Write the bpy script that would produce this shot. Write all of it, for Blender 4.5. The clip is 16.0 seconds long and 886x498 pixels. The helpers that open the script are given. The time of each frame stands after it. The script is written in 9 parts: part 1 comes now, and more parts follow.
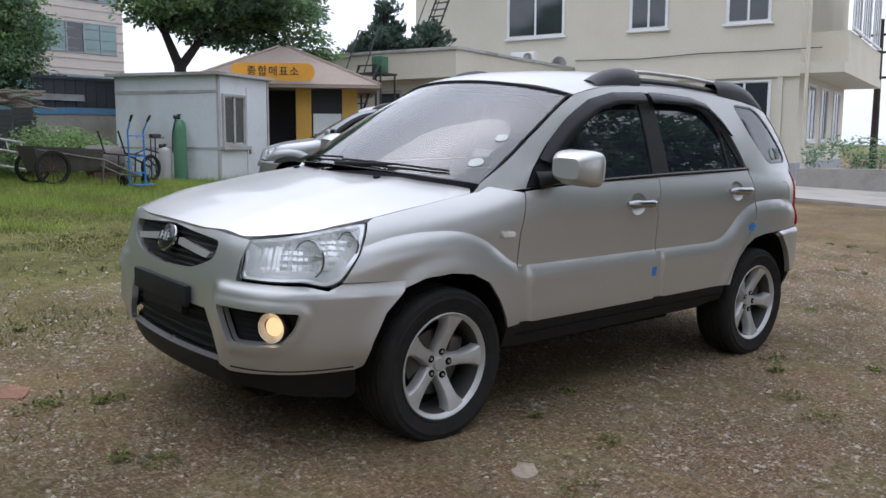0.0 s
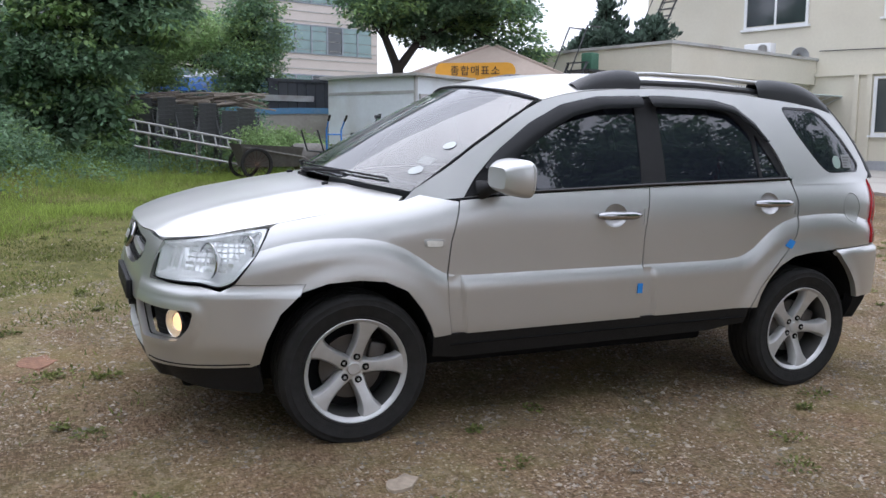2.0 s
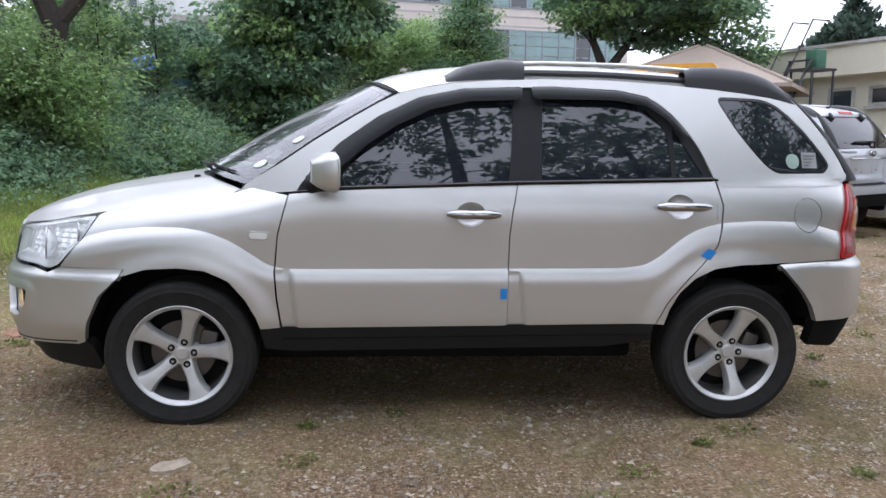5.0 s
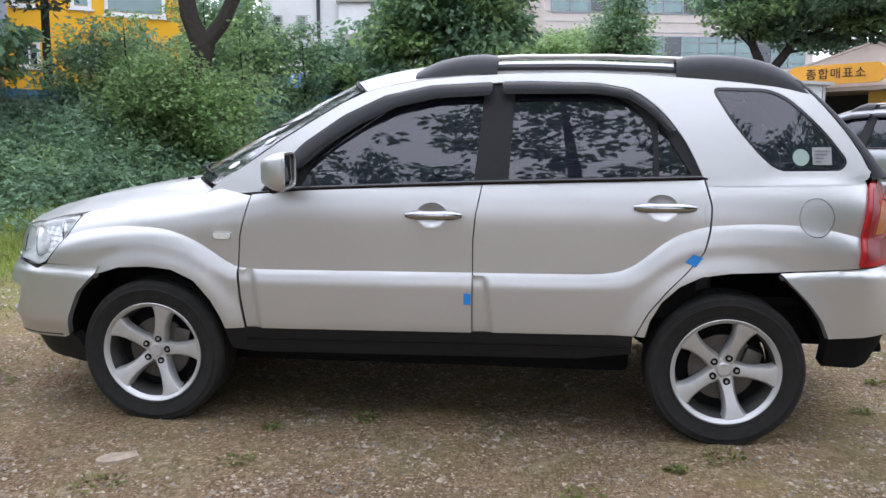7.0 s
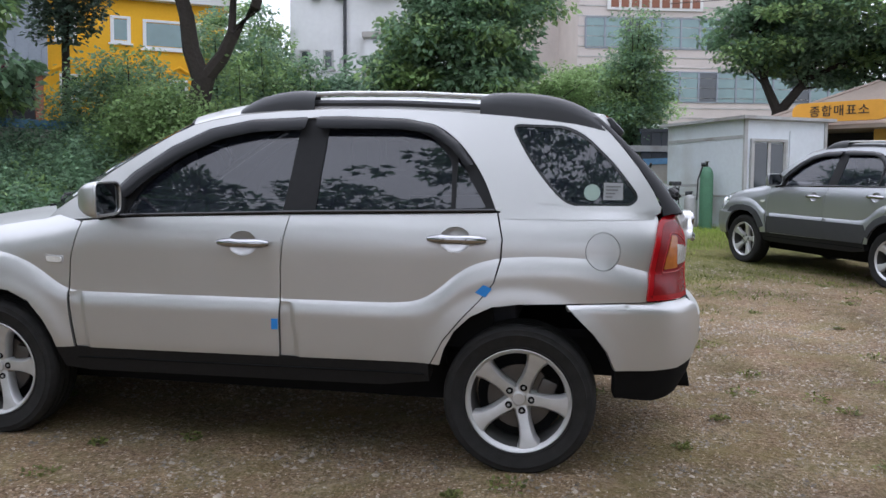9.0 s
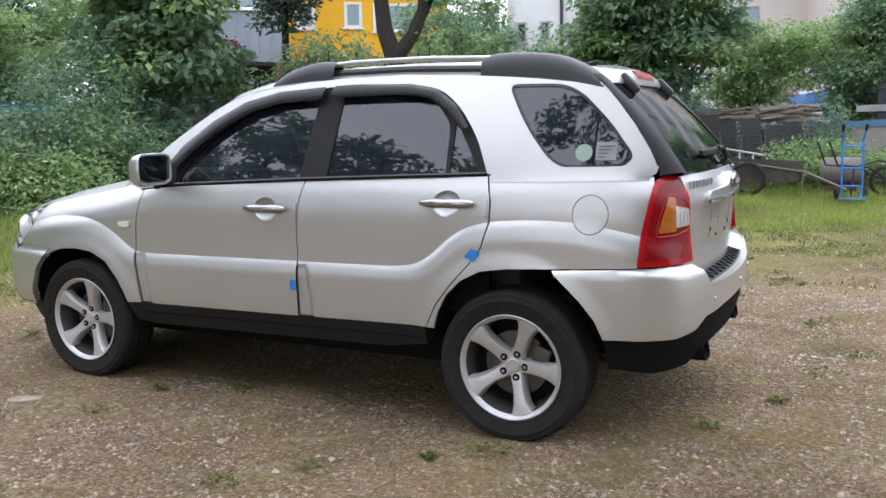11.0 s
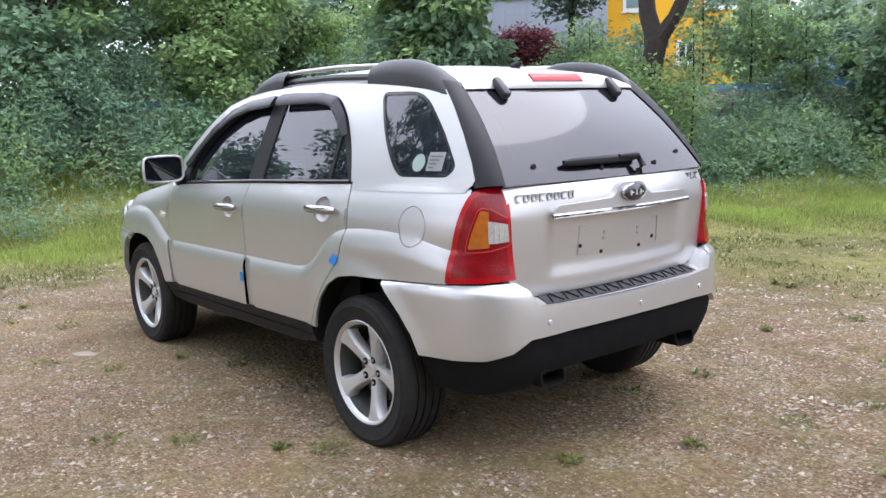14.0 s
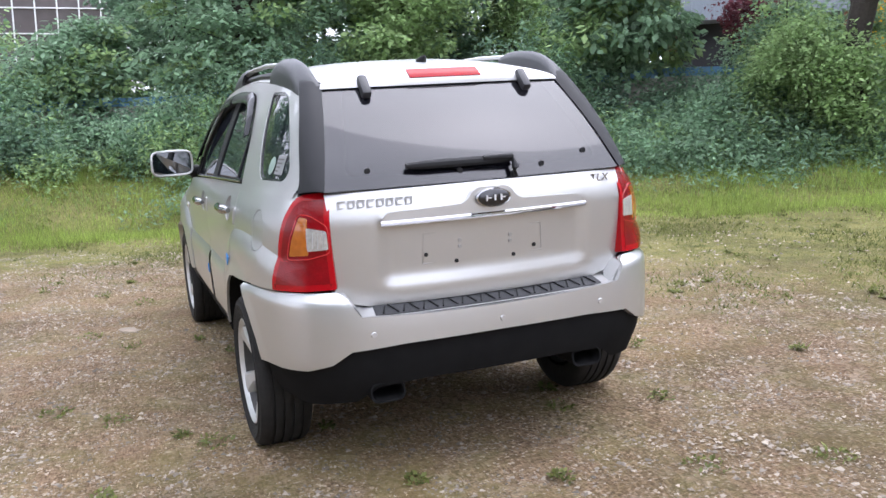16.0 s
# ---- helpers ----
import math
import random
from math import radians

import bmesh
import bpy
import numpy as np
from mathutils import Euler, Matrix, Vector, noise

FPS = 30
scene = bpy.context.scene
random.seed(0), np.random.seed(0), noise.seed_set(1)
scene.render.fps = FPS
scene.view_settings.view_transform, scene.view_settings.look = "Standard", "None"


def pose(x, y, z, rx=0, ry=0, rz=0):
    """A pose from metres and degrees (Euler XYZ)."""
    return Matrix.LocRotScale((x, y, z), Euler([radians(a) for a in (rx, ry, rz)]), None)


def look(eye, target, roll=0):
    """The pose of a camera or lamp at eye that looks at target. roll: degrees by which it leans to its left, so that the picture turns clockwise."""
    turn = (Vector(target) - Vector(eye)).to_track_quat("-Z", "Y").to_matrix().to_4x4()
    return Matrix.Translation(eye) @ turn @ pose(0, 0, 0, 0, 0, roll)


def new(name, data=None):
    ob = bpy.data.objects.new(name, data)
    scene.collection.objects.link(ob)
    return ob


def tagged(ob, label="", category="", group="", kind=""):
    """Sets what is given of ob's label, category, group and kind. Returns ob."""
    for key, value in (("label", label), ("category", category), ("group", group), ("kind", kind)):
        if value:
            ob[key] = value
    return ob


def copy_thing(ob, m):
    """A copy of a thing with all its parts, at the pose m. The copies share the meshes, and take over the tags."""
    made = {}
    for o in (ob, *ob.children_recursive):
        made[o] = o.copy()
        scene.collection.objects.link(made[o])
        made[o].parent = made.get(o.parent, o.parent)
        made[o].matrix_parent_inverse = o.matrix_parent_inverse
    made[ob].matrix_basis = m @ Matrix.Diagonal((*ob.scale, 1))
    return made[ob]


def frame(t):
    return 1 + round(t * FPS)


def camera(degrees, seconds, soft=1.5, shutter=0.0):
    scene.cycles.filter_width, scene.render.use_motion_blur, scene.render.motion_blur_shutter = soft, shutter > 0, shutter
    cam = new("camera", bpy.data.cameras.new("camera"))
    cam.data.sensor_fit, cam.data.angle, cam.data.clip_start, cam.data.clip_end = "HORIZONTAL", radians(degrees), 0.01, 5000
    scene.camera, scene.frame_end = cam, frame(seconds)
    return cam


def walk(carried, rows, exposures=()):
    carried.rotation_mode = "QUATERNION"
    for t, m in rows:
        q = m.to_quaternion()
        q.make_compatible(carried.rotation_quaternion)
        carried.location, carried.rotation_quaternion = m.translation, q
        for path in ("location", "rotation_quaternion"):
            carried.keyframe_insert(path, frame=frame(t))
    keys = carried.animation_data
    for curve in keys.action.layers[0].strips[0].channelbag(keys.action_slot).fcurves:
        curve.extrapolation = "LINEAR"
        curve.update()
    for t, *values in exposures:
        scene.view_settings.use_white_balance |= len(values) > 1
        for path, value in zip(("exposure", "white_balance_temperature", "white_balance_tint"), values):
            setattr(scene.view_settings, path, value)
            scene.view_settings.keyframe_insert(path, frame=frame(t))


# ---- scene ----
# The lot slopes: SLOPE turns the plane on which the car stands (x to its tail, y to its right side, z up) into the upright world.
SLOPE = pose(0, 0, 0, 2.5, 0.8, 0)
cam = camera(54.6, 16.0)
PATH = [
    (0, (-2.437, -3.577, 1.391), (-1.121, -2.099, 1.097), 2.5),
    (0.5, (-2.141, -3.843, 1.456), (-0.939, -2.279, 1.127), 2.4),
    (1, (-1.834, -4.006, 1.469), (-0.699, -2.392, 1.145), 2.7),
    (1.5, (-1.499, -4.172, 1.485), (-0.45, -2.501, 1.159), 2.7),
    (2, (-1.176, -4.37, 1.505), (-0.364, -2.572, 1.178), 2.1),
    (2.5, (-0.873, -4.459, 1.488), (-0.125, -2.633, 1.159), 2.5),
    (3, (-0.603, -4.55, 1.536), (0.069, -2.696, 1.205), 2.5),
    (3.5, (-0.25, -4.686, 1.538), (0.239, -2.775, 1.204), 1.9),
    (4, (0.106, -4.703, 1.515), (0.471, -2.764, 1.185), 1.5),
    (4.5, (0.436, -4.749, 1.531), (0.718, -2.796, 1.204), 0.9),
    (4.7, (0.592, -4.79, 1.516), (0.848, -2.834, 1.188), 1.1),
    (6.8, (1.699, -4.693, 1.459), (1.482, -2.73, 1.147), 0.5),
    (7, (1.807, -4.644, 1.435), (1.584, -2.68, 1.133), 0.2),
    (7.5, (2.018, -4.608, 1.458), (1.845, -2.635, 1.175), -2.1),
    (8, (2.335, -4.69, 1.451), (2.143, -2.712, 1.22), -1.2),
    (8.5, (2.642, -4.674, 1.432), (2.372, -2.704, 1.209), -0.4),
    (9, (2.937, -4.632, 1.447), (2.593, -2.675, 1.219), 0.8),
    (9.2, (3.036, -4.631, 1.456), (2.657, -2.681, 1.225), 0.6),
    (11.3, (4.205, -4.202, 1.37), (3.285, -2.45, 1.08), -0.8),
    (11.5, (4.335, -4.139, 1.351), (3.405, -2.392, 1.062), -0.4),
    (12, (4.632, -3.939, 1.382), (3.636, -2.228, 1.099), 0.1),
    (12.5, (4.909, -3.782, 1.428), (3.794, -2.146, 1.148), 0.1),
    (13, (5.253, -3.587, 1.455), (3.981, -2.069, 1.176), -0.6),
    (13.5, (5.515, -3.244, 1.43), (4.105, -1.853, 1.152), -0.4),
    (14, (5.764, -2.928, 1.457), (4.224, -1.689, 1.152), -2.0),
    (14.5, (6.025, -2.579, 1.469), (4.384, -1.479, 1.157), -2.3),
    (15, (6.18, -2.181, 1.472), (4.456, -1.219, 1.158), -2.5),
    (15.5, (6.339, -1.804, 1.471), (4.555, -0.954, 1.159), -2.9),
    (16, (6.473, -1.409, 1.482), (4.636, -0.692, 1.149), -3.2),
]
walk(cam, [(t, SLOPE @ look(eye, target, roll)) for t, eye, target, roll in PATH],
     exposures=[(0, 0.26, 5930, 16), (0.5, 0.5, 5930, 16), (3, 0.63, 5930, 17), (4.5, 0.78, 5930, 17), (7, 1.03, 5930, 17), (8, 0.69, 5930, 17), (9, 0.58, 5930, 17), (11.5, 1.12, 6080, 17), (12.5, 1.16, 6080, 17), (13.5, 1.28, 6000, 18), (14.5, 1.34, 5950, 19), (16, 1.33, 5950, 19)])

# ---- light: a bright overcast sky and a wide, weak sun ----
world = bpy.data.worlds.new("overcast_sky")
scene.world = world
world.use_nodes = True
wn, wl = world.node_tree.nodes, world.node_tree.links
wn.clear()
sky = wn.new("ShaderNodeTexSky")
sky.sky_type, sky.sun_disc = "NISHITA", False
sky.sun_elevation, sky.sun_rotation = radians(67), radians(18)
sky.air_density, sky.dust_density, sky.ozone_density = 1.0, 4.0, 0.6
grey = wn.new("ShaderNodeHueSaturation")
grey.inputs["Saturation"].default_value = 0.3
veil = wn.new("ShaderNodeMix")
veil.data_type = "RGBA"
veil.inputs[0].default_value = 0.8
veil.inputs[7].default_value = (9.6, 9.9, 10.3, 1)
# a cloud cover is brighter overhead than at the horizon
way = wn.new("ShaderNodeTexCoord")
parts_of = wn.new("ShaderNodeSeparateXYZ")
lift = wn.new("ShaderNodeMapRange")
lift.inputs[1].default_value, lift.inputs[2].default_value, lift.inputs[3].default_value, lift.inputs[4].default_value = 0.0, 1.0, 0.106, 0.160
cloud = wn.new("ShaderNodeTexNoise")
cloud.inputs["Scale"].default_value, cloud.inputs["Detail"].default_value = 2.2, 5
cloudy = wn.new("ShaderNodeMapRange")
cloudy.inputs[1].default_value, cloudy.inputs[2].default_value, cloudy.inputs[3].default_value, cloudy.inputs[4].default_value = 0.3, 0.7, 0.85, 1.12
times = wn.new("ShaderNodeMath")
times.operation = "MULTIPLY"
back = wn.new("ShaderNodeBackground")
wout = wn.new("ShaderNodeOutputWorld")
wl.new(sky.outputs[0], grey.inputs["Color"])
wl.new(grey.outputs[0], veil.inputs[6])
wl.new(veil.outputs[2], back.inputs["Color"])
wl.new(way.outputs["Generated"], parts_of.inputs[0])
wl.new(parts_of.outputs["Z"], lift.inputs[0])
wl.new(way.outputs["Generated"], cloud.inputs["Vector"])
wl.new(cloud.outputs[0], cloudy.inputs[0])
wl.new(lift.outputs[0], times.inputs[0])
wl.new(cloudy.outputs[0], times.inputs[1])
wl.new(times.outputs[0], back.inputs["Strength"])
wl.new(back.outputs[0], wout.inputs["Surface"])
sun = new("sun", bpy.data.lights.new("sun", "SUN"))
sun.data.energy, sun.data.angle, sun.data.color = 0.38, radians(44), (1.0, 0.97, 0.92)
sun.matrix_world = look((0, 0, 0), (0.12, -0.42, -0.90))

# ---- materials ----
def mat(name, color, rough=0.6, metal=0.0, var=0.12, scale=6.0, bump=0.0, bscale=40.0, coat=0.0, vary=None, stain=None, spec=0.5):
    """A surface with two scales of colour variation and fine relief. vary: (kind, amount) of change from piece to piece. stain: (colour, amount, scale)."""
    m = bpy.data.materials.new(name)
    m.use_nodes = True
    n, l = m.node_tree.nodes, m.node_tree.links
    b = n["Principled BSDF"]
    b.inputs["Roughness"].default_value, b.inputs["Metallic"].default_value = rough, metal
    b.inputs["Coat Weight"].default_value = coat
    b.inputs["Coat Roughness"].default_value = 0.03
    b.inputs["Specular IOR Level"].default_value = spec
    co = n.new("ShaderNodeTexCoord")
    big = n.new("ShaderNodeTexNoise")
    big.inputs["Scale"].default_value, big.inputs["Detail"].default_value = scale * 0.12, 5
    small = n.new("ShaderNodeTexNoise")
    small.inputs["Scale"].default_value, small.inputs["Detail"].default_value = scale * 2.0, 4
    l.new(co.outputs["Object"], big.inputs["Vector"]), l.new(co.outputs["Object"], small.inputs["Vector"])
    add = n.new("ShaderNodeMath")
    l.new(big.outputs[0], add.inputs[0]), l.new(small.outputs[0], add.inputs[1])
    rng = n.new("ShaderNodeMapRange")
    rng.inputs[1].default_value, rng.inputs[2].default_value = 0.6, 1.4
    rng.inputs[3].default_value, rng.inputs[4].default_value = 1 - var, 1 + var
    l.new(add.outputs[0], rng.inputs[0])
    last = rng.outputs[0]
    if vary:
        info = n.new("ShaderNodeObjectInfo") if vary[0] == "object" else n.new("ShaderNodeNewGeometry")
        r2 = n.new("ShaderNodeMapRange")
        r2.inputs[3].default_value, r2.inputs[4].default_value = 1 - vary[1], 1 + vary[1]
        l.new(info.outputs["Random"] if vary[0] == "object" else info.outputs["Random Per Island"], r2.inputs[0])
        mul = n.new("ShaderNodeMath")
        mul.operation = "MULTIPLY"
        l.new(last, mul.inputs[0]), l.new(r2.outputs[0], mul.inputs[1])
        last = mul.outputs[0]
    sc = n.new("ShaderNodeVectorMath")
    sc.operation = "SCALE"
    sc.inputs[0].default_value = color[:3]
    l.new(last, sc.inputs["Scale"])
    out = sc.outputs[0]
    if stain:
        st = n.new("ShaderNodeTexNoise")
        st.inputs["Scale"].default_value, st.inputs["Detail"].default_value = stain[2], 8
        l.new(co.outputs["Object"], st.inputs["Vector"])
        r3 = n.new("ShaderNodeMapRange")
        r3.inputs[1].default_value, r3.inputs[2].default_value, r3.inputs[4].default_value = 0.5, 0.7, stain[1]
        l.new(st.outputs[0], r3.inputs[0])
        mx = n.new("ShaderNodeMix")
        mx.data_type = "RGBA"
        mx.inputs[7].default_value = (*stain[0], 1)
        l.new(r3.outputs[0], mx.inputs[0]), l.new(out, mx.inputs[6])
        out = mx.outputs[2]
    l.new(out, b.inputs["Base Color"])
    if bump:
        bn = n.new("ShaderNodeTexNoise")
        bn.inputs["Scale"].default_value, bn.inputs["Detail"].default_value = bscale, 6
        l.new(co.outputs["Object"], bn.inputs["Vector"])
        bp = n.new("ShaderNodeBump")
        bp.inputs["Strength"].default_value, bp.inputs["Distance"].default_value = bump, 0.02
        l.new(bn.outputs[0], bp.inputs["Height"]), l.new(bp.outputs[0], b.inputs["Normal"])
    return m


def leaf_mat(name, color, var=0.45):
    """Leaves: per-leaf variation, a little light through them."""
    m = mat(name, color, 0.55, 0, 0.42, 7.0, vary=("island", var), spec=0.3)
    n, l = m.node_tree.nodes, m.node_tree.links
    b = n["Principled BSDF"]
    src = b.inputs["Base Color"].links[0].from_socket
    tr = n.new("ShaderNodeBsdfTranslucent")
    l.new(src, tr.inputs["Color"])
    mx = n.new("ShaderNodeMixShader")
    mx.inputs[0].default_value = 0.48
    l.new(b.outputs[0], mx.inputs[1]), l.new(tr.outputs[0], mx.inputs[2])
    l.new(mx.outputs[0], n["Material Output"].inputs["Surface"])
    return m


def glass_mat(name, tint, gloss=0.03, ior=1.9, film=None):
    """A thin pane: tinted see-through, with a mirror gloss that rises at a low angle."""
    m = bpy.data.materials.new(name)
    m.use_nodes = True
    n, l = m.node_tree.nodes, m.node_tree.links
    n.remove(n["Principled BSDF"])
    t = n.new("ShaderNodeBsdfTransparent")
    t.inputs["Color"].default_value = (*tint, 1)
    g = n.new("ShaderNodeBsdfGlossy")
    g.inputs["Roughness"].default_value = gloss
    g.inputs["Color"].default_value = (1, 1, 1, 1)
    f = n.new("ShaderNodeFresnel")
    f.inputs["IOR"].default_value = ior
    mx = n.new("ShaderNodeMixShader")
    body = t
    if film:
        d = n.new("ShaderNodeBsdfDiffuse")
        d.inputs["Color"].default_value = (*film, 1)
        body = n.new("ShaderNodeAddShader")
        l.new(t.outputs[0], body.inputs[0]), l.new(d.outputs[0], body.inputs[1])
    l.new(f.outputs[0], mx.inputs[0]), l.new(body.outputs[0], mx.inputs[1]), l.new(g.outputs[0], mx.inputs[2])
    l.new(mx.outputs[0], n["Material Output"].inputs["Surface"])
    return m


def glow_mat(name, color, strength):
    m = bpy.data.materials.new(name)
    m.use_nodes = True
    b = m.node_tree.nodes["Principled BSDF"]
    b.inputs["Base Color"].default_value = (*color, 1)
    b.inputs["Emission Color"].default_value = (*color, 1)
    b.inputs["Emission Strength"].default_value = strength
    return m


def ground_mat(name):
    """Trodden earth with grey grit, rusty patches and green where it thins out into grass."""
    m = bpy.data.materials.new(name)
    m.use_nodes = True
    n, l = m.node_tree.nodes, m.node_tree.links
    b = n["Principled BSDF"]
    b.inputs["Roughness"].default_value = 0.95
    b.inputs["Specular IOR Level"].default_value = 0.2
    co = n.new("ShaderNodeTexCoord")

    def noise_at(scale, detail, rough=0.6):
        t = n.new("ShaderNodeTexNoise")
        t.inputs["Scale"].default_value, t.inputs["Detail"].default_value, t.inputs["Roughness"].default_value = scale, detail, rough
        l.new(co.outputs["Object"], t.inputs["Vector"])
        return t.outputs[0]

    def ramp(src, *stops):
        r = n.new("ShaderNodeValToRGB")
        while len(r.color_ramp.elements) < len(stops):
            r.color_ramp.elements.new(0.5)
        for e, (p, c) in zip(r.color_ramp.elements, stops):
            e.position, e.color = p, (*c, 1) if len(c) == 3 else c
        l.new(src, r.inputs[0])
        return r.outputs[0]

    def mix(f, a, c):
        x = n.new("ShaderNodeMix")
        x.data_type = "RGBA"
        l.new(f, x.inputs[0]), l.new(a, x.inputs[6]), l.new(c, x.inputs[7])
        return x.outputs[2]

    def cells(scale, what):
        v = n.new("ShaderNodeTexVoronoi")
        v.inputs["Scale"].default_value, v.inputs["Randomness"].default_value = scale, 1.0
        warp = n.new("ShaderNodeVectorMath")
        warp.operation = "MULTIPLY_ADD"
        warp.inputs[1].default_value = (0.012, 0.012, 0.012)
        wob = n.new("ShaderNodeTexNoise")
        wob.inputs["Scale"].default_value = scale * 0.9
        l.new(co.outputs["Object"], wob.inputs["Vector"])
        l.new(wob.outputs["Color"], warp.inputs[0]), l.new(co.outputs["Object"], warp.inputs[2])
        l.new(warp.outputs[0], v.inputs["Vector"])
        return v.outputs[what]

    earth = ramp(noise_at(0.8, 9, 0.65), (0.3, (0.132, 0.083, 0.046)), (0.5, (0.202, 0.132, 0.076)), (0.7, (0.270, 0.188, 0.118)))
    fine = ramp(noise_at(70, 4, 0.8), (0.3, (0.060, 0.043, 0.025)), (0.5, (0.198, 0.144, 0.085)), (0.7, (0.368, 0.297, 0.196)))
    small = ramp(cells(85, "Color"), (0.05, (0.064, 0.045, 0.027)), (0.4, (0.170, 0.125, 0.074)), (0.7, (0.253, 0.202, 0.133)), (0.78, (0.29, 0.235, 0.16)), (0.86, (0.66, 0.60, 0.50)))
    large = ramp(cells(34, "Color"), (0.1, (0.078, 0.056, 0.033)), (0.5, (0.193, 0.148, 0.092)), (0.8, (0.42, 0.365, 0.28)))
    half = n.new("ShaderNodeMapRange")
    half.inputs[1].default_value, half.inputs[2].default_value, half.inputs[3].default_value, half.inputs[4].default_value = 0.35, 0.65, 0.25, 0.9
    l.new(noise_at(1.7, 5), half.inputs[0])
    patchy = n.new("ShaderNodeMapRange")
    patchy.inputs[1].default_value, patchy.inputs[2].default_value, patchy.inputs[4].default_value = 0.5, 0.68, 0.7
    l.new(noise_at(3.1, 5), patchy.inputs[0])
    base = mix(half.outputs[0], mix(noise_at(24, 3), earth, fine), small)
    base = mix(patchy.outputs[0], base, large)
    # flecks of dry straw, lying two ways
    for sx_, sy_, seed_ in ((1.0, 0.22, 0.0), (0.22, 1.0, 7.3)):
        mp = n.new("ShaderNodeMapping")
        mp.inputs["Scale"].default_value, mp.inputs["Location"].default_value, mp.inputs["Rotation"].default_value = (sx_, sy_, 1), (seed_, 0, 0), (0, 0, 0.5)
        l.new(co.outputs["Object"], mp.inputs["Vector"])
        fn = n.new("ShaderNodeTexNoise")
        fn.inputs["Scale"].default_value, fn.inputs["Detail"].default_value = 120, 2
        l.new(mp.outputs[0], fn.inputs["Vector"])
        fleck = ramp(fn.outputs[0], (0.58, (0, 0, 0)), (0.66, (0.55, 0.55, 0.55)))
        sc_ = n.new("ShaderNodeRGB")
        sc_.outputs[0].default_value = (0.41, 0.31, 0.20, 1)
        base = mix(fleck, base, sc_.outputs[0])
        dark = ramp(fn.outputs[0], (0.34, (0.6, 0.6, 0.6)), (0.42, (0, 0, 0)))
        dc_ = n.new("ShaderNodeRGB")
        dc_.outputs[0].default_value = (0.075, 0.05, 0.032, 1)
        base = mix(dark, base, dc_.outputs[0])
    rust = ramp(noise_at(0.9, 6, 0.7), (0.54, (0, 0, 0)), (0.72, (0.55, 0.55, 0.55)))
    rc = n.new("ShaderNodeRGB")
    rc.outputs[0].default_value = (0.20, 0.105, 0.06, 1)
    base = mix(rust, base, rc.outputs[0])
    moss = ramp(noise_at(0.9, 9, 0.75), (0.48, (0, 0, 0)), (0.66, (0.5, 0.5, 0.5)))
    mc = ramp(noise_at(40, 5, 0.8), (0.3, (0.075, 0.075, 0.028)), (0.7, (0.235, 0.215, 0.085)))
    base = mix(moss, base, mc)
    att = n.new("ShaderNodeAttribute")
    att.attribute_name = "meadow"
    gm = n.new("ShaderNodeMath")
    gm.operation = "MULTIPLY_ADD"
    gm.inputs[1].default_value = 1.0
    l.new(noise_at(3.0, 8, 0.75), gm.inputs[0]), l.new(att.outputs["Fac"], gm.inputs[2])
    gf = n.new("ShaderNodeMapRange")
    gf.inputs[1].default_value, gf.inputs[2].default_value, gf.inputs[4].default_value = 0.44, 0.92, 0.9
    l.new(gm.outputs[0], gf.inputs[0])
    green = ramp(noise_at(9, 6), (0.3, (0.10, 0.115, 0.035)), (0.7, (0.22, 0.225, 0.075)))
    base = mix(gf.outputs[0], base, green)
    # damp and dry patches
    damp = ramp(noise_at(0.5, 6, 0.6), (0.36, (0.70, 0.652, 0.635)), (0.52, (1.0, 0.927, 0.906)), (0.66, (1.3, 1.21, 1.175)))
    wet = n.new("ShaderNodeMix")
    wet.data_type, wet.blend_type = "RGBA", "MULTIPLY"
    wet.inputs[0].default_value = 1.0
    l.new(base, wet.inputs[6]), l.new(damp, wet.inputs[7])
    base = wet.outputs[2]
    l.new(base, b.inputs["Base Color"])
    bp = n.new("ShaderNodeBump")
    bp.inputs["Strength"].default_value, bp.inputs["Distance"].default_value = 1.0, 0.018
    hs = n.new("ShaderNodeMath")
    l.new(noise_at(60, 6, 0.75), hs.inputs[0]), l.new(cells(34, "Distance"), hs.inputs[1])
    l.new(hs.outputs[0], bp.inputs["Height"]), l.new(bp.outputs[0], b.inputs["Normal"])
    return m


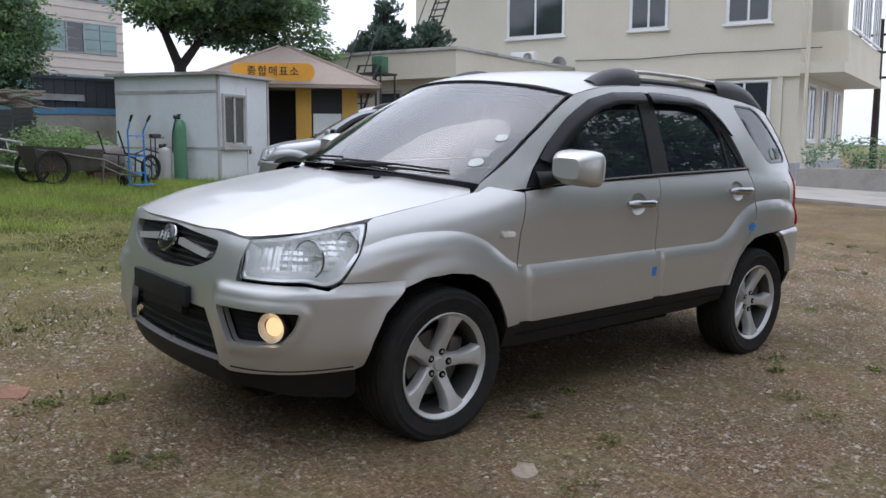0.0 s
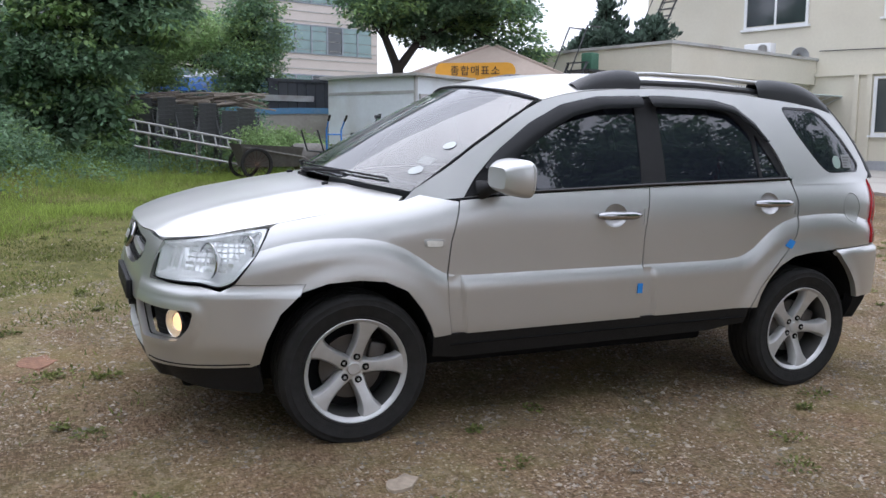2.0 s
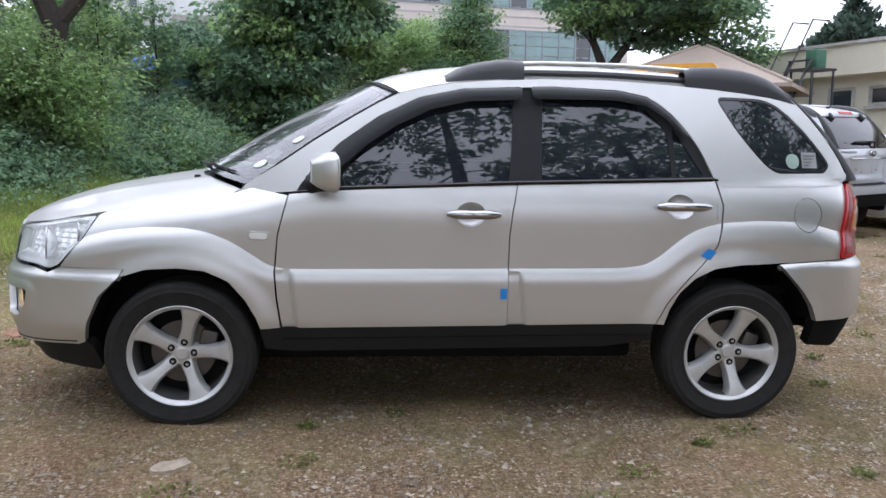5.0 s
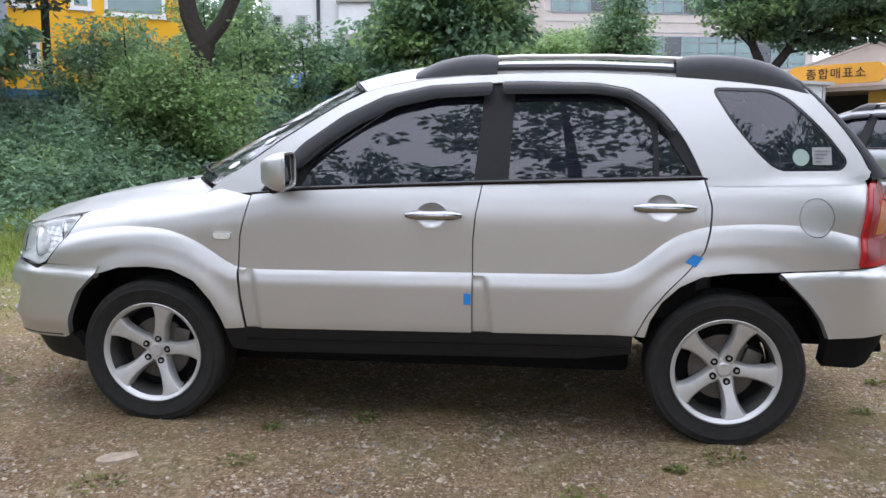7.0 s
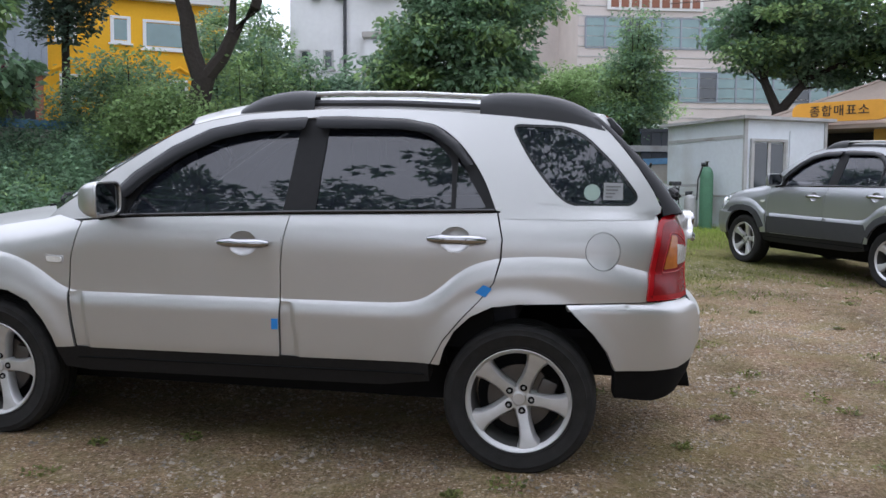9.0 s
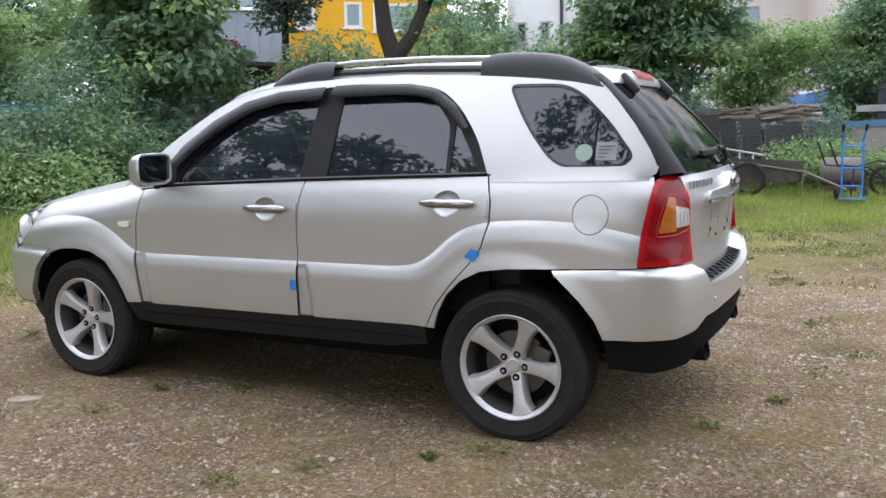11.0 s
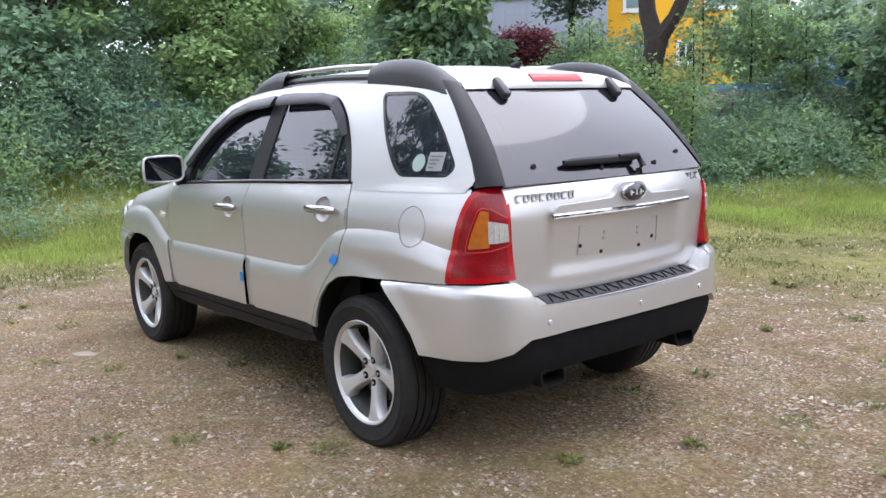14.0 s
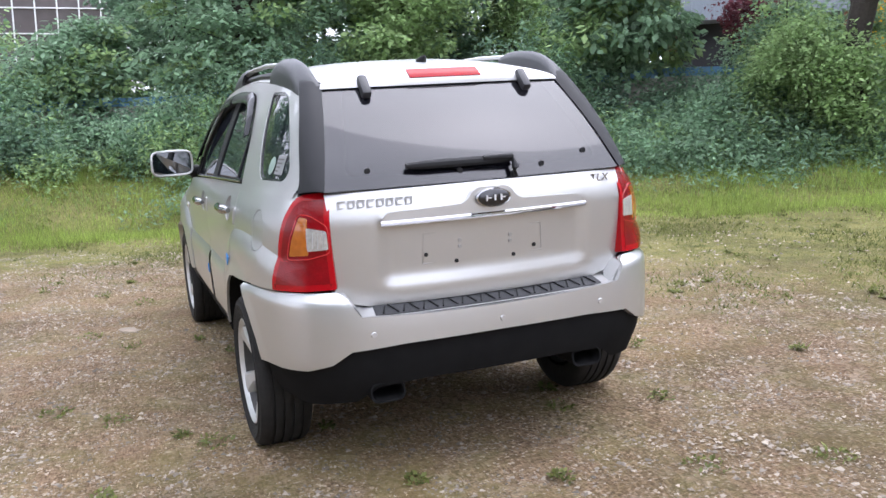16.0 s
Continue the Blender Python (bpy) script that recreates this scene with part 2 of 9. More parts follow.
M = dict(
    ground=ground_mat("gravelly_earth"),
    concrete=mat("weathered_concrete", (0.36, 0.34, 0.31), 0.9, bump=0.3, stain=((0.2, 0.18, 0.15), 0.6, 1.1)),
    cream=mat("cream_render", (0.63, 0.595, 0.49), 0.85, var=0.05, bump=0.15, bscale=60, stain=((0.5, 0.45, 0.34), 0.25, 0.5)),
    grey_base=mat("grey_base_paint", (0.35, 0.36, 0.38), 0.8, bump=0.2),
    dusty_steel=mat("dusty_grey_steel", (0.17, 0.16, 0.145), 0.8, 0.2, var=0.3, scale=9, stain=((0.09, 0.07, 0.055), 0.5, 2.5)),
    ladder_metal=mat("dull_aluminium", (0.36, 0.36, 0.35), 0.5, 0.5, var=0.15),
    white_frame=mat("white_window_frame", (0.75, 0.76, 0.76), 0.4, var=0.04),
    dark_glass=mat("window_glass_dark", (0.035, 0.045, 0.05), 0.06, var=0.3, scale=0.6, spec=0.9),
    green_glass=mat("window_glass_green", (0.16, 0.26, 0.26), 0.08, var=0.25, scale=0.6, spec=0.9),
    haze_grey=mat("hazy_grey_wall", (0.40, 0.44, 0.48), 0.9, var=0.08, scale=1.0),
    bronze_glass=mat("bronze_window_glass", (0.10, 0.085, 0.085), 0.12, var=0.3, scale=0.8, spec=0.6),
    curtain=mat("green_curtain", (0.12, 0.2, 0.19), 0.8, var=0.3, scale=3),
    fence_dark=mat("dark_slate_sheet", (0.055, 0.06, 0.07), 0.55, 0.1, var=0.15),
    steel_dark=mat("dark_painted_steel", (0.04, 0.042, 0.045), 0.5, 0.3, var=0.2),
    galv=mat("galvanised_steel", (0.45, 0.46, 0.47), 0.4, 0.8, var=0.15),
    tank_green=mat("green_painted_tank", (0.09, 0.22, 0.13), 0.5, var=0.15),
    mesh_green=mat("dark_green_paint", (0.045, 0.13, 0.08), 0.7, var=0.2),
    shed_white=mat("white_shed_panel", (0.66, 0.70, 0.73), 0.55, var=0.06, stain=((0.42, 0.40, 0.36), 0.5, 0.9), bump=0.05),
    shed_trim=mat("dirty_shed_trim", (0.42, 0.42, 0.41), 0.6, stain=((0.2, 0.17, 0.14), 0.7, 1.6)),
    kiosk_yellow=mat("ochre_paint", (0.62, 0.36, 0.06), 0.6, var=0.1, stain=((0.4, 0.25, 0.1), 0.3, 1.0)),
    kiosk_roof=mat("beige_roof_sheet", (0.32, 0.26, 0.215), 0.75, var=0.1, bump=0.15, stain=((0.26, 0.21, 0.17), 0.5, 1.3)),
    sign_orange=mat("orange_sign", (0.72, 0.34, 0.03), 0.5, var=0.07, scale=3),
    black_paint=mat("black_lettering", (0.02, 0.018, 0.015), 0.5),
    clear_sheet=mat("clear_ribbed_sheet", (0.55, 0.62, 0.6), 0.3, var=0.1),
    # near-black colour painted in for the shade of open rooms
    dim=mat("near_black_inner_shade", (0.03, 0.03, 0.035), 0.8),
    tile_beige=mat("beige_stone_cladding", (0.5, 0.45, 0.42), 0.5, var=0.12, scale=8, vary=("island", 0.1)),
    yellow_wall=mat("bright_yellow_render", (0.86, 0.46, 0.015), 0.8, var=0.06, bump=0.1),
    white_wall=mat("white_tile_wall", (0.66, 0.66, 0.65), 0.6, var=0.06, scale=3, stain=((0.45, 0.44, 0.42), 0.4, 0.4)),
    grey_metal=mat("grey_metal_siding", (0.24, 0.27, 0.31), 0.5, 0.2),
    brick_brown=mat("brown_brick", (0.25, 0.11, 0.07), 0.85, bump=0.3),
    blue_paint=mat("blue_painted_rail", (0.10, 0.24, 0.42), 0.55, var=0.2, stain=((0.2, 0.25, 0.28), 0.5, 3)),
    bus_blue=mat("bus_blue", (0.05, 0.17, 0.52), 0.25, var=0.05, coat=0.6),
    bus_white=mat("bus_white", (0.75, 0.77, 0.78), 0.4),
    hand_blue=mat("bright_blue_paint", (0.03, 0.2, 0.6), 0.4),
    rust=mat("rusty_iron", (0.10, 0.065, 0.05), 0.85, 0.2, var=0.4, scale=10),
    weathered=mat("weathered_wood", (0.24, 0.205, 0.17), 0.9, var=0.35, scale=8, vary=("island", 0.3)),
    chair_grey=mat("dark_grey_plastic", (0.11, 0.11, 0.118), 0.5, var=0.3),
    bark=mat("tree_bark", (0.036, 0.029, 0.024), 0.95, var=0.4, scale=9, bump=0.8, bscale=18),
    leaf_dark=leaf_mat("dark_leaves", (0.165, 0.265, 0.178), 0.36),
    leaf_mid=leaf_mat("mid_green_leaves", (0.205, 0.318, 0.195), 0.36),
    leaf_light=leaf_mat("light_green_leaves", (0.268, 0.385, 0.162), 0.36),
    leaf_blue=leaf_mat("bluish_conifer_leaves", (0.085, 0.125, 0.095)),
    leaf_red=leaf_mat("maroon_leaves", (0.11, 0.03, 0.04)),
    grass=leaf_mat("meadow_grass", (0.285, 0.375, 0.085), 0.4),
    bank=leaf_mat("rank_grass", (0.19, 0.285, 0.095), 0.4),
    weed=leaf_mat("low_weeds", (0.15, 0.17, 0.05), 0.45),
    straw=leaf_mat("dry_straw", (0.40, 0.32, 0.20), 0.45),
    stone=mat("crushed_stone", (0.27, 0.23, 0.18), 0.9, var=0.2, scale=30, vary=("island", 0.55)),
)

# car surfaces
def paint_mat(name, color):
    """Metallic paint: fine flakes under a clear coat."""
    m = mat(name, color, 0.38, 0.74, 0.03, 1.2, coat=0.5)
    n, l = m.node_tree.nodes, m.node_tree.links
    b = n["Principled BSDF"]
    co = n.new("ShaderNodeTexCoord")
    fl = n.new("ShaderNodeTexNoise")
    fl.inputs["Scale"].default_value, fl.inputs["Detail"].default_value = 700, 2
    l.new(co.outputs["Object"], fl.inputs["Vector"])
    bp = n.new("ShaderNodeBump")
    bp.inputs["Strength"].default_value, bp.inputs["Distance"].default_value = 0.06, 0.001
    l.new(fl.outputs[0], bp.inputs["Height"]), l.new(bp.outputs[0], b.inputs["Normal"])
    return m


M.update(
    silver=paint_mat("silver_metallic_paint", (0.545, 0.545, 0.535)),
    trim=mat("black_grained_plastic", (0.019, 0.0192, 0.0202), 0.55, var=0.15, scale=20, bump=0.15, bscale=300, spec=0.18),
    rail_black=mat("dark_grey_rail_plastic", (0.03, 0.031, 0.034), 0.42, var=0.1, bump=0.1, bscale=250),
    gloss_black=mat("gloss_black_trim", (0.012, 0.012, 0.014), 0.18, var=0.1, spec=0.6),
    chrome=mat("chrome", (0.40, 0.40, 0.41), 0.05, 1.0, var=0.03),
    reflector=mat("lamp_reflector", (0.93, 0.94, 0.93), 0.16, 0.4, var=0.05),
    alloy=mat("silver_alloy", (0.55, 0.55, 0.545), 0.42, 0.55, var=0.08, scale=14, coat=0.25, stain=((0.32, 0.29, 0.25), 0.25, 9)),
    rubber=mat("tyre_rubber", (0.021, 0.0205, 0.020), 0.8, var=0.3, scale=12, bump=0.15, bscale=120, stain=((0.04, 0.034, 0.027), 0.2, 7), spec=0.2),
    well=mat("dark_wheel_well", (0.011, 0.011, 0.0115), 0.85, var=0.2, spec=0.06),
    disc=mat("brake_disc_steel", (0.10, 0.092, 0.085), 0.45, 0.8, var=0.2),
    tint=glass_mat("tinted_window_glass", (0.12, 0.12, 0.13), 0.015, 1.72, (0.012, 0.014, 0.021)),
    rear_tint=glass_mat("tinted_rear_glass", (0.12, 0.12, 0.13), 0.05, 1.62, (0.006, 0.006, 0.008)),
    mirror=mat("mirror_glass", (0.30, 0.31, 0.32), 0.03, 1.0, var=0.02),
    # alloy of the barrel, with the shade between the spokes put into its colour
    barrel=mat("shade_dark_barrel", (0.07, 0.068, 0.065), 0.6, 0.3, var=0.25),
    pillar_black=mat("satin_black_pillar", (0.02, 0.0205, 0.022), 0.5, var=0.1, spec=0.2),
    clear=glass_mat("windscreen_glass", (0.62, 0.66, 0.65), 0.01, 1.95, (0.03, 0.032, 0.034)),
    lens=glass_mat("lamp_lens", (0.95, 0.96, 0.97), 0.02, 1.45),
    red_lens=mat("red_lamp_lens", (0.36, 0.004, 0.008), 0.2, var=0.08, scale=8, coat=0.35, spec=0.25),
    red_deep=mat("deep_red_lens", (0.20, 0.003, 0.006), 0.16, var=0.35, scale=130, bump=0.15, bscale=160, coat=0.3, spec=0.25),
    red_bright=mat("bright_red_lens", (0.52, 0.03, 0.03), 0.15, coat=0.5),
    # opaque grey imitating daylight seen through the rear glass
    tint_film=mat("grey_through_light", (0.03, 0.034, 0.043), 0.7, var=0.06, scale=2),
    visor=mat("smoked_visor_plastic", (0.016, 0.0165, 0.018), 0.2, var=0.1, spec=0.2),
    amber_lens=mat("amber_lamp_lens", (0.40, 0.115, 0.012), 0.12, var=0.3, scale=18, coat=0.6),
    clear_lens=mat("clear_lamp_lens", (0.62, 0.61, 0.58), 0.15, 0.35, var=0.35, scale=45, coat=1.0),
    seat=mat("grey_seat_cloth", (0.06, 0.06, 0.065), 0.9, var=0.2),
    dash=mat("dark_dashboard", (0.05, 0.052, 0.055), 0.7, var=0.1),
    fog=glow_mat("lit_fog_lamp", (1.0, 0.66, 0.32), 0.8),
    tape=mat("blue_tape", (0.02, 0.22, 0.62), 0.6, var=0.1),
    sticker=mat("white_sticker", (0.55, 0.58, 0.57), 0.5, var=0.08),
    # quarter-window stickers: darkening by the tinted glass is put into their colours
    sticker_dim=mat("tint_darkened_sticker", (0.26, 0.27, 0.27), 0.6, var=0.08),
    sticker_print=mat("sticker_print", (0.12, 0.12, 0.12), 0.6),
    sticker_green=mat("green_sticker", (0.27, 0.36, 0.31), 0.5, var=0.1),
    badge_silver=mat("bright_badge_silver", (0.72, 0.73, 0.74), 0.32, 0.35, var=0.05),
    indicator_white=mat("clear_indicator_lens", (0.78, 0.77, 0.73), 0.12, var=0.12, scale=60, coat=1.0),
    badge=mat("black_badge", (0.015, 0.015, 0.018), 0.2, coat=0.5),
)

# ---- tools for building ----
def mesh_of(name, verts, faces, material, smooth=False):
    me = bpy.data.meshes.new(name)
    me.from_pydata([tuple(v) for v in verts], [], [tuple(f) for f in faces])
    me.materials.append(material)
    if smooth:
        me.shade_smooth()
        me.set_sharp_from_angle(angle=radians(38))
    me.update()
    return me


def quads(name, v, material):
    """A mesh of loose quads or triangles from an array of shape (n, 4 or 3, 3)."""
    k, c = v.shape[:2]
    me = bpy.data.meshes.new(name)
    me.vertices.add(c * k)
    me.vertices.foreach_set("co", np.ascontiguousarray(v, dtype=np.float32).ravel())
    me.loops.add(c * k)
    me.loops.foreach_set("vertex_index", np.arange(c * k, dtype=np.int32))
    me.polygons.add(k)
    me.polygons.foreach_set("loop_start", np.arange(0, c * k, c, dtype=np.int32))
    me.materials.append(material)
    me.update(calc_edges=True)
    return me


def part(name, bm, material, parent, label="", smooth=True):
    """Links a bmesh, or a mesh, as one object under a thing or a part."""
    if isinstance(bm, bmesh.types.BMesh):
        me = bpy.data.meshes.new(name)
        bmesh.ops.recalc_face_normals(bm, faces=bm.faces)
        bm.to_mesh(me)
        bm.free()
        me.materials.append(material)
        if smooth:
            me.shade_smooth()
            me.set_sharp_from_angle(angle=radians(38))
    else:
        me = bm
    ob = new(name, me)
    ob.parent = parent
    if label:
        ob["label"] = label
    return ob


def thing(name, m, label, category, group="", kind=""):
    ob = new(name)
    ob.empty_display_size = 0.2
    ob.matrix_world = m
    return tagged(ob, label, category, group, kind)


def box(*items, bevel=0.0):
    """A bmesh of boxes, each (x0, y0, z0, x1, y1, z1)."""
    bm = bmesh.new()
    for x0, y0, z0, x1, y1, z1 in items:
        r = bmesh.ops.create_cube(bm, size=1)
        bmesh.ops.scale(bm, vec=(abs(x1 - x0), abs(y1 - y0), abs(z1 - z0)), verts=r["verts"])
        bmesh.ops.translate(bm, vec=((x0 + x1) / 2, (y0 + y1) / 2, (z0 + z1) / 2), verts=r["verts"])
    if bevel:
        bmesh.ops.bevel(bm, geom=bm.edges[:], offset=bevel, segments=2, affect="EDGES", profile=0.5)
    return bm


def tube(points, r, sides=8, bm=None, closed=False):
    """A bmesh tube along points; r: one radius or one for each point."""
    bm = bm or bmesh.new()
    pts = [Vector(p) for p in points]
    rad = r if isinstance(r, (list, tuple)) else [r] * len(pts)
    rings = []
    for i, p in enumerate(pts):
        a, b = pts[i - 1 if i or closed else 0], pts[(i + 1) % len(pts) if closed else min(i + 1, len(pts) - 1)]
        d = (b - a).normalized()
        u = d.cross(Vector((0.31, 0.17, 0.94) if abs(d.z) < 0.9 else (1, 0.1, 0))).normalized()
        w = d.cross(u)
        rings.append([bm.verts.new(p + rad[i] * (math.cos(t) * u + math.sin(t) * w)) for t in (2 * math.pi * k / sides for k in range(sides))])
    for i in range(len(rings) - (0 if closed else 1)):
        a, b = rings[i], rings[(i + 1) % len(rings)]
        for k in range(sides):
            bm.faces.new((a[k], a[(k + 1) % sides], b[(k + 1) % sides], b[k]))
    if not closed:
        bm.faces.new(rings[0][::-1]), bm.faces.new(rings[-1])
    return bm


def lathe(profile, axis="z", sides=32, bm=None):
    """A bmesh turned round an axis through the origin; profile: (radius, along)."""
    bm = bm or bmesh.new()
    rings = []
    for r, h in profile:
        ring = []
        for k in range(sides):
            t = 2 * math.pi * k / sides
            c, s = r * math.cos(t), r * math.sin(t)
            ring.append(bm.verts.new((c, s, h) if axis == "z" else (c, h, s) if axis == "y" else (h, c, s)))
        rings.append(ring)
    for a, b in zip(rings, rings[1:]):
        for k in range(sides):
            bm.faces.new((a[k], a[(k + 1) % sides], b[(k + 1) % sides], b[k]))
    bmesh.ops.remove_doubles(bm, verts=bm.verts[:], dist=1e-6)
    return bm


# ---- the lie of the land ----
NORMAL = SLOPE.to_3x3() @ Vector((0, 0, 1))
RAIL = [(-13.5, -14), (-11.6, -6), (-10.8, 0.8), (-9.9, 4.0), (-7.0, 9.8), (-2.5, 16.6), (2.5, 18.4), (9.5, 19.6)]


def rail_side(x, y):
    """Metres from the wall along the road, positive on the lot's side. Takes arrays."""
    best, sign = np.full(np.shape(x), 1e9), np.ones(np.shape(x))
    for (ax, ay), (bx, by) in zip(RAIL, RAIL[1:]):
        dx, dy = bx - ax, by - ay
        t = np.clip(((x - ax) * dx + (y - ay) * dy) / (dx * dx + dy * dy), 0, 1)
        d = np.hypot(x - ax - t * dx, y - ay - t * dy)
        s = np.where((y - ay) * dx - (x - ax) * dy > 0, -1, 1)
        sign = np.where(d < best, s, sign)
        best = np.minimum(best, d)
    return best * sign


def land(x, y):
    """The ground's height. Takes numbers or arrays."""
    x, y = np.asarray(x, float), np.asarray(y, float)
    r = np.hypot(x - 2, y)
    k = np.minimum(1, 26 / np.maximum(r, 1))
    z = -(NORMAL.x * x + NORMAL.y * y) / NORMAL.z * k
    d = rail_side(x, y)
    rise = np.clip((5.0 - d) / 5.0, 0, 1)
    rise = rise * rise * (3 - 2 * rise)
    high = np.clip((3.0 - x) / 5, 0.12, 1) * 0.95
    z = z + np.where(d > 0, rise * high, high * np.clip(1 + d / 2, 0, 1))
    wild = np.clip((meadow(x, y) - 0.3) * 2, 0, 1) * (1 - np.exp(-(((x - 8.4) / 4.0) ** 2 + ((y - 8.4) / 2.9) ** 2) ** 2))
    z = z - 0.17 * np.exp(-(((x - 8.4) / 4.8) ** 2 + ((y - 8.4) / 3.3) ** 2) ** 2)
    return z + wild * 0.06 * np.sin(x * 1.7 + 0.4 * y) * np.sin(y * 1.3) + 0.012 * np.sin(x * 2.9 + y) * np.sin(y * 2.3 - x)


def meadow(x, y):
    """0 on the trodden gravel, 1 in the tall grass."""
    x, y = np.asarray(x, float), np.asarray(y, float)
    edge = np.interp(x, [-14, -9, -7, -5, -4, -3, -1.5, 0.5, 2, 4, 5.5, 7, 10, 14], [-16, -10, -6.6, -3.2, -0.9, 1.7, 4.8, 5.6, 6.6, 7.8, 10.5, 12.5, 15, 30])
    w = 0.5 * np.sin(x * 1.1 + 2 * np.sin(y * 0.7)) + 0.3 * np.sin(x * 2.7 + y * 1.9)
    return np.clip((y - edge + w * 0.6 + 0.9) / 2.2, 0, 1)


def lawn(x, y):
    """How green the ground is: fades out some metres before the tall grass ends."""
    near = sum(meadow(x, np.asarray(y, float) + d) for d in (1.0, 1.9, 2.8, 3.7)) / 4
    return np.maximum(meadow(x, y), 0.7 * near)


def at_ground(x, y, turn=0.0, lift=0.0):
    """An upright pose on the ground."""
    return pose(x, y, float(land(x, y)) + lift, 0, 0, turn)

# ---- ground ----
def axis(lo, hi, near_lo, near_hi, fine, far_steps):
    a = np.arange(near_lo, near_hi, fine)
    left = near_lo - np.geomspace(fine * 1.3, near_lo - lo, far_steps)[::-1]
    right = near_hi + np.geomspace(fine * 1.3, hi - near_hi, far_steps)
    return np.concatenate([left, a, right])


gx, gy = axis(-900, 900, -12, 14, 0.16, 40), axis(-900, 900, -8, 20, 0.16, 40)
GX, GY = np.meshgrid(gx, gy, indexing="ij")
rough = np.random.RandomState(3).normal(0, 1, GX.shape) * 0.006 * (np.hypot(GX - 2, GY) < 30)
GZ = land(GX, GY) + rough
nx, ny = GX.shape
idx = np.arange(nx * ny).reshape(nx, ny)
faces = np.stack([idx[:-1, :-1], idx[1:, :-1], idx[1:, 1:], idx[:-1, 1:]], -1).reshape(-1, 4)
gme = bpy.data.meshes.new("ground")
gme.from_pydata(np.stack([GX, GY, GZ], -1).reshape(-1, 3).tolist(), [], faces.tolist())
gme.materials.append(M["ground"])
gme.shade_smooth()
gme.attributes.new("meadow", "FLOAT", "POINT").data.foreach_set("value", lawn(GX, GY).ravel().astype(np.float32))
ground = tagged(new("ground", gme), "brown gravelly earth lot thinning out into grass", "ground", kind="structure")

# concrete yard before the house: a thin slab that lies on the slope
ax, ay = np.array([15.2, 6.6]), np.array([0.26, -0.966])
def yard_at(s, d):
    p = ax + ay * s + np.array([0.966, 0.26]) * d
    return (p[0], p[1])
vs, fs = [], []
for i in range(21):
    for j in range(13):
        x, y = yard_at(-16 + i * 1.6, j * 1.6 + 0.25 * math.sin(i * 1.9))
        vs.append((x, y, float(land(x, y)) + 0.07))
for i in range(20):
    for j in range(12):
        a = i * 13 + j
        fs.append((a, a + 1, a + 14, a + 13))
for i in range(20):
    a, b = len(vs), i * 13
    vs += [(vs[b][0], vs[b][1], vs[b][2] - 0.25), (vs[b + 13][0], vs[b + 13][1], vs[b + 13][2] - 0.25)]
    fs.append((b, b + 13, a + 1, a))
tagged(new("pavement", mesh_of("pavement", vs, fs, M["concrete"])), "weathered grey concrete yard before the cream house", "pavement", kind="structure")

# wall along the road with a blue rail on it
def strip(pts, thick, z0, z1):
    """A wall along pts (x, y), from z0(x, y) to z1(x, y)."""
    bm = bmesh.new()
    rings = []
    for i, p in enumerate(pts):
        a, b = Vector(pts[max(i - 1, 0)]), Vector(pts[min(i + 1, len(pts) - 1)])
        d = (b - a).normalized()
        nrm = Vector((-d.y, d.x)) * thick / 2
        lo, hi = z0(*p), z1(*p)
        rings.append([bm.verts.new((p[0] + s * nrm.x, p[1] + s * nrm.y, z)) for s, z in ((-1, lo), (1, lo), (1, hi), (-1, hi))])
    for a, b in zip(rings, rings[1:]):
        for k in range(4):
            bm.faces.new((a[k], a[(k + 1) % 4], b[(k + 1) % 4], b[k]))
    bm.faces.new(rings[0][::-1]), bm.faces.new(rings[-1])
    return bm


dense = []
for (ax_, ay_), (bx_, by_) in zip(RAIL, RAIL[1:]):
    dense += [(ax_ + (bx_ - ax_) * k / 6, ay_ + (by_ - ay_) * k / 6) for k in range(6)]
dense.append(RAIL[-1])
wall_top = lambda x, y: float(land(x, y)) + 0.8 + 0.25 * (x > -1)
roadwall = thing("wall_road", pose(0, 0, 0), "low mossy concrete wall along the road, with a blue rail", "wall", kind="structure")
part("coping", strip(dense, 0.18, lambda x, y: float(land(x, y)) - 0.4, wall_top), M["concrete"], roadwall, smooth=False)
part("rail", strip(dense, 0.24, wall_top, lambda x, y: wall_top(x, y) + 0.16), M["blue_paint"], roadwall, "faded blue painted rail", smooth=False)


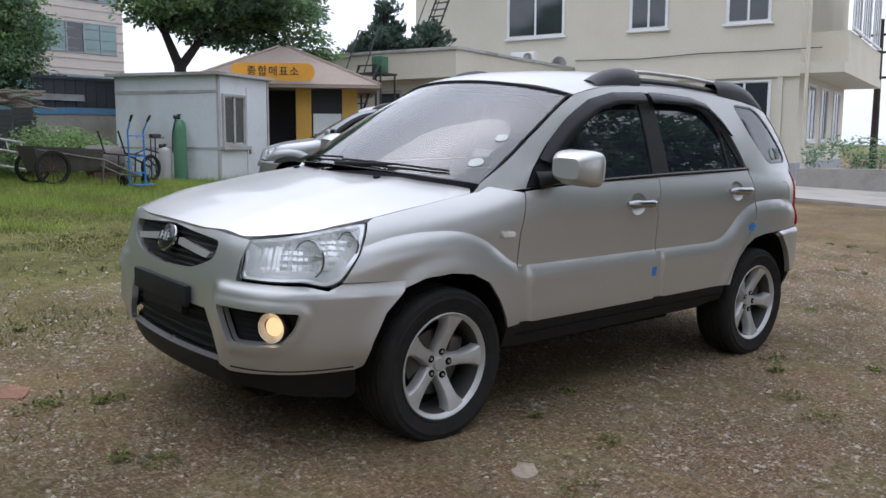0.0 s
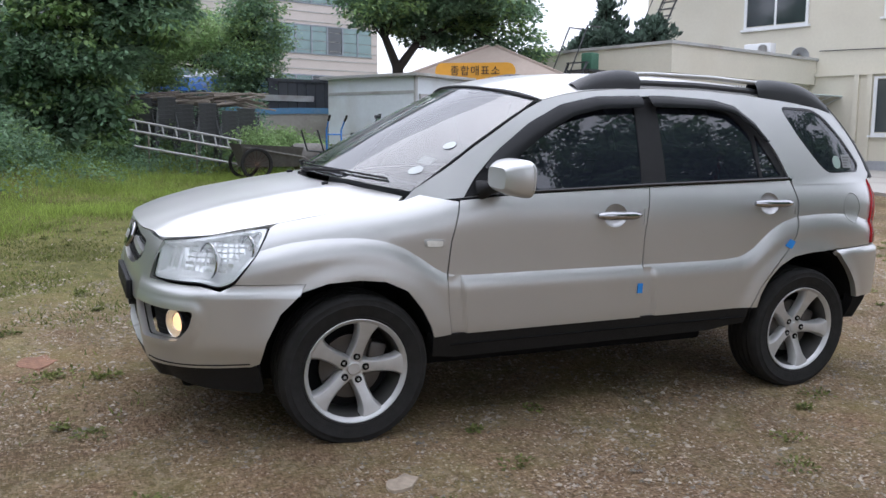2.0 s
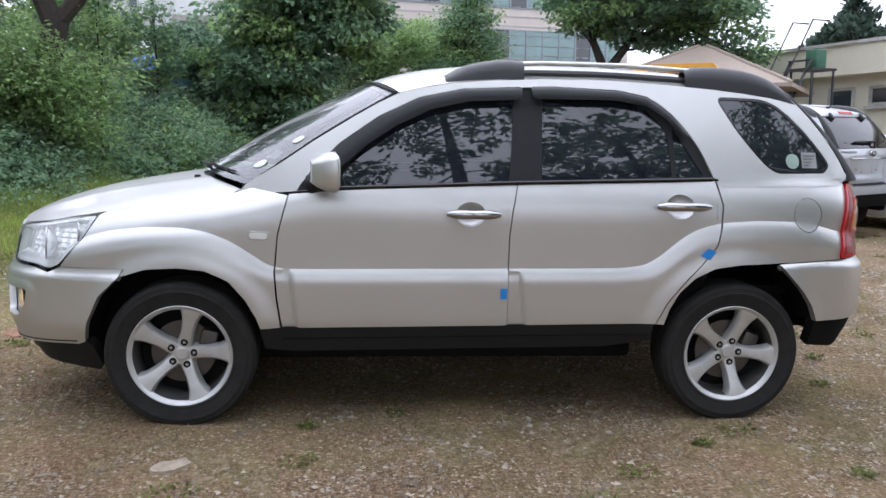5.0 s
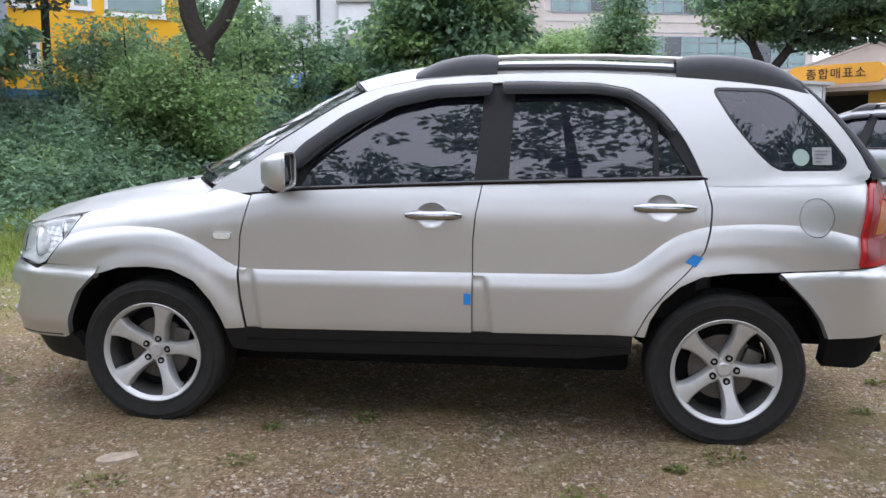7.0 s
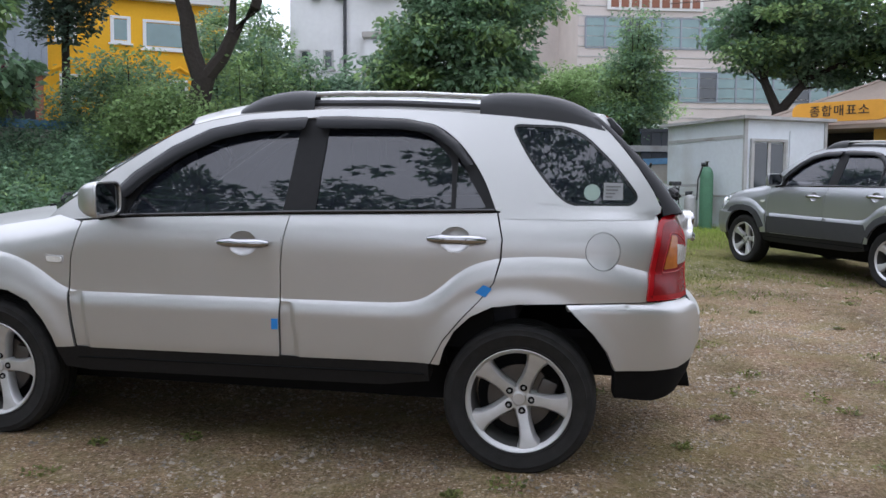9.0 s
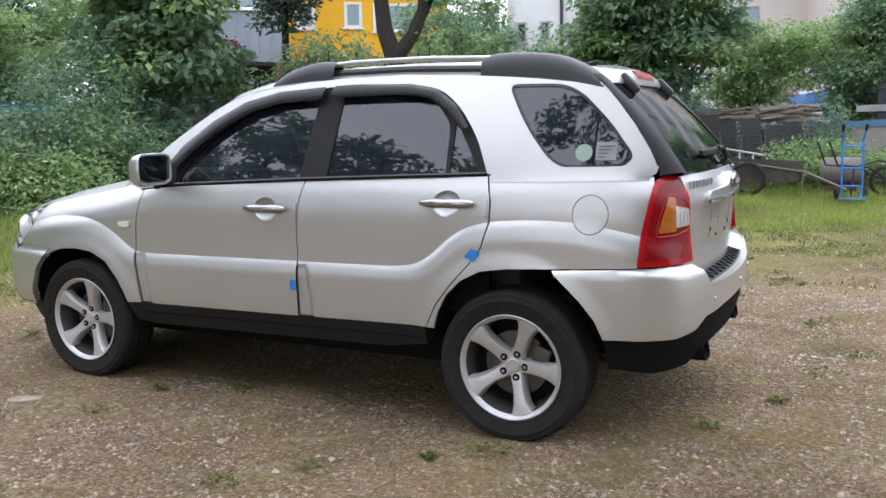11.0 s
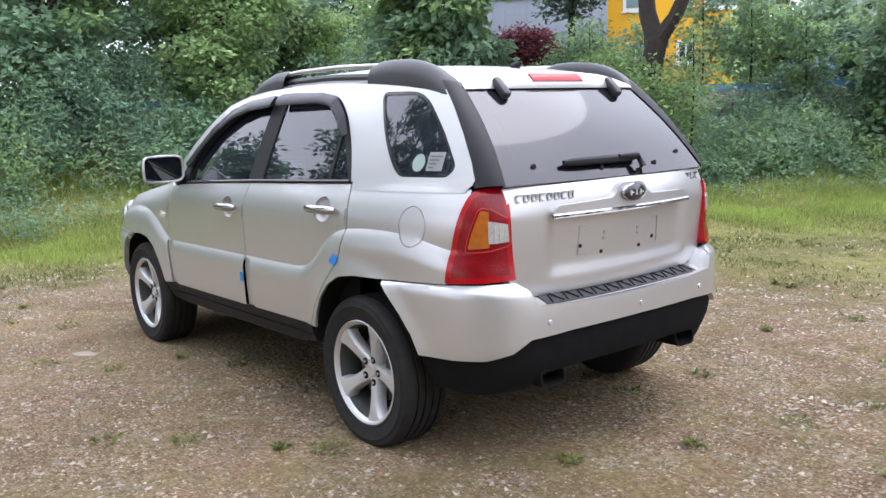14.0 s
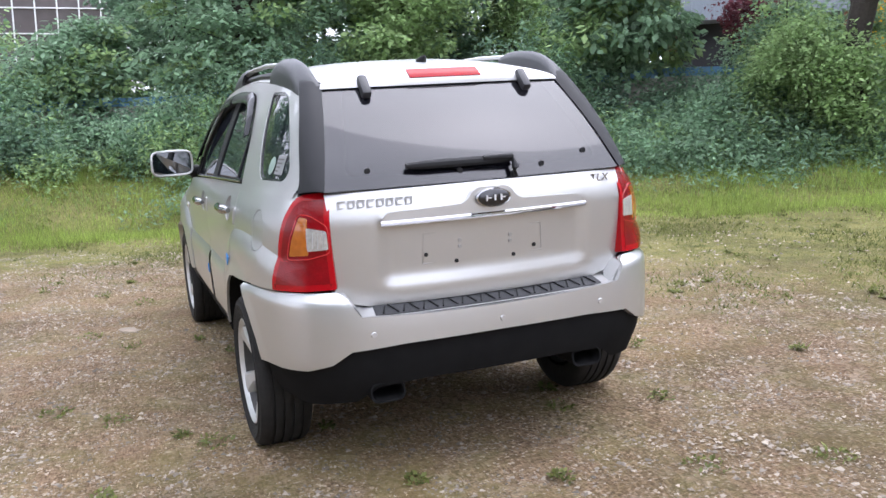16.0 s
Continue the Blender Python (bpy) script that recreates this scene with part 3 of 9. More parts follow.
# ---- windows and houses ----
def window(parent, x0, z0, x1, z1, y=0.0, panes=2, frame=0.06, glass="dark_glass", frame_mat="white_frame", out=-1, mirror_axis=False):
    """A framed window on the plane y; out: which way is outdoors. mirror_axis: the wall runs along y instead, at x = y."""
    def bx(a0, b0, c0, a1, b1, c1):
        return (b0, a0, c0, b1, a1, c1) if mirror_axis else (a0, b0, c0, a1, b1, c1)
    f = part("window", box(bx(x0, y, z0, x1, y + out * 0.05, z0 + frame), bx(x0, y, z1 - frame, x1, y + out * 0.05, z1), bx(x0, y, z0 + frame, x0 + frame, y + out * 0.05, z1 - frame), bx(x1 - frame, y, z0 + frame, x1, y + out * 0.05, z1 - frame)), M[frame_mat], parent, smooth=False)
    part("window_sill", box(bx(x0 - 0.08, y, z0 - 0.07, x1 + 0.08, y + out * 0.11, z0 - 0.005)), M[frame_mat], f, smooth=False)
    w = (x1 - x0 - 2 * frame) / panes
    for k in range(panes):
        a = x0 + frame + k * w
        part("pane", box(bx(a + 0.03, y, z0 + frame + 0.03, a + w - 0.03, y + out * 0.018, z1 - frame - 0.03)), M[glass], f, smooth=False)
        for c in (a, a + w - 0.035):
            part("sash", box(bx(c, y, z0 + frame, c + 0.035, y + out * 0.034, z1 - frame)), M[frame_mat], f, smooth=False)
    return f


house = thing("house", pose(23, 9, 0.35, 0, 0, -74), "two-storey cream rendered house with a flat-roofed annex", "house")
part("wall", box((-14, 0, -0.6, 0, 9, 7.6)), M["cream"], house, "cream rendered wall", smooth=False)
part("grey_plinth", box((-7.4, -0.03, -0.6, 0.03, 9, 0.32)), M["grey_base"], house, "grey painted plinth", smooth=False)
part("roof", box((-14.5, -0.7, 7.6, 0.8, 9.7, 7.85)), M["cream"], house, smooth=False)
part("ledge", box((-7.4, -0.10, 2.92, 0.02, 0.0, 3.02), (-0.02, -0.12, 3.0, 1.25, 9.1, 3.32)), M["cream"], house, smooth=False)
for x in (-6.15, -5.75, -4.2, -3.85, -2.65, -0.62):
    part("pilaster", box((x, -0.09, 0.3, x + 0.16, 0, 2.92)), M["cream"], house, smooth=False)
for x0, x1 in ((-10.0, -7.75), (-5.4, -4.1), (-2.25, -0.9)):
    window(house, x0, 4.6, x1, 6.3)
for x0, x1 in ((-5.55, -4.3), (-2.4, -0.8)):
    window(house, x0, 1.1, x1, 2.85)
part("balcony_wall", box((0.0, 0.9, 3.3, 1.2, 9.0, 4.3)), M["cream"], house, smooth=False)
for y0 in (1.2, 3.6, 6.2):
    window(house, y0, 4.4, y0 + 1.8, 6.4, y=1.2, out=1, mirror_axis=True, panes=3)
    window(house, y0 + 0.2, 1.0, y0 + 1.6, 2.8, y=0.0, out=1, mirror_axis=True, panes=2)
part("downpipe", tube([(0.22, -0.12, 7.6), (0.22, -0.12, -0.4)], 0.055), M["cream"], house)
part("cable", tube([(-7.3, -0.05, 3.72), (-5, -0.05, 3.66), (-3, -0.05, 3.74), (-1.2, -0.05, 3.72), (0.6, -0.05, 3.74)], 0.015, 5), M["steel_dark"], house)
annex = thing("annex", pose(23, 9, 0.35, 0, 0, -74), "single-storey cream annex with a deep parapet", "annex")
part("wall", box((-14.0, -7.3, -0.6, -7.6, 0, 2.7)), M["cream"], annex, smooth=False)
part("parapet", box((-14.2, -7.7, 2.68, -7.4, 0, 3.42)), M["cream"], annex, smooth=False)
part("coping", box((-14.25, -7.76, 3.42, -7.34, 0, 3.5)), M["shed_trim"], annex, smooth=False)
window(annex, -10.3, 0.2, -9.45, 2.4, y=-7.3, panes=1, frame_mat="shed_trim")
window(annex, -9.0, 1.9, -8.2, 2.4, y=-7.3, panes=1, frame_mat="shed_trim")
part("downpipe", tube([(-7.75, -7.36, 2.6), (-7.75, -7.36, -0.4)], 0.04), M["cream"], annex)
barred = window(annex, -5.2, 1.3, -3.3, 2.5, y=-7.6, out=1, panes=2, mirror_axis=True)
for k in range(13):
    part("window_bar", tube([(-7.5, -5.12 + k * 0.143, 1.3), (-7.5, -5.12 + k * 0.143, 2.5)], 0.014, 5), M["white_frame"], barred)
part("door", box((-7.6, -2.3, -0.3, -7.55, -1.2, 1.9)), M["curtain"], annex, "green glazed door", smooth=False)
window(annex, -1.0, -0.2, -0.1, 2.3, y=-7.6, out=1, panes=1, mirror_axis=True)
canopy = part("door_canopy", box((-7.6, -2.9, 2.28, -6.5, 0.0, 2.31)), M["clear_sheet"], annex, "pale clear canopy on white hoops", smooth=False)
for y in (-2.9, -2.2, -1.45, -0.7, 0.0):
    part("canopy_hoop", tube([(-7.58, y, 1.75), (-7.2, y, 1.95), (-6.75, y, 2.18), (-6.5, y, 2.26), (-7.0, y, 2.33), (-7.58, y, 2.36)], 0.02, 6), M["white_frame"], canopy)
speaker = thing("horn_loudspeaker", pose(20.7, 16.6, 3.95, 0, 90, -120), "grey horn loudspeaker on the house wall", "loudspeaker")
part("horn", lathe([(0.05, -0.25), (0.08, -0.1), (0.14, 0.0), (0.28, 0.12), (0.27, 0.13), (0.1, 0.0)]), M["galv"], speaker)
part("bracket", box((-0.03, -0.03, -0.6, 0.03, 0.03, -0.25)), M["galv"], speaker)
aircon = thing("air_conditioner", pose(19.6, 15.9, 3.86, 0, 0, -74), "white air-conditioner outdoor unit on the annex roof", "air conditioner")
part("casing", box((-1.4, -0.3, 0, -0.5, 0.05, 0.42), bevel=0.02), M["white_frame"], aircon)
part("fan_grille", lathe([(0.16, -0.32), (0.16, -0.30), (0.01, -0.30)], axis="y"), M["shed_trim"], aircon).location = (-0.75, 0, 0.22)


def steel_stair(m, high, label):
    ob = thing("steel_stair", m, label, "stair")
    for y in (-0.3, 0.3):
        part("stringer", tube([(0, y, 0), (high * 0.55, y, high)], 0.035, 6), M["steel_dark"], ob)
        part("handrail", tube([(0, y, 0.0), (0.0, y, 0.9), (high * 0.55, y, high + 0.9), (high * 0.55 + 0.5, y, high + 0.9)], 0.022, 6), M["steel_dark"], ob)
    k = int(high / 0.25)
    for i in range(1, k + 1):
        part("tread", box((high * 0.55 * i / k - 0.1, -0.3, high * i / k - 0.02, high * 0.55 * i / k + 0.1, 0.3, high * i / k)), M["steel_dark"], ob, smooth=False)
    return ob


steel_stair(at_ground(9.75, 14.3, 18), 2.75, "black steel outdoor stair against the annex")
steel_stair(pose(16.6, 19.5, 3.4, 0, 0, 10), 4.0, "black steel ladder stair up to the house roof")
tank = thing("roof_tank", pose(11.55, 14.75, 3.0, 0, 0, 20), "small green tank on the stair landing", "tank")
part("tank_body", box((-0.17, -0.17, 0.05, 0.17, 0.17, 0.5), bevel=0.04), M["mesh_green"], tank)
part("landing", box((-0.5, -0.35, 0.0, 0.3, 0.35, 0.05)), M["steel_dark"], tank, smooth=False)
for lx, ly in ((-0.45, -0.3), (-0.45, 0.3), (0.25, -0.3), (0.25, 0.3)):
    part("leg", tube([(lx, ly, 0.0), (lx, ly, -2.7)], 0.03, 6), M["steel_dark"], tank)

# ---- the shed ----
shed = thing("shed", at_ground(5.75, 12.5, 30), "white panel site shed with a sliding window", "shed")
# local x runs along the end wall with the window, y along the long wall into the distance
SW, SL, SH = 1.95, 2.5, 2.15
base_z = -0.35
part("wall", box((0, 0, base_z, SW, SL, SH)), M["shed_white"], shed, smooth=False)
part("roof", box((-0.12, -0.12, SH, SW + 0.15, SL + 0.15, SH + 0.06)), M["shed_trim"], shed, smooth=False)
part("fascia", box((-0.012, -0.012, SH - 0.36, 0, SL, SH - 0.3), (-0.012, -0.03, SH - 0.02, SW, 0, SH)), M["shed_trim"], shed, smooth=False)
part("batten", box((-0.014, 0.0, 0.66, 0, SL, 0.70), (0, -0.014, 0.66, SW, 0, 0.70), (-0.02, -0.02, base_z, 0.05, 0.03, SH), (SW - 0.05, -0.02, base_z, SW + 0.02, 0.03, SH)), M["shed_trim"], shed, smooth=False)
window(shed, 0.12, 0.72, 0.98, 1.78, frame_mat="shed_trim", frame=0.05)
part("door", box((1.05, -0.02, base_z, 1.85, 0, 1.95), (1.1, -0.03, 1.15, 1.8, -0.02, 1.19)), M["shed_white"], shed, smooth=False)
part("door_handle", box((1.1, -0.06, 0.55, 1.16, -0.02, 0.72)), M["galv"], shed)

# ---- the ticket kiosk ----
kiosk = thing("ticket_kiosk", at_ground(9.15, 15.6, -34, -0.5), "ochre ticket kiosk with a hipped beige roof", "kiosk")
KW = 1.75
kb = 0.2
# inner shade painted as near-black boxes behind the pillars and over the door
part("wall", box((-KW, -KW + 0.9, kb, KW, KW, 2.5)), M["dim"], kiosk, "near-black wall painted as the kiosk's inner shade", smooth=False)
for x, y in ((-KW, -KW), (0.35, -KW), (KW - 0.32, -KW), (-KW, KW - 0.4), (KW - 0.32, KW - 0.4)):
    part("pillar", box((x, y, kb, x + 0.36, y + 0.36, 2.5)), M["kiosk_yellow"], kiosk, "ochre painted pillar", smooth=False)
part("counter", box((-KW + 0.36, -KW + 0.06, kb, 0.35, -KW + 0.3, 0.75)), M["curtain"], kiosk, "teal counter front", smooth=False)
part("door", box((0.75, -KW + 0.02, kb, KW - 0.34, -KW + 0.1, 1.85)), M["shed_white"], kiosk, "pale blue-white door", smooth=False)
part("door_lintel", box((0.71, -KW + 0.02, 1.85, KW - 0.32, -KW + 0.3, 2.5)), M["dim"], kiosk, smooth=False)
E2 = KW + 0.55
bm = bmesh.new()
r0 = [bm.verts.new((x * E2, y * E2, 2.42)) for x, y in ((-1, -1), (1, -1), (1, 1), (-1, 1))]
r1 = [bm.verts.new((x * E2, y * E2, 2.5)) for x, y in ((-1, -1), (1, -1), (1, 1), (-1, 1))]
r2 = [bm.verts.new((x * 0.12, y * 0.12, 3.55)) for x, y in ((-1, -1), (1, -1), (1, 1), (-1, 1))]
for a, b in ((r0, r1), (r1, r2)):
    for k in range(4):
        bm.faces.new((a[k], a[(k + 1) % 4], b[(k + 1) % 4], b[k]))
bm.faces.new(r0), bm.faces.new(r2)
part("roof", bm, M["kiosk_roof"], kiosk, "beige sheet hipped roof", smooth=False)
for x, y in ((-1, -1), (1, -1), (1, 1), (-1, 1)):
    part("hip_rib", tube([(x * E2, y * E2, 2.51), (x * 0.1, y * 0.1, 3.57)], 0.04, 5), M["kiosk_roof"], kiosk)
sign = thing("kiosk_sign", kiosk.matrix_world @ pose(-0.12, -E2 - 0.04, 2.76, 0, 0, 0) @ Matrix.Diagonal((0.93, 1, 0.93, 1)), "orange sign board with black Korean lettering", "sign")
bm = bmesh.new()
ring = []
SWd, SHt = 1.0, 0.21
for cx, cz, a0 in ((SWd - 0.18, SHt - 0.18, 0), (-SWd + 0.18, SHt - 0.18, 90), (-SWd + 0.18, -SHt + 0.18, 180), (SWd - 0.18, -SHt + 0.18, 270)):
    ring += [(cx + 0.18 * math.cos(radians(a0 + q)), cz + 0.18 * math.sin(radians(a0 + q))) for q in (0, 30, 60, 90)]
f = [bm.verts.new((x, -0.05, z)) for x, z in ring]
g = [bm.verts.new((x, 0.05, z)) for x, z in ring]
bm.faces.new(f), bm.faces.new(g[::-1])
for k in range(len(ring)):
    bm.faces.new((f[k], g[k], g[(k + 1) % len(ring)], f[(k + 1) % len(ring)]))
part("board", bm, M["sign_orange"], sign, smooth=False)
txt = bpy.data.curves.new("lettering", "FONT")
txt.body, txt.size, txt.extrude, txt.align_x, txt.align_y, txt.space_character = "종합매표소", 0.255, 0.006, "CENTER", "CENTER", 1.15
txt.materials.append(M["black_paint"])
let = new("lettering", txt)
let.parent, let.location, let.rotation_euler = sign, (0, -0.06, 0.0), (radians(90), 0, 0)


# ---- buildings beyond the road ----
def facade(name, m, label, category, w, d, floors, floor_h, base, wall, bands, glass="green_glass", panes=14, band_h=1.5, sill=1.0, frame_mat="grey_metal", courses=0):
    """A block with a strip of windows on each storey, on the fronts named in bands ('front', 'left')."""
    ob = thing(name, m, label, category)
    h = base + floors * floor_h + 0.6
    part("wall", box((-w / 2, 0, -3, w / 2, d, h)), M[wall], ob, smooth=False)
    part("parapet", box((-w / 2 - 0.1, -0.1, h, w / 2 + 0.1, d + 0.1, h + 0.4)), M[wall], ob, smooth=False)
    for c in range(courses):
        z = base + c * (h - base) / courses
        part("course", box((-w / 2 - 0.015, -0.03, z, w / 2 + 0.015, 0, z + 0.05)), M["shed_trim"], ob, smooth=False)
    for k in range(floors):
        z = base + k * floor_h + sill
        if "front" in bands:
            win = part("window", box((-w / 2 + 0.4, -0.05, z - 0.06, w / 2 - 0.4, 0.0, z), (-w / 2 + 0.4, -0.05, z + band_h, w / 2 - 0.4, 0.0, z + band_h + 0.06)), M[frame_mat], ob, smooth=False)
            pw = (w - 0.8) / panes
            for i in range(panes):
                x = -w / 2 + 0.4 + i * pw
                part("pane", box((x + 0.05, -0.03, z, x + pw - 0.05, 0.0, z + band_h)), M[glass if (i * 7 + k * 3) % 5 else "dark_glass"], win, smooth=False)
                part("mullion", box((x - 0.05, -0.07, z, x + 0.05, -0.03, z + band_h)), M[frame_mat], win, smooth=False)
    return ob


office = facade("office_building", pose(9.2, 43.0, 1.0, 0, 0, 14), "beige stone-clad office block with green window bands", "office building", 15, 12, 7, 2.75, 0.4, "tile_beige", ("front",), courses=38, band_h=1.5, sill=1.8)
part("side_wing", box((-12.5, 5.0, -3, -7.5, 12, 17)), M["tile_beige"], office, "beige side wing", smooth=False)
for k in range(5):
    window(office, -11.6, 4.2 + k * 2.75, -9.9, 5.6 + k * 2.75, y=5.0, frame_mat="grey_metal", glass="green_glass", panes=3)
bars = part("sign_panel", box((-6.0, -0.12, 9.62, -0.9, -0.05, 10.35)), M["white_wall"], office, "white sign band", smooth=False)
for k in range(9):
    part("sign_bar", box((-5.8 + k * 0.54, -0.15, 9.76, -5.4 + k * 0.54, -0.12, 10.2)), M["brick_brown"], bars, smooth=False)

tower = thing("apartment_block", pose(-5.6, 25.6, 0.8, 0, 0, 8), "white tiled apartment block with air-conditioners and ledges", "apartment block")
part("wall", box((-2.4, 0, -2, 5.5, 8, 12)), M["white_wall"], tower, smooth=False)
for k in range(4):
    z = 1.7 + k * 2.9
    window(tower, 1.9, z, 2.65, z + 0.8, frame_mat="shed_trim")
    window(tower, 3.7, z, 4.5, z + 1.0, frame_mat="shed_trim")
    for q in (-0.15, 1.15):
        part("ledge", box((0.25, -0.55, z + q, 1.55, 0, z + q + 0.22), bevel=0.05), M["concrete"], tower, smooth=False)
    part("bay", box((0.35, -0.4, z + 0.07, 1.45, 0, z + 1.15)), M["white_wall"], tower, smooth=False)
    for x in (-2.05, -1.2):
        window(tower, x, z + 0.1, x + 0.38, z + 0.8, frame_mat="shed_trim", panes=1, frame=0.04)
        unit = part("air_conditioner", box((x + 0.42, -0.32, z - 0.35, x + 0.78, 0, z + 0.0), bevel=0.03), M["shed_trim"], tower)
        part("air_conditioner_pipe", tube([(x + 0.6, -0.04, z), (x + 0.62, -0.04, z + 0.5)], 0.025, 5), M["shed_trim"], unit)
part("conduit", tube([(-0.4, -0.1, 12), (-0.4, -0.1, -1)], 0.06), M["steel_dark"], tower)

yhouse = thing("yellow_house", pose(-13.3, 28.2, 2.6, 0, 0, 33), "bright yellow rendered house with white windows", "house")
part("wall", box((-6, 0, 1.1, 1.35, 8, 5.95)), M["yellow_wall"], yhouse, "bright yellow rendered wall", smooth=False)
# shade of the ground floor is put in as a near-black block
part("base", box((-6, 0.05, -2.5, 1.35, 8, 1.1)), M["dim"], yhouse, "near-black block painted as the shaded ground floor", smooth=False)
part("roof", box((-6.4, -0.4, 5.95, 1.7, 8.4, 6.25), (-6.1, -0.1, 6.25, 1.45, 8.1, 7.6)), M["white_wall"], yhouse, "pale grey parapet roof", smooth=False)
for x0, x1, z0, z1 in ((-1.8, 0.45, 4.1, 5.25), (-3.0, -2.25, 4.25, 5.3), (-5.0, -4.2, 4.2, 5.3)):
    window(yhouse, x0, z0, x1, z1, panes=1, glass="green_glass", frame=0.1)
for x0 in (-5.1, -3.1, -1.1):
    window(yhouse, x0 + 0.25, 2.0, x0 + 1.0, 2.95, panes=2, frame=0.09)
    part("hood_mould", tube([(x0 + 0.02, -0.06, 3.05), (x0 + 0.3, -0.06, 3.2), (x0 + 0.68, -0.06, 3.42), (x0 + 1.05, -0.06, 3.2), (x0 + 1.33, -0.06, 3.05)], 0.07, 6), M["yellow_wall"], yhouse)
for x0 in (-2.7, -1.5, -0.3, 0.7):
    part("lamp_panel", box((x0, 0.0, 0.15, x0 + 0.3, 0.05, 0.55)), M["yellow_wall"], yhouse, smooth=False)
part("post", box((-6.9, -0.6, -2.5, -6.6, -0.3, 6.5)), M["brick_brown"], yhouse, smooth=False)

ghouse = thing("grey_house", pose(-17.5, 20.5, 2.2, 0, 0, 42), "grey metal-clad house with a dark terrace", "house")
part("wall", box((-4, 0, 2.8, 2.6, 6, 7.5)), M["grey_metal"], ghouse, "grey standing-seam siding", smooth=False)
for k in range(17):
    part("seam", box((-4 + k * 0.4, -0.04, 2.8, -3.97 + k * 0.4, 0, 7.5)), M["grey_metal"], ghouse, smooth=False)
# shade at the back of the terrace is a near-black box
part("terrace", box((-4, 1.2, -2.5, 2.6, 6, 2.8)), M["dim"], ghouse, smooth=False)
part("terrace_floor", box((-4.3, -0.8, -2.5, 2.8, 1.2, 0.1)), M["concrete"], ghouse, smooth=False)
for x in (-3.6, 0.6, 2.2):
    part("post", box((x, 0.1, 0.1, x + 0.25, 0.35, 2.8)), M["brick_brown"], ghouse, smooth=False)
window(ghouse, -1.5, 4.7, 1.6, 5.9, glass="green_glass", panes=3)

gblock = thing("glass_building", pose(-36, -4.9, 2, 0, 0, 82), "dark block with a grid of white mullions", "building")
part("wall", box((-5, 0, -3, 5, 8, 12)), M["bronze_glass"], gblock, smooth=False)
for k in range(12):
    part("mullion", box((-5 + k * 0.9, -0.08, 1.6, -4.95 + k * 0.9, 0, 11)), M["white_frame"], gblock, smooth=False)
for k in range(9):
    part("transom", box((-5, -0.1, 1.6 + k * 1.1, 5, -0.02, 1.65 + k * 1.1)), M["white_frame"], gblock, smooth=False)

dfence = thing("dark_fence", at_ground(4.15, 19.1, 10), "dark slate-grey sheet fence behind the shed", "fence")
for k in range(15):
    part("slat", box((k * 0.28, 0, -0.4, k * 0.28 + 0.265, 0.05 + 0.02 * (k % 2), 1.95)), M["fence_dark"], dfence, smooth=False)
part("capping", box((-0.05, -0.04, 1.95, 4.25, 0.12, 2.03)), M["fence_dark"], dfence, smooth=False)
part("crossbar", box((-0.5, -0.08, 1.42, 1.3, -0.01, 1.58)), M["shed_trim"], dfence, smooth=False)


def bus(m, length, label):
    ob = thing("bus", m, label, "bus")
    part("body", box((0, 0, 0.35, length, 2.45, 2.95), bevel=0.18), M["bus_blue"], ob)
    part("roof_cap", box((0.3, 0.25, 2.9, length - 0.3, 2.2, 3.03), bevel=0.05), M["bus_white"], ob)
    part("roof_unit", box((1.2, 0.45, 3.0, 3.4, 2.0, 3.22), bevel=0.07), M["bus_white"], ob, "white roof air-conditioner")
    for k in range(int(length / 1.5)):
        part("side_window", box((0.5 + k * 1.5, -0.02, 1.6, 1.9 + k * 1.5, 0.05, 2.5)), M["dark_glass"], ob, smooth=False)
    part("rear_window", box((-0.02, 0.3, 1.5, 0.05, 2.15, 2.55)), M["dark_glass"], ob, smooth=False)
    part("notice_panel", box((-0.05, 0.5, 1.75, -0.02, 1.0, 2.35)), M["white_frame"], ob, smooth=False)
    for x in (2.2, length - 2.4):
        for y in (0.12, 2.2):
            w = part("wheel", lathe([(0.0, -0.12), (0.48, -0.12), (0.5, 0), (0.48, 0.12), (0.2, 0.12)], axis="y"), M["chair_grey"], ob)
            w.location = (x, y, 0.5)
    return ob


bus(at_ground(3.1, 21.6, 37, -0.8), 8.0, "blue coach parked behind the wall")
bus(at_ground(-8.6, 21.9, 4, -0.15), 5.6, "blue coach seen through the bushes")

# ---- plants ----
def leaves(centres, per, spread, size, rs, droop=0.3, flat=0.7, broad=0.27):
    """Pointed leaves scattered round each centre: an array of quads."""
    n = len(centres)
    c = np.repeat(centres, per, 0)
    sp = np.repeat(np.asarray(spread).reshape(-1, 1) if np.ndim(spread) else np.full((n, 1), spread), per, 0)
    off = rs.normal(0, 1, c.shape)
    off /= np.maximum(np.linalg.norm(off, axis=1, keepdims=True), 1e-6)
    off *= rs.uniform(0.25, 1, (len(c), 1)) ** 0.6 * sp
    off[:, 2] *= flat
    p = c + off
    d = rs.normal(0, 1, c.shape) + off / sp * 0.9
    d[:, 2] = d[:, 2] * 0.5 - droop
    d /= np.linalg.norm(d, axis=1, keepdims=True)
    w = np.cross(d, rs.normal(0, 0.45, c.shape) + np.array([0, 0, 1.0]))
    w /= np.maximum(np.linalg.norm(w, axis=1, keepdims=True), 1e-6)
    s = size * rs.uniform(0.6, 1.35, (len(c), 1))
    return np.stack([p, p + d * s * 0.5 + w * s * broad, p + d * s, p + d * s * 0.5 - w * s * broad], 1)


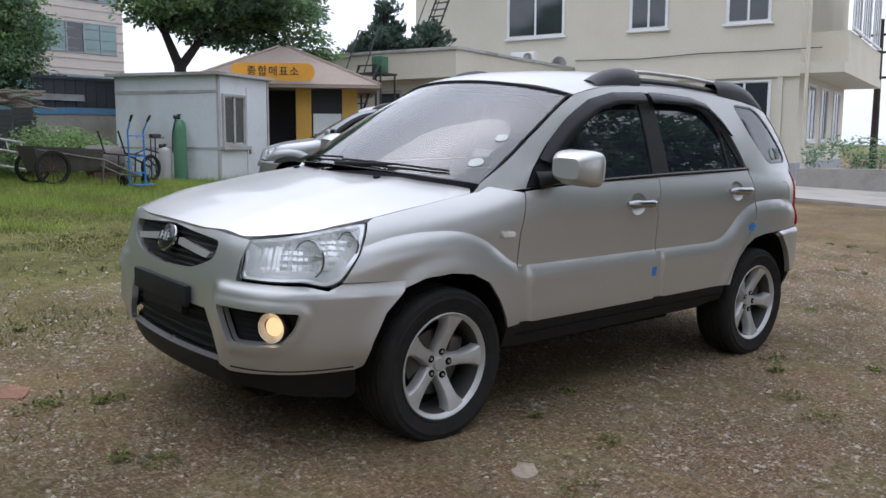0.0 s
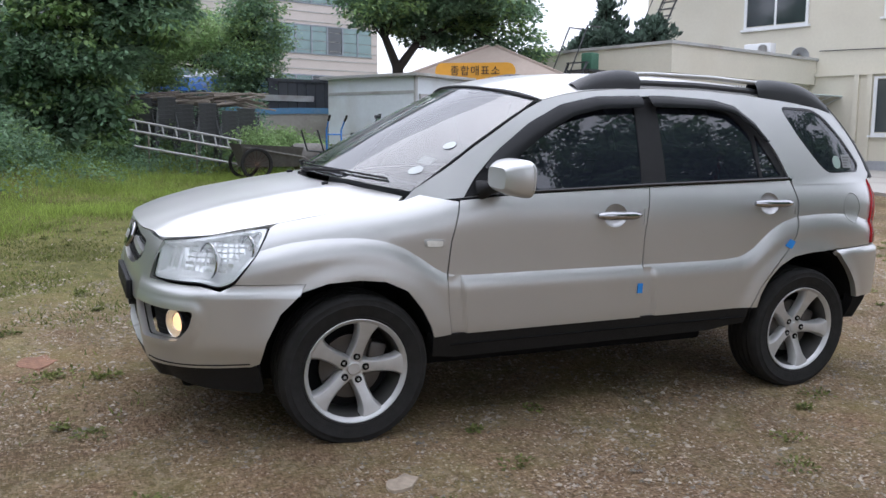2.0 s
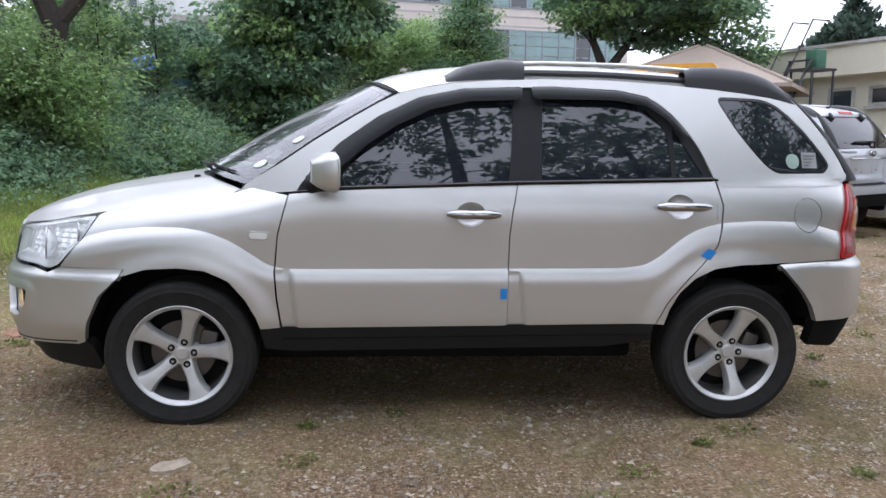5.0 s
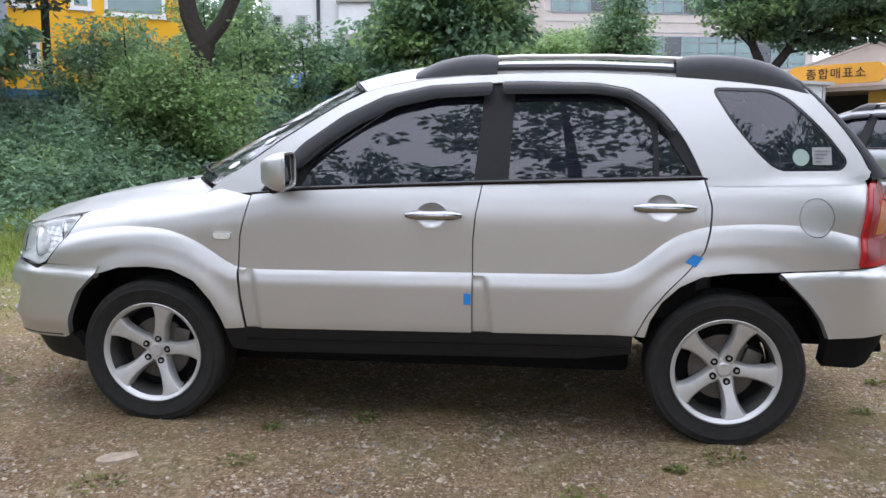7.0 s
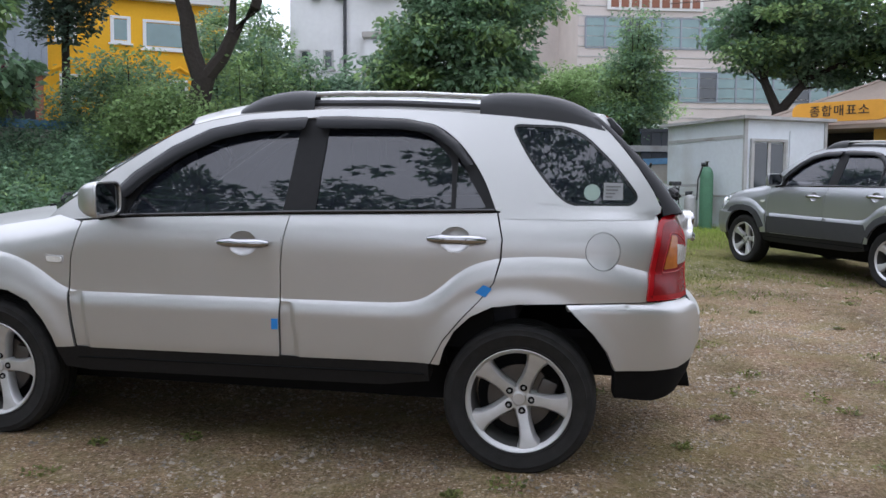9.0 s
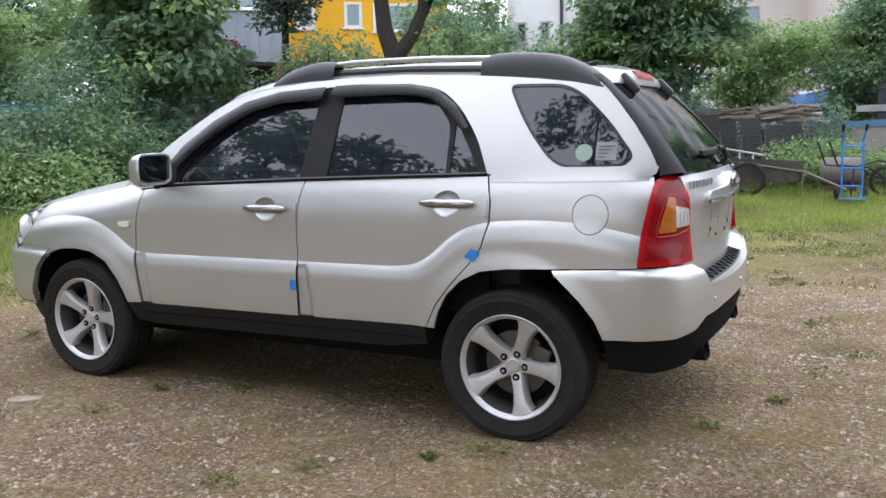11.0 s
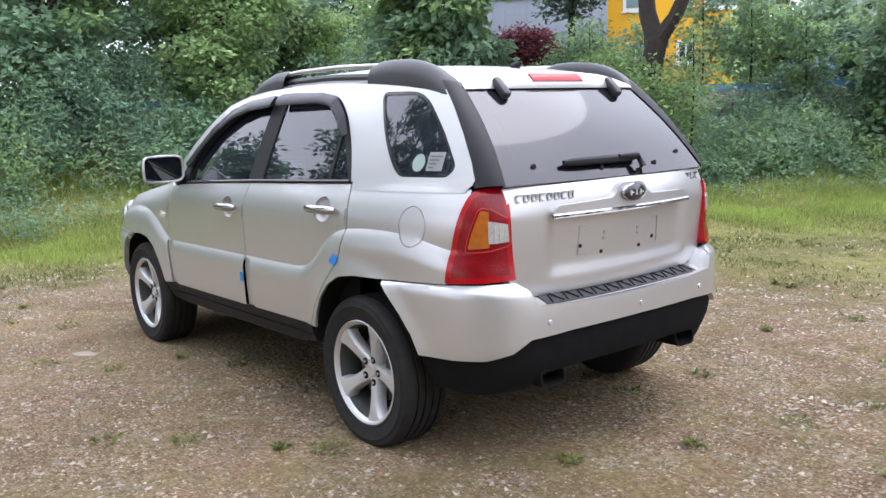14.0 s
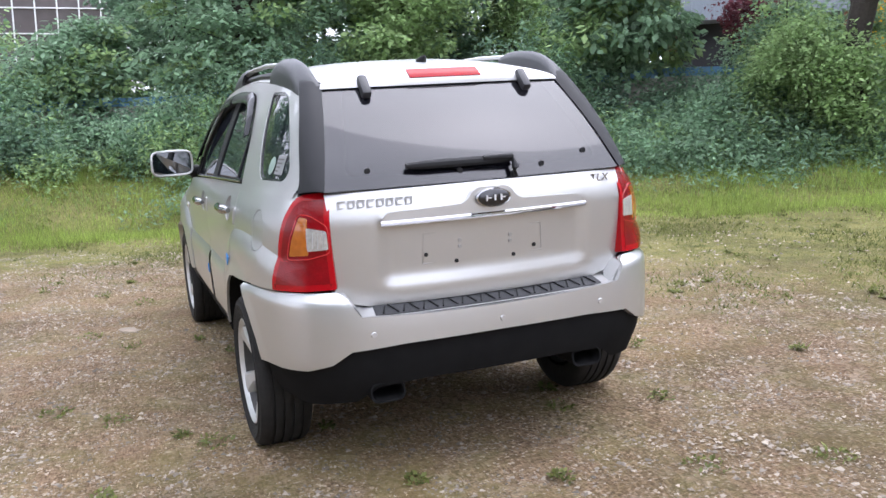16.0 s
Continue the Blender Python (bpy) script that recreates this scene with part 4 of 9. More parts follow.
def blob(n, centre, radii, rs, hollow=0.55, lumps=6):
    """Points for leaf clusters in an uneven crown."""
    u = rs.normal(0, 1, (n, 3))
    u /= np.linalg.norm(u, axis=1, keepdims=True)
    k = rs.normal(0, 1, (lumps, 3))
    k /= np.linalg.norm(k, axis=1, keepdims=True)
    bump = 0.72 + 0.42 * np.max(np.maximum(u @ k.T, 0) ** 5, axis=1)
    r = rs.uniform(hollow, 1, n) ** 0.7 * bump
    return np.asarray(centre) + u * r[:, None] * np.asarray(radii)


def tree(x, y, label, crowns, trunk, leaf, seed, clusters=150, per=46, spread=0.42, size=0.17, limbs=(), name="tree", droop=0.3, flat=0.7, category="tree", second=0.35, inner=True, twigs=9):
    """crowns: (dx, dy, z, rx, ry, rz); trunk: points (dx, dy, z, r); limbs: lists of such points."""
    rs = np.random.RandomState(seed)
    if name == "tree":
        clusters, per, spread, flat = int(clusters * 0.5), int(per * 1.9), spread * 1.4, flat * 0.62
    ob = thing(name, at_ground(x, y), label, category)
    bm = tube([p[:3] for p in trunk], [p[3] for p in trunk], 9)
    for limb in limbs:
        tube([p[:3] for p in limb], [p[3] for p in limb], 7, bm)
    total = sum(c[3] * c[4] * c[5] for c in crowns)
    qs, light = [], []
    tips = [Vector(a[:3]).lerp(Vector(b[:3]), f) for a, b in zip(trunk, trunk[1:]) for f in (0.3, 0.5, 0.7, 0.85, 1.0) if a[2] + (b[2] - a[2]) * f > 1.2] + [Vector(trunk[-1][:3])] + [Vector(p[:3]) for limb in limbs for p in limb[1:]]
    for dx, dy, z, rx, ry, rz in crowns:
        k = max(12, int(clusters * rx * ry * rz / total))
        c = blob(k, (dx, dy, z), (rx, ry, rz), rs)
        core = blob(max(8, k // 4), (dx, dy, z), (rx * 0.72, ry * 0.72, rz * 0.72), rs, 0.1)
        if category == "tree" and name == "tree" and inner:
            qs.append(leaves(core, 25, spread * 1.2, size * 1.25, rs, droop, flat))
        few = rs.uniform(0, 1, k) < second
        for group, keep in ((qs, ~few), (light, few)):
            if keep.any():
                group.append(leaves(c[keep], per, spread * rs.uniform(0.7, 1.3, keep.sum()), size, rs, droop, flat))
        for q in c[:: max(1, k // twigs)] if category == "tree" and twigs else ():
            start = min(tips, key=lambda v: (v - Vector(q)).length)
            mid = (Vector(q) + start) / 2 + Vector((0, 0, -0.1))
            tube([start - Vector((0, 0, 0.1)), mid, q], [0.035, 0.022, 0.007], 5, bm)
    part("trunk", bm, M["bark"], ob, "dark bark trunk and branches")
    part("crown", quads("crown", np.concatenate(qs), M[leaf]), M[leaf], ob)
    young = {"leaf_dark": "leaf_mid", "leaf_mid": "leaf_light"}.get(leaf, leaf)
    if light:
        part("young_foliage", quads("young_foliage", np.concatenate(light), M[young]), M[young], ob, "lighter young leaves")
    return ob


tree(7.35, 17.7, "broad-leaved tree behind the shed and kiosk", [(1.2, 0, 5.0, 2.9, 2.5, 1.9), (-0.8, 0, 4.2, 1.2, 1.1, 0.9), (3.1, -0.3, 3.6, 1.4, 1.2, 1.1), (1.3, 0.2, 3.8, 1.9, 1.5, 0.7), (0.6, 0.2, 6.6, 2.0, 1.8, 1.2)], [(0.1, 0, -0.3, 0.19), (0.0, 0, 1.6, 0.16), (0, 0, 2.5, 0.15)], "leaf_mid", 1, 760, 80, size=0.15,
     limbs=[[(0, 0, 2.4, 0.13), (-0.35, 0, 3.2, 0.1), (-0.6, 0.1, 4.6, 0.06)], [(0, 0, 2.4, 0.13), (0.55, 0, 3.1, 0.1), (1.4, 0, 4.6, 0.07), (1.6, 0, 6.0, 0.04)], [(0.6, 0, 3.2, 0.07), (1.9, -0.2, 3.8, 0.04)]])
tree(-0.3, 14.6, "dense dark green tree over the bank", [(0.2, 0, 3.6, 2.0, 2.0, 2.3), (0.3, 0.4, 5.6, 1.8, 1.8, 1.6), (-0.8, -0.2, 2.0, 1.5, 1.3, 1.3), (0.8, -0.3, 2.9, 1.2, 1.1, 0.8), (-0.35, -0.3, 1.0, 1.15, 1.1, 1.0), (-1.1, -0.2, 0.8, 1.1, 1.0, 0.8)], [(0, 0, -0.3, 0.16), (0, 0, 2.6, 0.13), (0.1, 0, 4.4, 0.08)], "leaf_mid", 2, 620, 95, size=0.155, second=0.3, droop=0.6)
tree(3.95, 20.3, "young light green tree by the wall", [(0, 0, 2.9, 1.15, 1.1, 1.9), (0.1, 0, 4.5, 0.7, 0.7, 1.1), (-0.4, 0, 2.2, 1.2, 1.0, 0.8)], [(0, 0, -0.3, 0.08), (0, 0, 3.0, 0.05)], "leaf_mid", 3, 260, 80, size=0.11)
tree(3.4, 25.4, "light green tree beyond the wall", [(0, 0, 3.6, 1.5, 1.3, 1.0), (-1.4, 0, 3.2, 1.1, 1.0, 0.9), (1.3, 0, 3.3, 1.1, 1.0, 0.9)], [(0, 0, -0.3, 0.1), (0, 0, 2.6, 0.06)], "leaf_light", 33, 190, 80, size=0.12)
tree(-4.4, 10.0, "big dark-trunked tree with a forked trunk", [(0.3, 0.2, 5.7, 2.4, 2.2, 1.1), (1.5, 0.1, 4.4, 1.1, 1.0, 0.8), (-1.4, 0.6, 5.6, 1.3, 1.3, 0.8)], [(0.05, 0, -0.4, 0.25), (0.2, 0.05, 0.8, 0.22), (0.22, 0, 1.5, 0.20), (0.36, 0, 2.1, 0.2)], "leaf_dark", 4, 150, 50, size=0.16,
     limbs=[[(0.34, 0, 2.0, 0.18), (0.12, 0, 2.6, 0.16), (0.02, 0.05, 3.2, 0.14), (-0.3, 0.1, 4.2, 0.11), (-0.6, 0.1, 5.4, 0.06)], [(0.36, 0, 2.05, 0.15), (0.72, 0, 2.45, 0.13), (0.9, 0.05, 2.85, 0.12), (1.35, 0, 3.3, 0.1), (1.6, 0, 4.3, 0.07)], [(0.9, 0, 2.85, 0.08), (0.85, 0.2, 3.5, 0.06), (1.05, 0.2, 4.2, 0.04)]])
tree(-8.5, 12.6, "dark pine behind the bushes", [(0, 0, 4.6, 0.7, 0.7, 1.2), (0.5, 0, 5.9, 0.9, 0.8, 0.8), (-0.4, 0, 6.6, 0.8, 0.8, 0.8)], [(0, 0, -0.3, 0.12), (0, 0, 5, 0.07)], "leaf_blue", 5, 130, 60, size=0.16, name="pine", category="tree")
tree(-8.2, 8.2, "leafy tree with drooping light leaves", [(0, 0, 4.2, 1.7, 1.6, 1.5), (0.5, -0.4, 2.8, 1.3, 1.1, 0.9), (-0.7, 0, 2.6, 1.1, 1.0, 0.8), (0.3, -0.3, 1.6, 1.5, 1.3, 0.9)], [(0, 0, -0.3, 0.12), (0, 0, 3.4, 0.08)], "leaf_mid", 6, 260, 80, size=0.19, droop=0.7)
for k, (x, y, h, r, lf, lab) in enumerate(((-10.6, 4.6, 3.6, 1.7, "leaf_light", "yellowish green bushy tree on the bank"), (-11.6, 1.4, 3.8, 2.0, "leaf_mid", "mid-green shady tree on the bank"), (-11.9, -1.7, 1.5, 1.3, "leaf_mid", "mid-green bushy tree on the bank"), (-12.6, -4.9, 2.2, 2.0, "leaf_light", "light green shrubby tree on the bank"),
                                                 (-13.5, 5.5, 4.6, 2.0, "leaf_mid", "tree across the road"), (-14.5, 2.4, 4.6, 2.0, "leaf_light", "tall light green tree across the road"), (-12.9, -8.0, 2.2, 2.0, "leaf_mid", "bushy tree at the end of the bank"), (-5.6, 16.4, 2.7, 1.15, "leaf_light", "light green young tree by the wall"), (-2.9, 16.4, 1.4, 0.8, "leaf_dark", "dark young tree by the wall"), (-15.5, 9.5, 3.4, 1.6, "leaf_light", "light green tree across the road"))):
    tree(x, y, lab, [(0, 0, h, r, r, r * 0.95), (r * 0.4, -r * 0.3, h * 0.55, r * 0.8, r * 0.8, r * 0.6), (-r * 0.4, r * 0.2, h + r * 0.6, r * 0.7, r * 0.7, r * 0.6)], [(0, 0, -0.4, 0.12), (0, 0, h * 0.8, 0.07)], lf, 20 + k, 240, 66, size=0.155 if lf != "leaf_light" else 0.135, droop=0.4)
for k, (x, y, h) in enumerate(((14.9, 18.9, 4.9), (16.0, 17.9, 4.4))):
    tree(x, y, "dark bluish juniper behind the annex", [(0, 0, h * 0.5, 1.0, 1.0, h * 0.45), (0.1, 0, h * 0.8, 0.5, 0.5, 1.2), (0.7, 0, h * 0.62, 0.5, 0.5, 1.3), (-0.7, 0.2, h * 0.6, 0.5, 0.5, 1.3), (0.3, 0.4, h * 0.72, 0.4, 0.4, 1.1)], [(0, 0, -0.3, 0.12), (0, 0, h * 0.8, 0.05)], "leaf_blue", 50 + k, 260, 60, size=0.2, spread=0.26, droop=-1.3, name="juniper", category="tree")
tree(-9.6, 25.0, "tall light green tree beside the apartment block", [(0, 0, 4.6, 2.0, 1.8, 2.0), (0.8, 0, 2.6, 1.6, 1.5, 1.3)], [(0, 0, -0.4, 0.12), (0, 0, 4.0, 0.07)], "leaf_mid", 63, 240, 80, size=0.15)
tree(-15.0, 17.6, "small maroon-leaved maple before the grey house", [(0, 0, 3.6, 1.2, 1.0, 0.8)], [(0, 0, -0.3, 0.07), (0, 0, 2.8, 0.04)], "leaf_red", 60, 90, 60, size=0.14, name="maple", category="tree")
tree(1.1, 19.6, "light green tree behind the stacked chairs", [(0, 0, 2.3, 1.1, 1.0, 1.1), (0.8, 0, 3.1, 0.9, 0.9, 0.8), (-0.5, 0.2, 3.4, 0.8, 0.8, 0.7)], [(0, 0, -0.3, 0.08), (0, 0, 2.4, 0.05)], "leaf_light", 81, 210, 85, size=0.11)
tree(-6.2, 10.5, "mid-green bush before the wall", [(0, 0, 1.2, 1.3, 1.0, 0.9), (0.8, -0.3, 0.8, 0.9, 0.8, 0.7)], [(0, 0, -0.3, 0.04), (0, 0, 1.2, 0.02)], "leaf_mid", 83, 150, 80, size=0.1, name="bush", category="bush")
for x, y, sd in ((3.0, 14.2, 71), (3.7, 14.7, 72), (2.5, 13.5, 73)):
    tree(x, y, "low light green shrub before the concrete wall", [(0, 0, 0.45, 0.7, 0.5, 0.45), (0.4, -0.2, 0.3, 0.5, 0.4, 0.3)], [(0, 0, -0.2, 0.02), (0, 0, 0.5, 0.012)], "leaf_light", sd, 60, 60, spread=0.3, size=0.08, name="bush", category="bush")
tree(-4.3, 9.2, "light green leafy bush round the big trunk", [(-0.4, 0, 1.0, 1.0, 0.8, 0.8), (0.1, -0.1, 1.5, 0.75, 0.6, 0.7), (0.6, 0.2, 0.9, 0.9, 0.7, 0.8)], [(0, 0, -0.3, 0.04), (0, 0, 1.6, 0.02)], "leaf_light", 82, 190, 80, size=0.09, name="bush", category="bush")
for k, (x, y, h) in enumerate(((-3.5, 10.3, 2.7), (-5.3, 9.6, 2.4))):
    tree(x, y, "slender sapling with light feathery leaves", [(0, 0, h * 0.85, 0.35, 0.3, 0.5), (0.2, 0, h * 0.6, 0.6, 0.5, 0.5), (-0.2, 0.1, h * 0.4, 0.6, 0.5, 0.5)], [(0, 0, -0.3, 0.025), (0.04, 0, h * 0.5, 0.018), (0.0, 0, h * 0.95, 0.007)], "leaf_light", 160 + k, 45, 26, spread=0.32, size=0.1, name="sapling", droop=0.5, twigs=0)
for k, (x, y, h, r) in enumerate(((-17.4, 0.6, 4.2, 2.2), (-17.0, 4.2, 4.8, 2.4), (-15.8, 7.8, 4.4, 2.0), (-18.6, 12.2, 4.6, 2.4), (-20.6, 9.0, 5.2, 2.5), (-21.0, 15.0, 4.0, 2.2), (-23.0, 6.0, 5.6, 2.8), (-22.5, 1.5, 5.2, 2.7))):
    tree(x, y, "shady tree in the row beyond the road", [(0, 0, h, r, r, r), (0, 0, h * 0.5, r * 0.9, r * 0.9, r * 0.6), (0.4, 0.3, h + r * 0.7, r * 0.8, r * 0.8, r * 0.7)], [(0, 0, -0.4, 0.14), (0, 0, h * 0.8, 0.07)], "leaf_dark", 85 + k, 260, 46, size=0.19, droop=0.5)
tree(-11.9, 10.4, "light green tree across the road", [(0, 0, 3.6, 1.8, 1.7, 1.6), (0.4, -0.5, 2.0, 1.6, 1.5, 1.0)], [(0, 0, -0.4, 0.1), (0, 0, 3.0, 0.06)], "leaf_light", 91, 230, 80, size=0.12)
for k, (x, y, h) in enumerate(((-5.3, 13.2, 3.3), (-4.4, 13.6, 3.0), (-3.4, 14.0, 2.3), (-6.2, 12.4, 2.6))):
    tree(x, y, "thin sapling with sparse feathery leaves on the bank", [(0, 0, h * 0.9, 0.45, 0.4, 0.6), (0.25, 0, h * 0.65, 0.5, 0.4, 0.5), (-0.2, 0.1, h * 0.45, 0.5, 0.4, 0.5)], [(0, 0, -0.3, 0.03), (0.05, 0, h * 0.5, 0.02), (0.0, 0, h * 0.95, 0.008)], "leaf_mid", 140 + k, 70, 34, spread=0.32, size=0.11, name="sapling", droop=0.5, twigs=0)
# trees on the near side of the lot, which the windows mirror
# the last four, at x > 8, are unseen and added to darken the rear flank
for k, (x, y, h, r) in enumerate(((-15.5, -8.4, 5.0, 2.4), (-19.5, -8.0, 4.6, 2.4), (-11.5, -10.0, 6.4, 2.6), (8.6, -10.2, 5.4, 3.0), (12.6, -10.6, 6.6, 3.2), (17.2, -9.4, 6.4, 3.2), (22.0, -8.0, 6.0, 3.0))):
    tree(x, y, "unseen broad-leaved tree on the near side, mirrored by the car", [(0, 0, h, r, r, r), (0.6, 0.3, h * 0.55, r, r * 0.9, r * 0.6), (-0.4, 0.3, h + r * 0.7, r * 0.7, r * 0.7, r * 0.6)], [(0, 0, -0.4, 0.16), (0, 0, h * 0.8, 0.08)], "leaf_dark", 95 + k, 240, 30, size=0.24, droop=0.5)
for k, (x, y, h, r) in enumerate(((-8.2, -12.5, 11.0, 3.2), (-5.2, -11.0, 8.5, 2.8), (-11.5, -13.5, 12.5, 3.2), (-3.0, -14, 10.5, 3.0), (2.6, -12, 14.0, 3.4), (7.6, -13.5, 12.0, 3.2), (13.5, -12, 13.0, 3.2), (20, -9, 10.0, 2.6), (10.2, -10.5, 9.0, 3.0), (16.5, -10.5, 11.0, 3.2), (23, -12, 12.0, 3.2))):
    tree(x, y, "tall spreading pine on the near side of the lot", [(dx * r, dy, h + dz, r * w, r * w * 0.8, 0.32) for dx, dy, dz, w in ((0, 0, 0, 0.9), (0.5, 0.3, -1.3, 0.75), (-0.6, 0, -2.2, 0.8), (0.3, -0.5, -3.4, 0.8), (-0.2, 0.4, 1.1, 0.6), (0.7, 0, -4.4, 0.6), (-0.7, 0, -5.6, 0.8), (0.4, 0, -7.0, 0.9), (-0.3, 0.2, -0.7, 0.7), (0.0, 0, -8.2, 0.9))], [(0, 0, -0.3, 0.24), (0.2, 0, h * 0.5, 0.19), (0, 0, h + 1, 0.06)], "leaf_dark", 70 + k, 170, 32, size=0.28, spread=0.42, name="pine", second=0.0, twigs=1)

# unseen trees added to block the low sky from the car's rear flank
for k, (x, y, h, r) in enumerate(((9.0, -8.6, 2.3, 2.0), (12.5, -8.0, 2.5, 2.1), (16.0, -7.0, 1.7, 2.0), (19.5, -5.6, 2.0, 2.1), (23.0, -4.0, 1.8, 2.1))):
    tree(x, y, "unseen bushy tree added on the near side to darken the car's flank", [(0, 0, h, r, r, r * 0.9), (r * 0.8, 0.3, h * 0.7, r * 0.8, r * 0.7, r * 0.6)], [(0, 0, -0.4, 0.12), (0, 0, h, 0.07)], "leaf_dark", 120 + k, 200, 30, size=0.24, droop=0.5)
for x, y, w, h, lab in ((57, 88, 9, 10.5, "hazy grey-blue distant block"), (70, 96, 8, 12, "hazy pale distant block"), (44, 92, 10, 8.5, "hazy low distant building")):
    far_block = thing("distant_building", pose(x, y, 0, 0, 0, -25), lab, "building")
    part("wall", box((-w / 2, 0, -3, w / 2, 8, h)), M["haze_grey"], far_block, smooth=False)
    part("roof", box((-w / 2 - 0.2, -0.2, h, w / 2 + 0.2, 8.2, h + 0.5)), M["haze_grey"], far_block, smooth=False)
    for k in range(int(h / 3)):
        part("window", box((-w / 2 + 0.6, -0.04, 1.2 + k * 3, w / 2 - 0.6, 0, 2.4 + k * 3)), M["green_glass"], far_block, smooth=False)
line = thing("overhead_cable", pose(0, 0, 0), "thin black overhead cables across the sky", "cable")
for dz in (0.0, 0.45):
    part("cable", tube([(6 + 1.25 * k, 43.3 - 2.1 * k, 11.2 - 0.27 * k + dz - 0.012 * k * (12 - k)) for k in range(13)], 0.02, 5), M["steel_dark"], line)

# undergrowth along the bank
rs = np.random.RandomState(11)
def bank_points(n, d0, d1, t0=0.0, t1=1.0):
    seg = np.array(RAIL, float)
    ln = np.concatenate([[0], np.cumsum(np.hypot(*np.diff(seg, axis=0).T))])
    s = rs.uniform(t0, t1, n) * ln[-1]
    x, y = np.interp(s, ln, seg[:, 0]), np.interp(s, ln, seg[:, 1])
    x2, y2 = np.interp(s + 0.2, ln, seg[:, 0]), np.interp(s + 0.2, ln, seg[:, 1])
    dx, dy = x2 - x, y2 - y
    q = np.maximum(np.hypot(dx, dy), 1e-6)
    d = rs.uniform(d0, d1, n)
    return x + dy / q * d, y - dx / q * d, d


def undergrowth(name, n, d0, d1, h0, h1, leaf, per, size, label, t0=0.0, t1=0.86):
    x, y, d = bank_points(n, d0, d1, t0, t1)
    z = land(x, y)
    top = rs.uniform(h0, h1, n) * (1.15 - 0.5 * (d - d0) / (d1 - d0)) * (0.75 + 0.35 * np.sin(x * 1.3 + y * 0.9)) * (1 - 0.55 * np.exp(-((x + 3.4) / 3.4) ** 2))
    stack = []
    for f in (0.4, 0.68, 0.96) if name == "bushes" else (0.25, 0.6, 0.95):
        stack.append(np.stack([x, y, z + top * f], 1))
    c = np.concatenate(stack)
    v = leaves(c, per, rs.uniform(0.22, 0.48, len(c)), size, rs, 0.35, 0.85, 0.19)
    return tagged(new(name, quads(name, v, M[leaf])), label, "bushes", kind="stuff")


undergrowth("bushes", 560, 0.2, 2.4, 1.0, 2.1, "leaf_mid", 62, 0.10, "tangled mid-green bushes on the bank")
undergrowth("bushes", 330, 0.1, 2.0, 1.2, 2.3, "leaf_dark", 62, 0.105, "dark shady bushes on the bank")
undergrowth("bushes", 260, 0.6, 3.0, 0.5, 1.3, "leaf_light", 56, 0.085, "light green shrubs before the bank")
undergrowth("weeds", 330, 2.2, 4.6, 0.15, 0.7, "leaf_mid", 26, 0.08, "leafy weeds at the foot of the bank", 0.3, 0.9)


undergrowth("bushes", 190, 1.9, 3.6, 0.8, 1.45, "leaf_mid", 55, 0.105, "bushes before the big tree", 0.47, 0.66)
undergrowth("bushes", 120, 1.5, 3.4, 0.6, 1.25, "leaf_light", 55, 0.1, "light green shrubs before the big tree", 0.42, 0.72)


# grass
def blades(x, y, h, width, lean, rs, sunk=0.02):
    n = len(x)
    z = land(x, y)
    a = rs.uniform(0, 2 * np.pi, n)
    p = np.stack([x, y, z - sunk], 1)
    side = np.stack([np.cos(a), np.sin(a), np.zeros(n)], 1) * (width * rs.uniform(0.6, 1.4, n))[:, None]
    b = rs.uniform(0, 2 * np.pi, n)
    tip = p + np.stack([np.cos(b) * lean * h, np.sin(b) * lean * h, h], 1)
    return np.stack([p - side, p + side, tip], 1)


def meadow_points(n, x0, x1, y0, y1, lo):
    x, y = rs.uniform(x0, x1, n), rs.uniform(y0, y1, n)
    k = (meadow(x, y) > rs.uniform(lo, 1.0, n)) & (rail_side(x, y) > 0.2)
    return x[k], y[k]


x, y = meadow_points(700000, -13, 9, -8, 18, 0.25)
hgt = rs.uniform(0.05, 0.19, len(x)) * (0.2 + 0.75 * np.clip((meadow(x, y) - 0.3) * 1.6, 0, 1)) * (0.8 + 0.35 * np.sin(x * 1.9) * np.sin(y * 2.3))
tagged(new("grass", quads("grass", blades(x, y, hgt, 0.0045, rs.uniform(0.15, 0.7, len(x)), rs), M["grass"])), "tall fresh green meadow grass", "grass", kind="stuff")
x, y = meadow_points(2600, -13, 9, -8, 18, 0.6)
tagged(new("tall_grass", quads("tall_grass", blades(x, y, rs.uniform(0.18, 0.36, len(x)), 0.0035, rs.uniform(0.1, 0.5, len(x)), rs), M["grass"])), "taller grass stalks in the meadow", "grass", kind="stuff")

x, y = rs.uniform(-12, 6, 90000), rs.uniform(-8, 17, 90000)
far_d = rail_side(x, y)
k = (far_d > 1.6) & (far_d < 5.2) & ((far_d > 3.0) | (x > -5) | (y > 8)) & (rs.uniform(0, 1, 90000) < 0.55 + 0.45 * np.sin(x * 1.1 + 0.7 * y))
tagged(new("bank_grass", quads("bank_grass", blades(x[k], y[k], rs.uniform(0.2, 0.75, k.sum()) * np.clip((6.0 - far_d[k]) / 3.6, 0.3, 1) * np.where((x[k] < -5) & (y[k] < 8), 0.5, 0.85), 0.0045, rs.uniform(0.15, 0.55, k.sum()), rs), M["bank"])), "tall rank grass at the foot of the bank", "grass", kind="stuff")

n = 380000
x, y = rs.uniform(-12, 10, n), rs.uniform(-6, 9, n)
thin = np.clip((y - np.interp(x, [-12, -7, -4, -2.6, 0, 4, 8], [-14, -10, -5.2, -2.4, 0.4, 2.8, 6.8])) / 4.0, 0, 1)
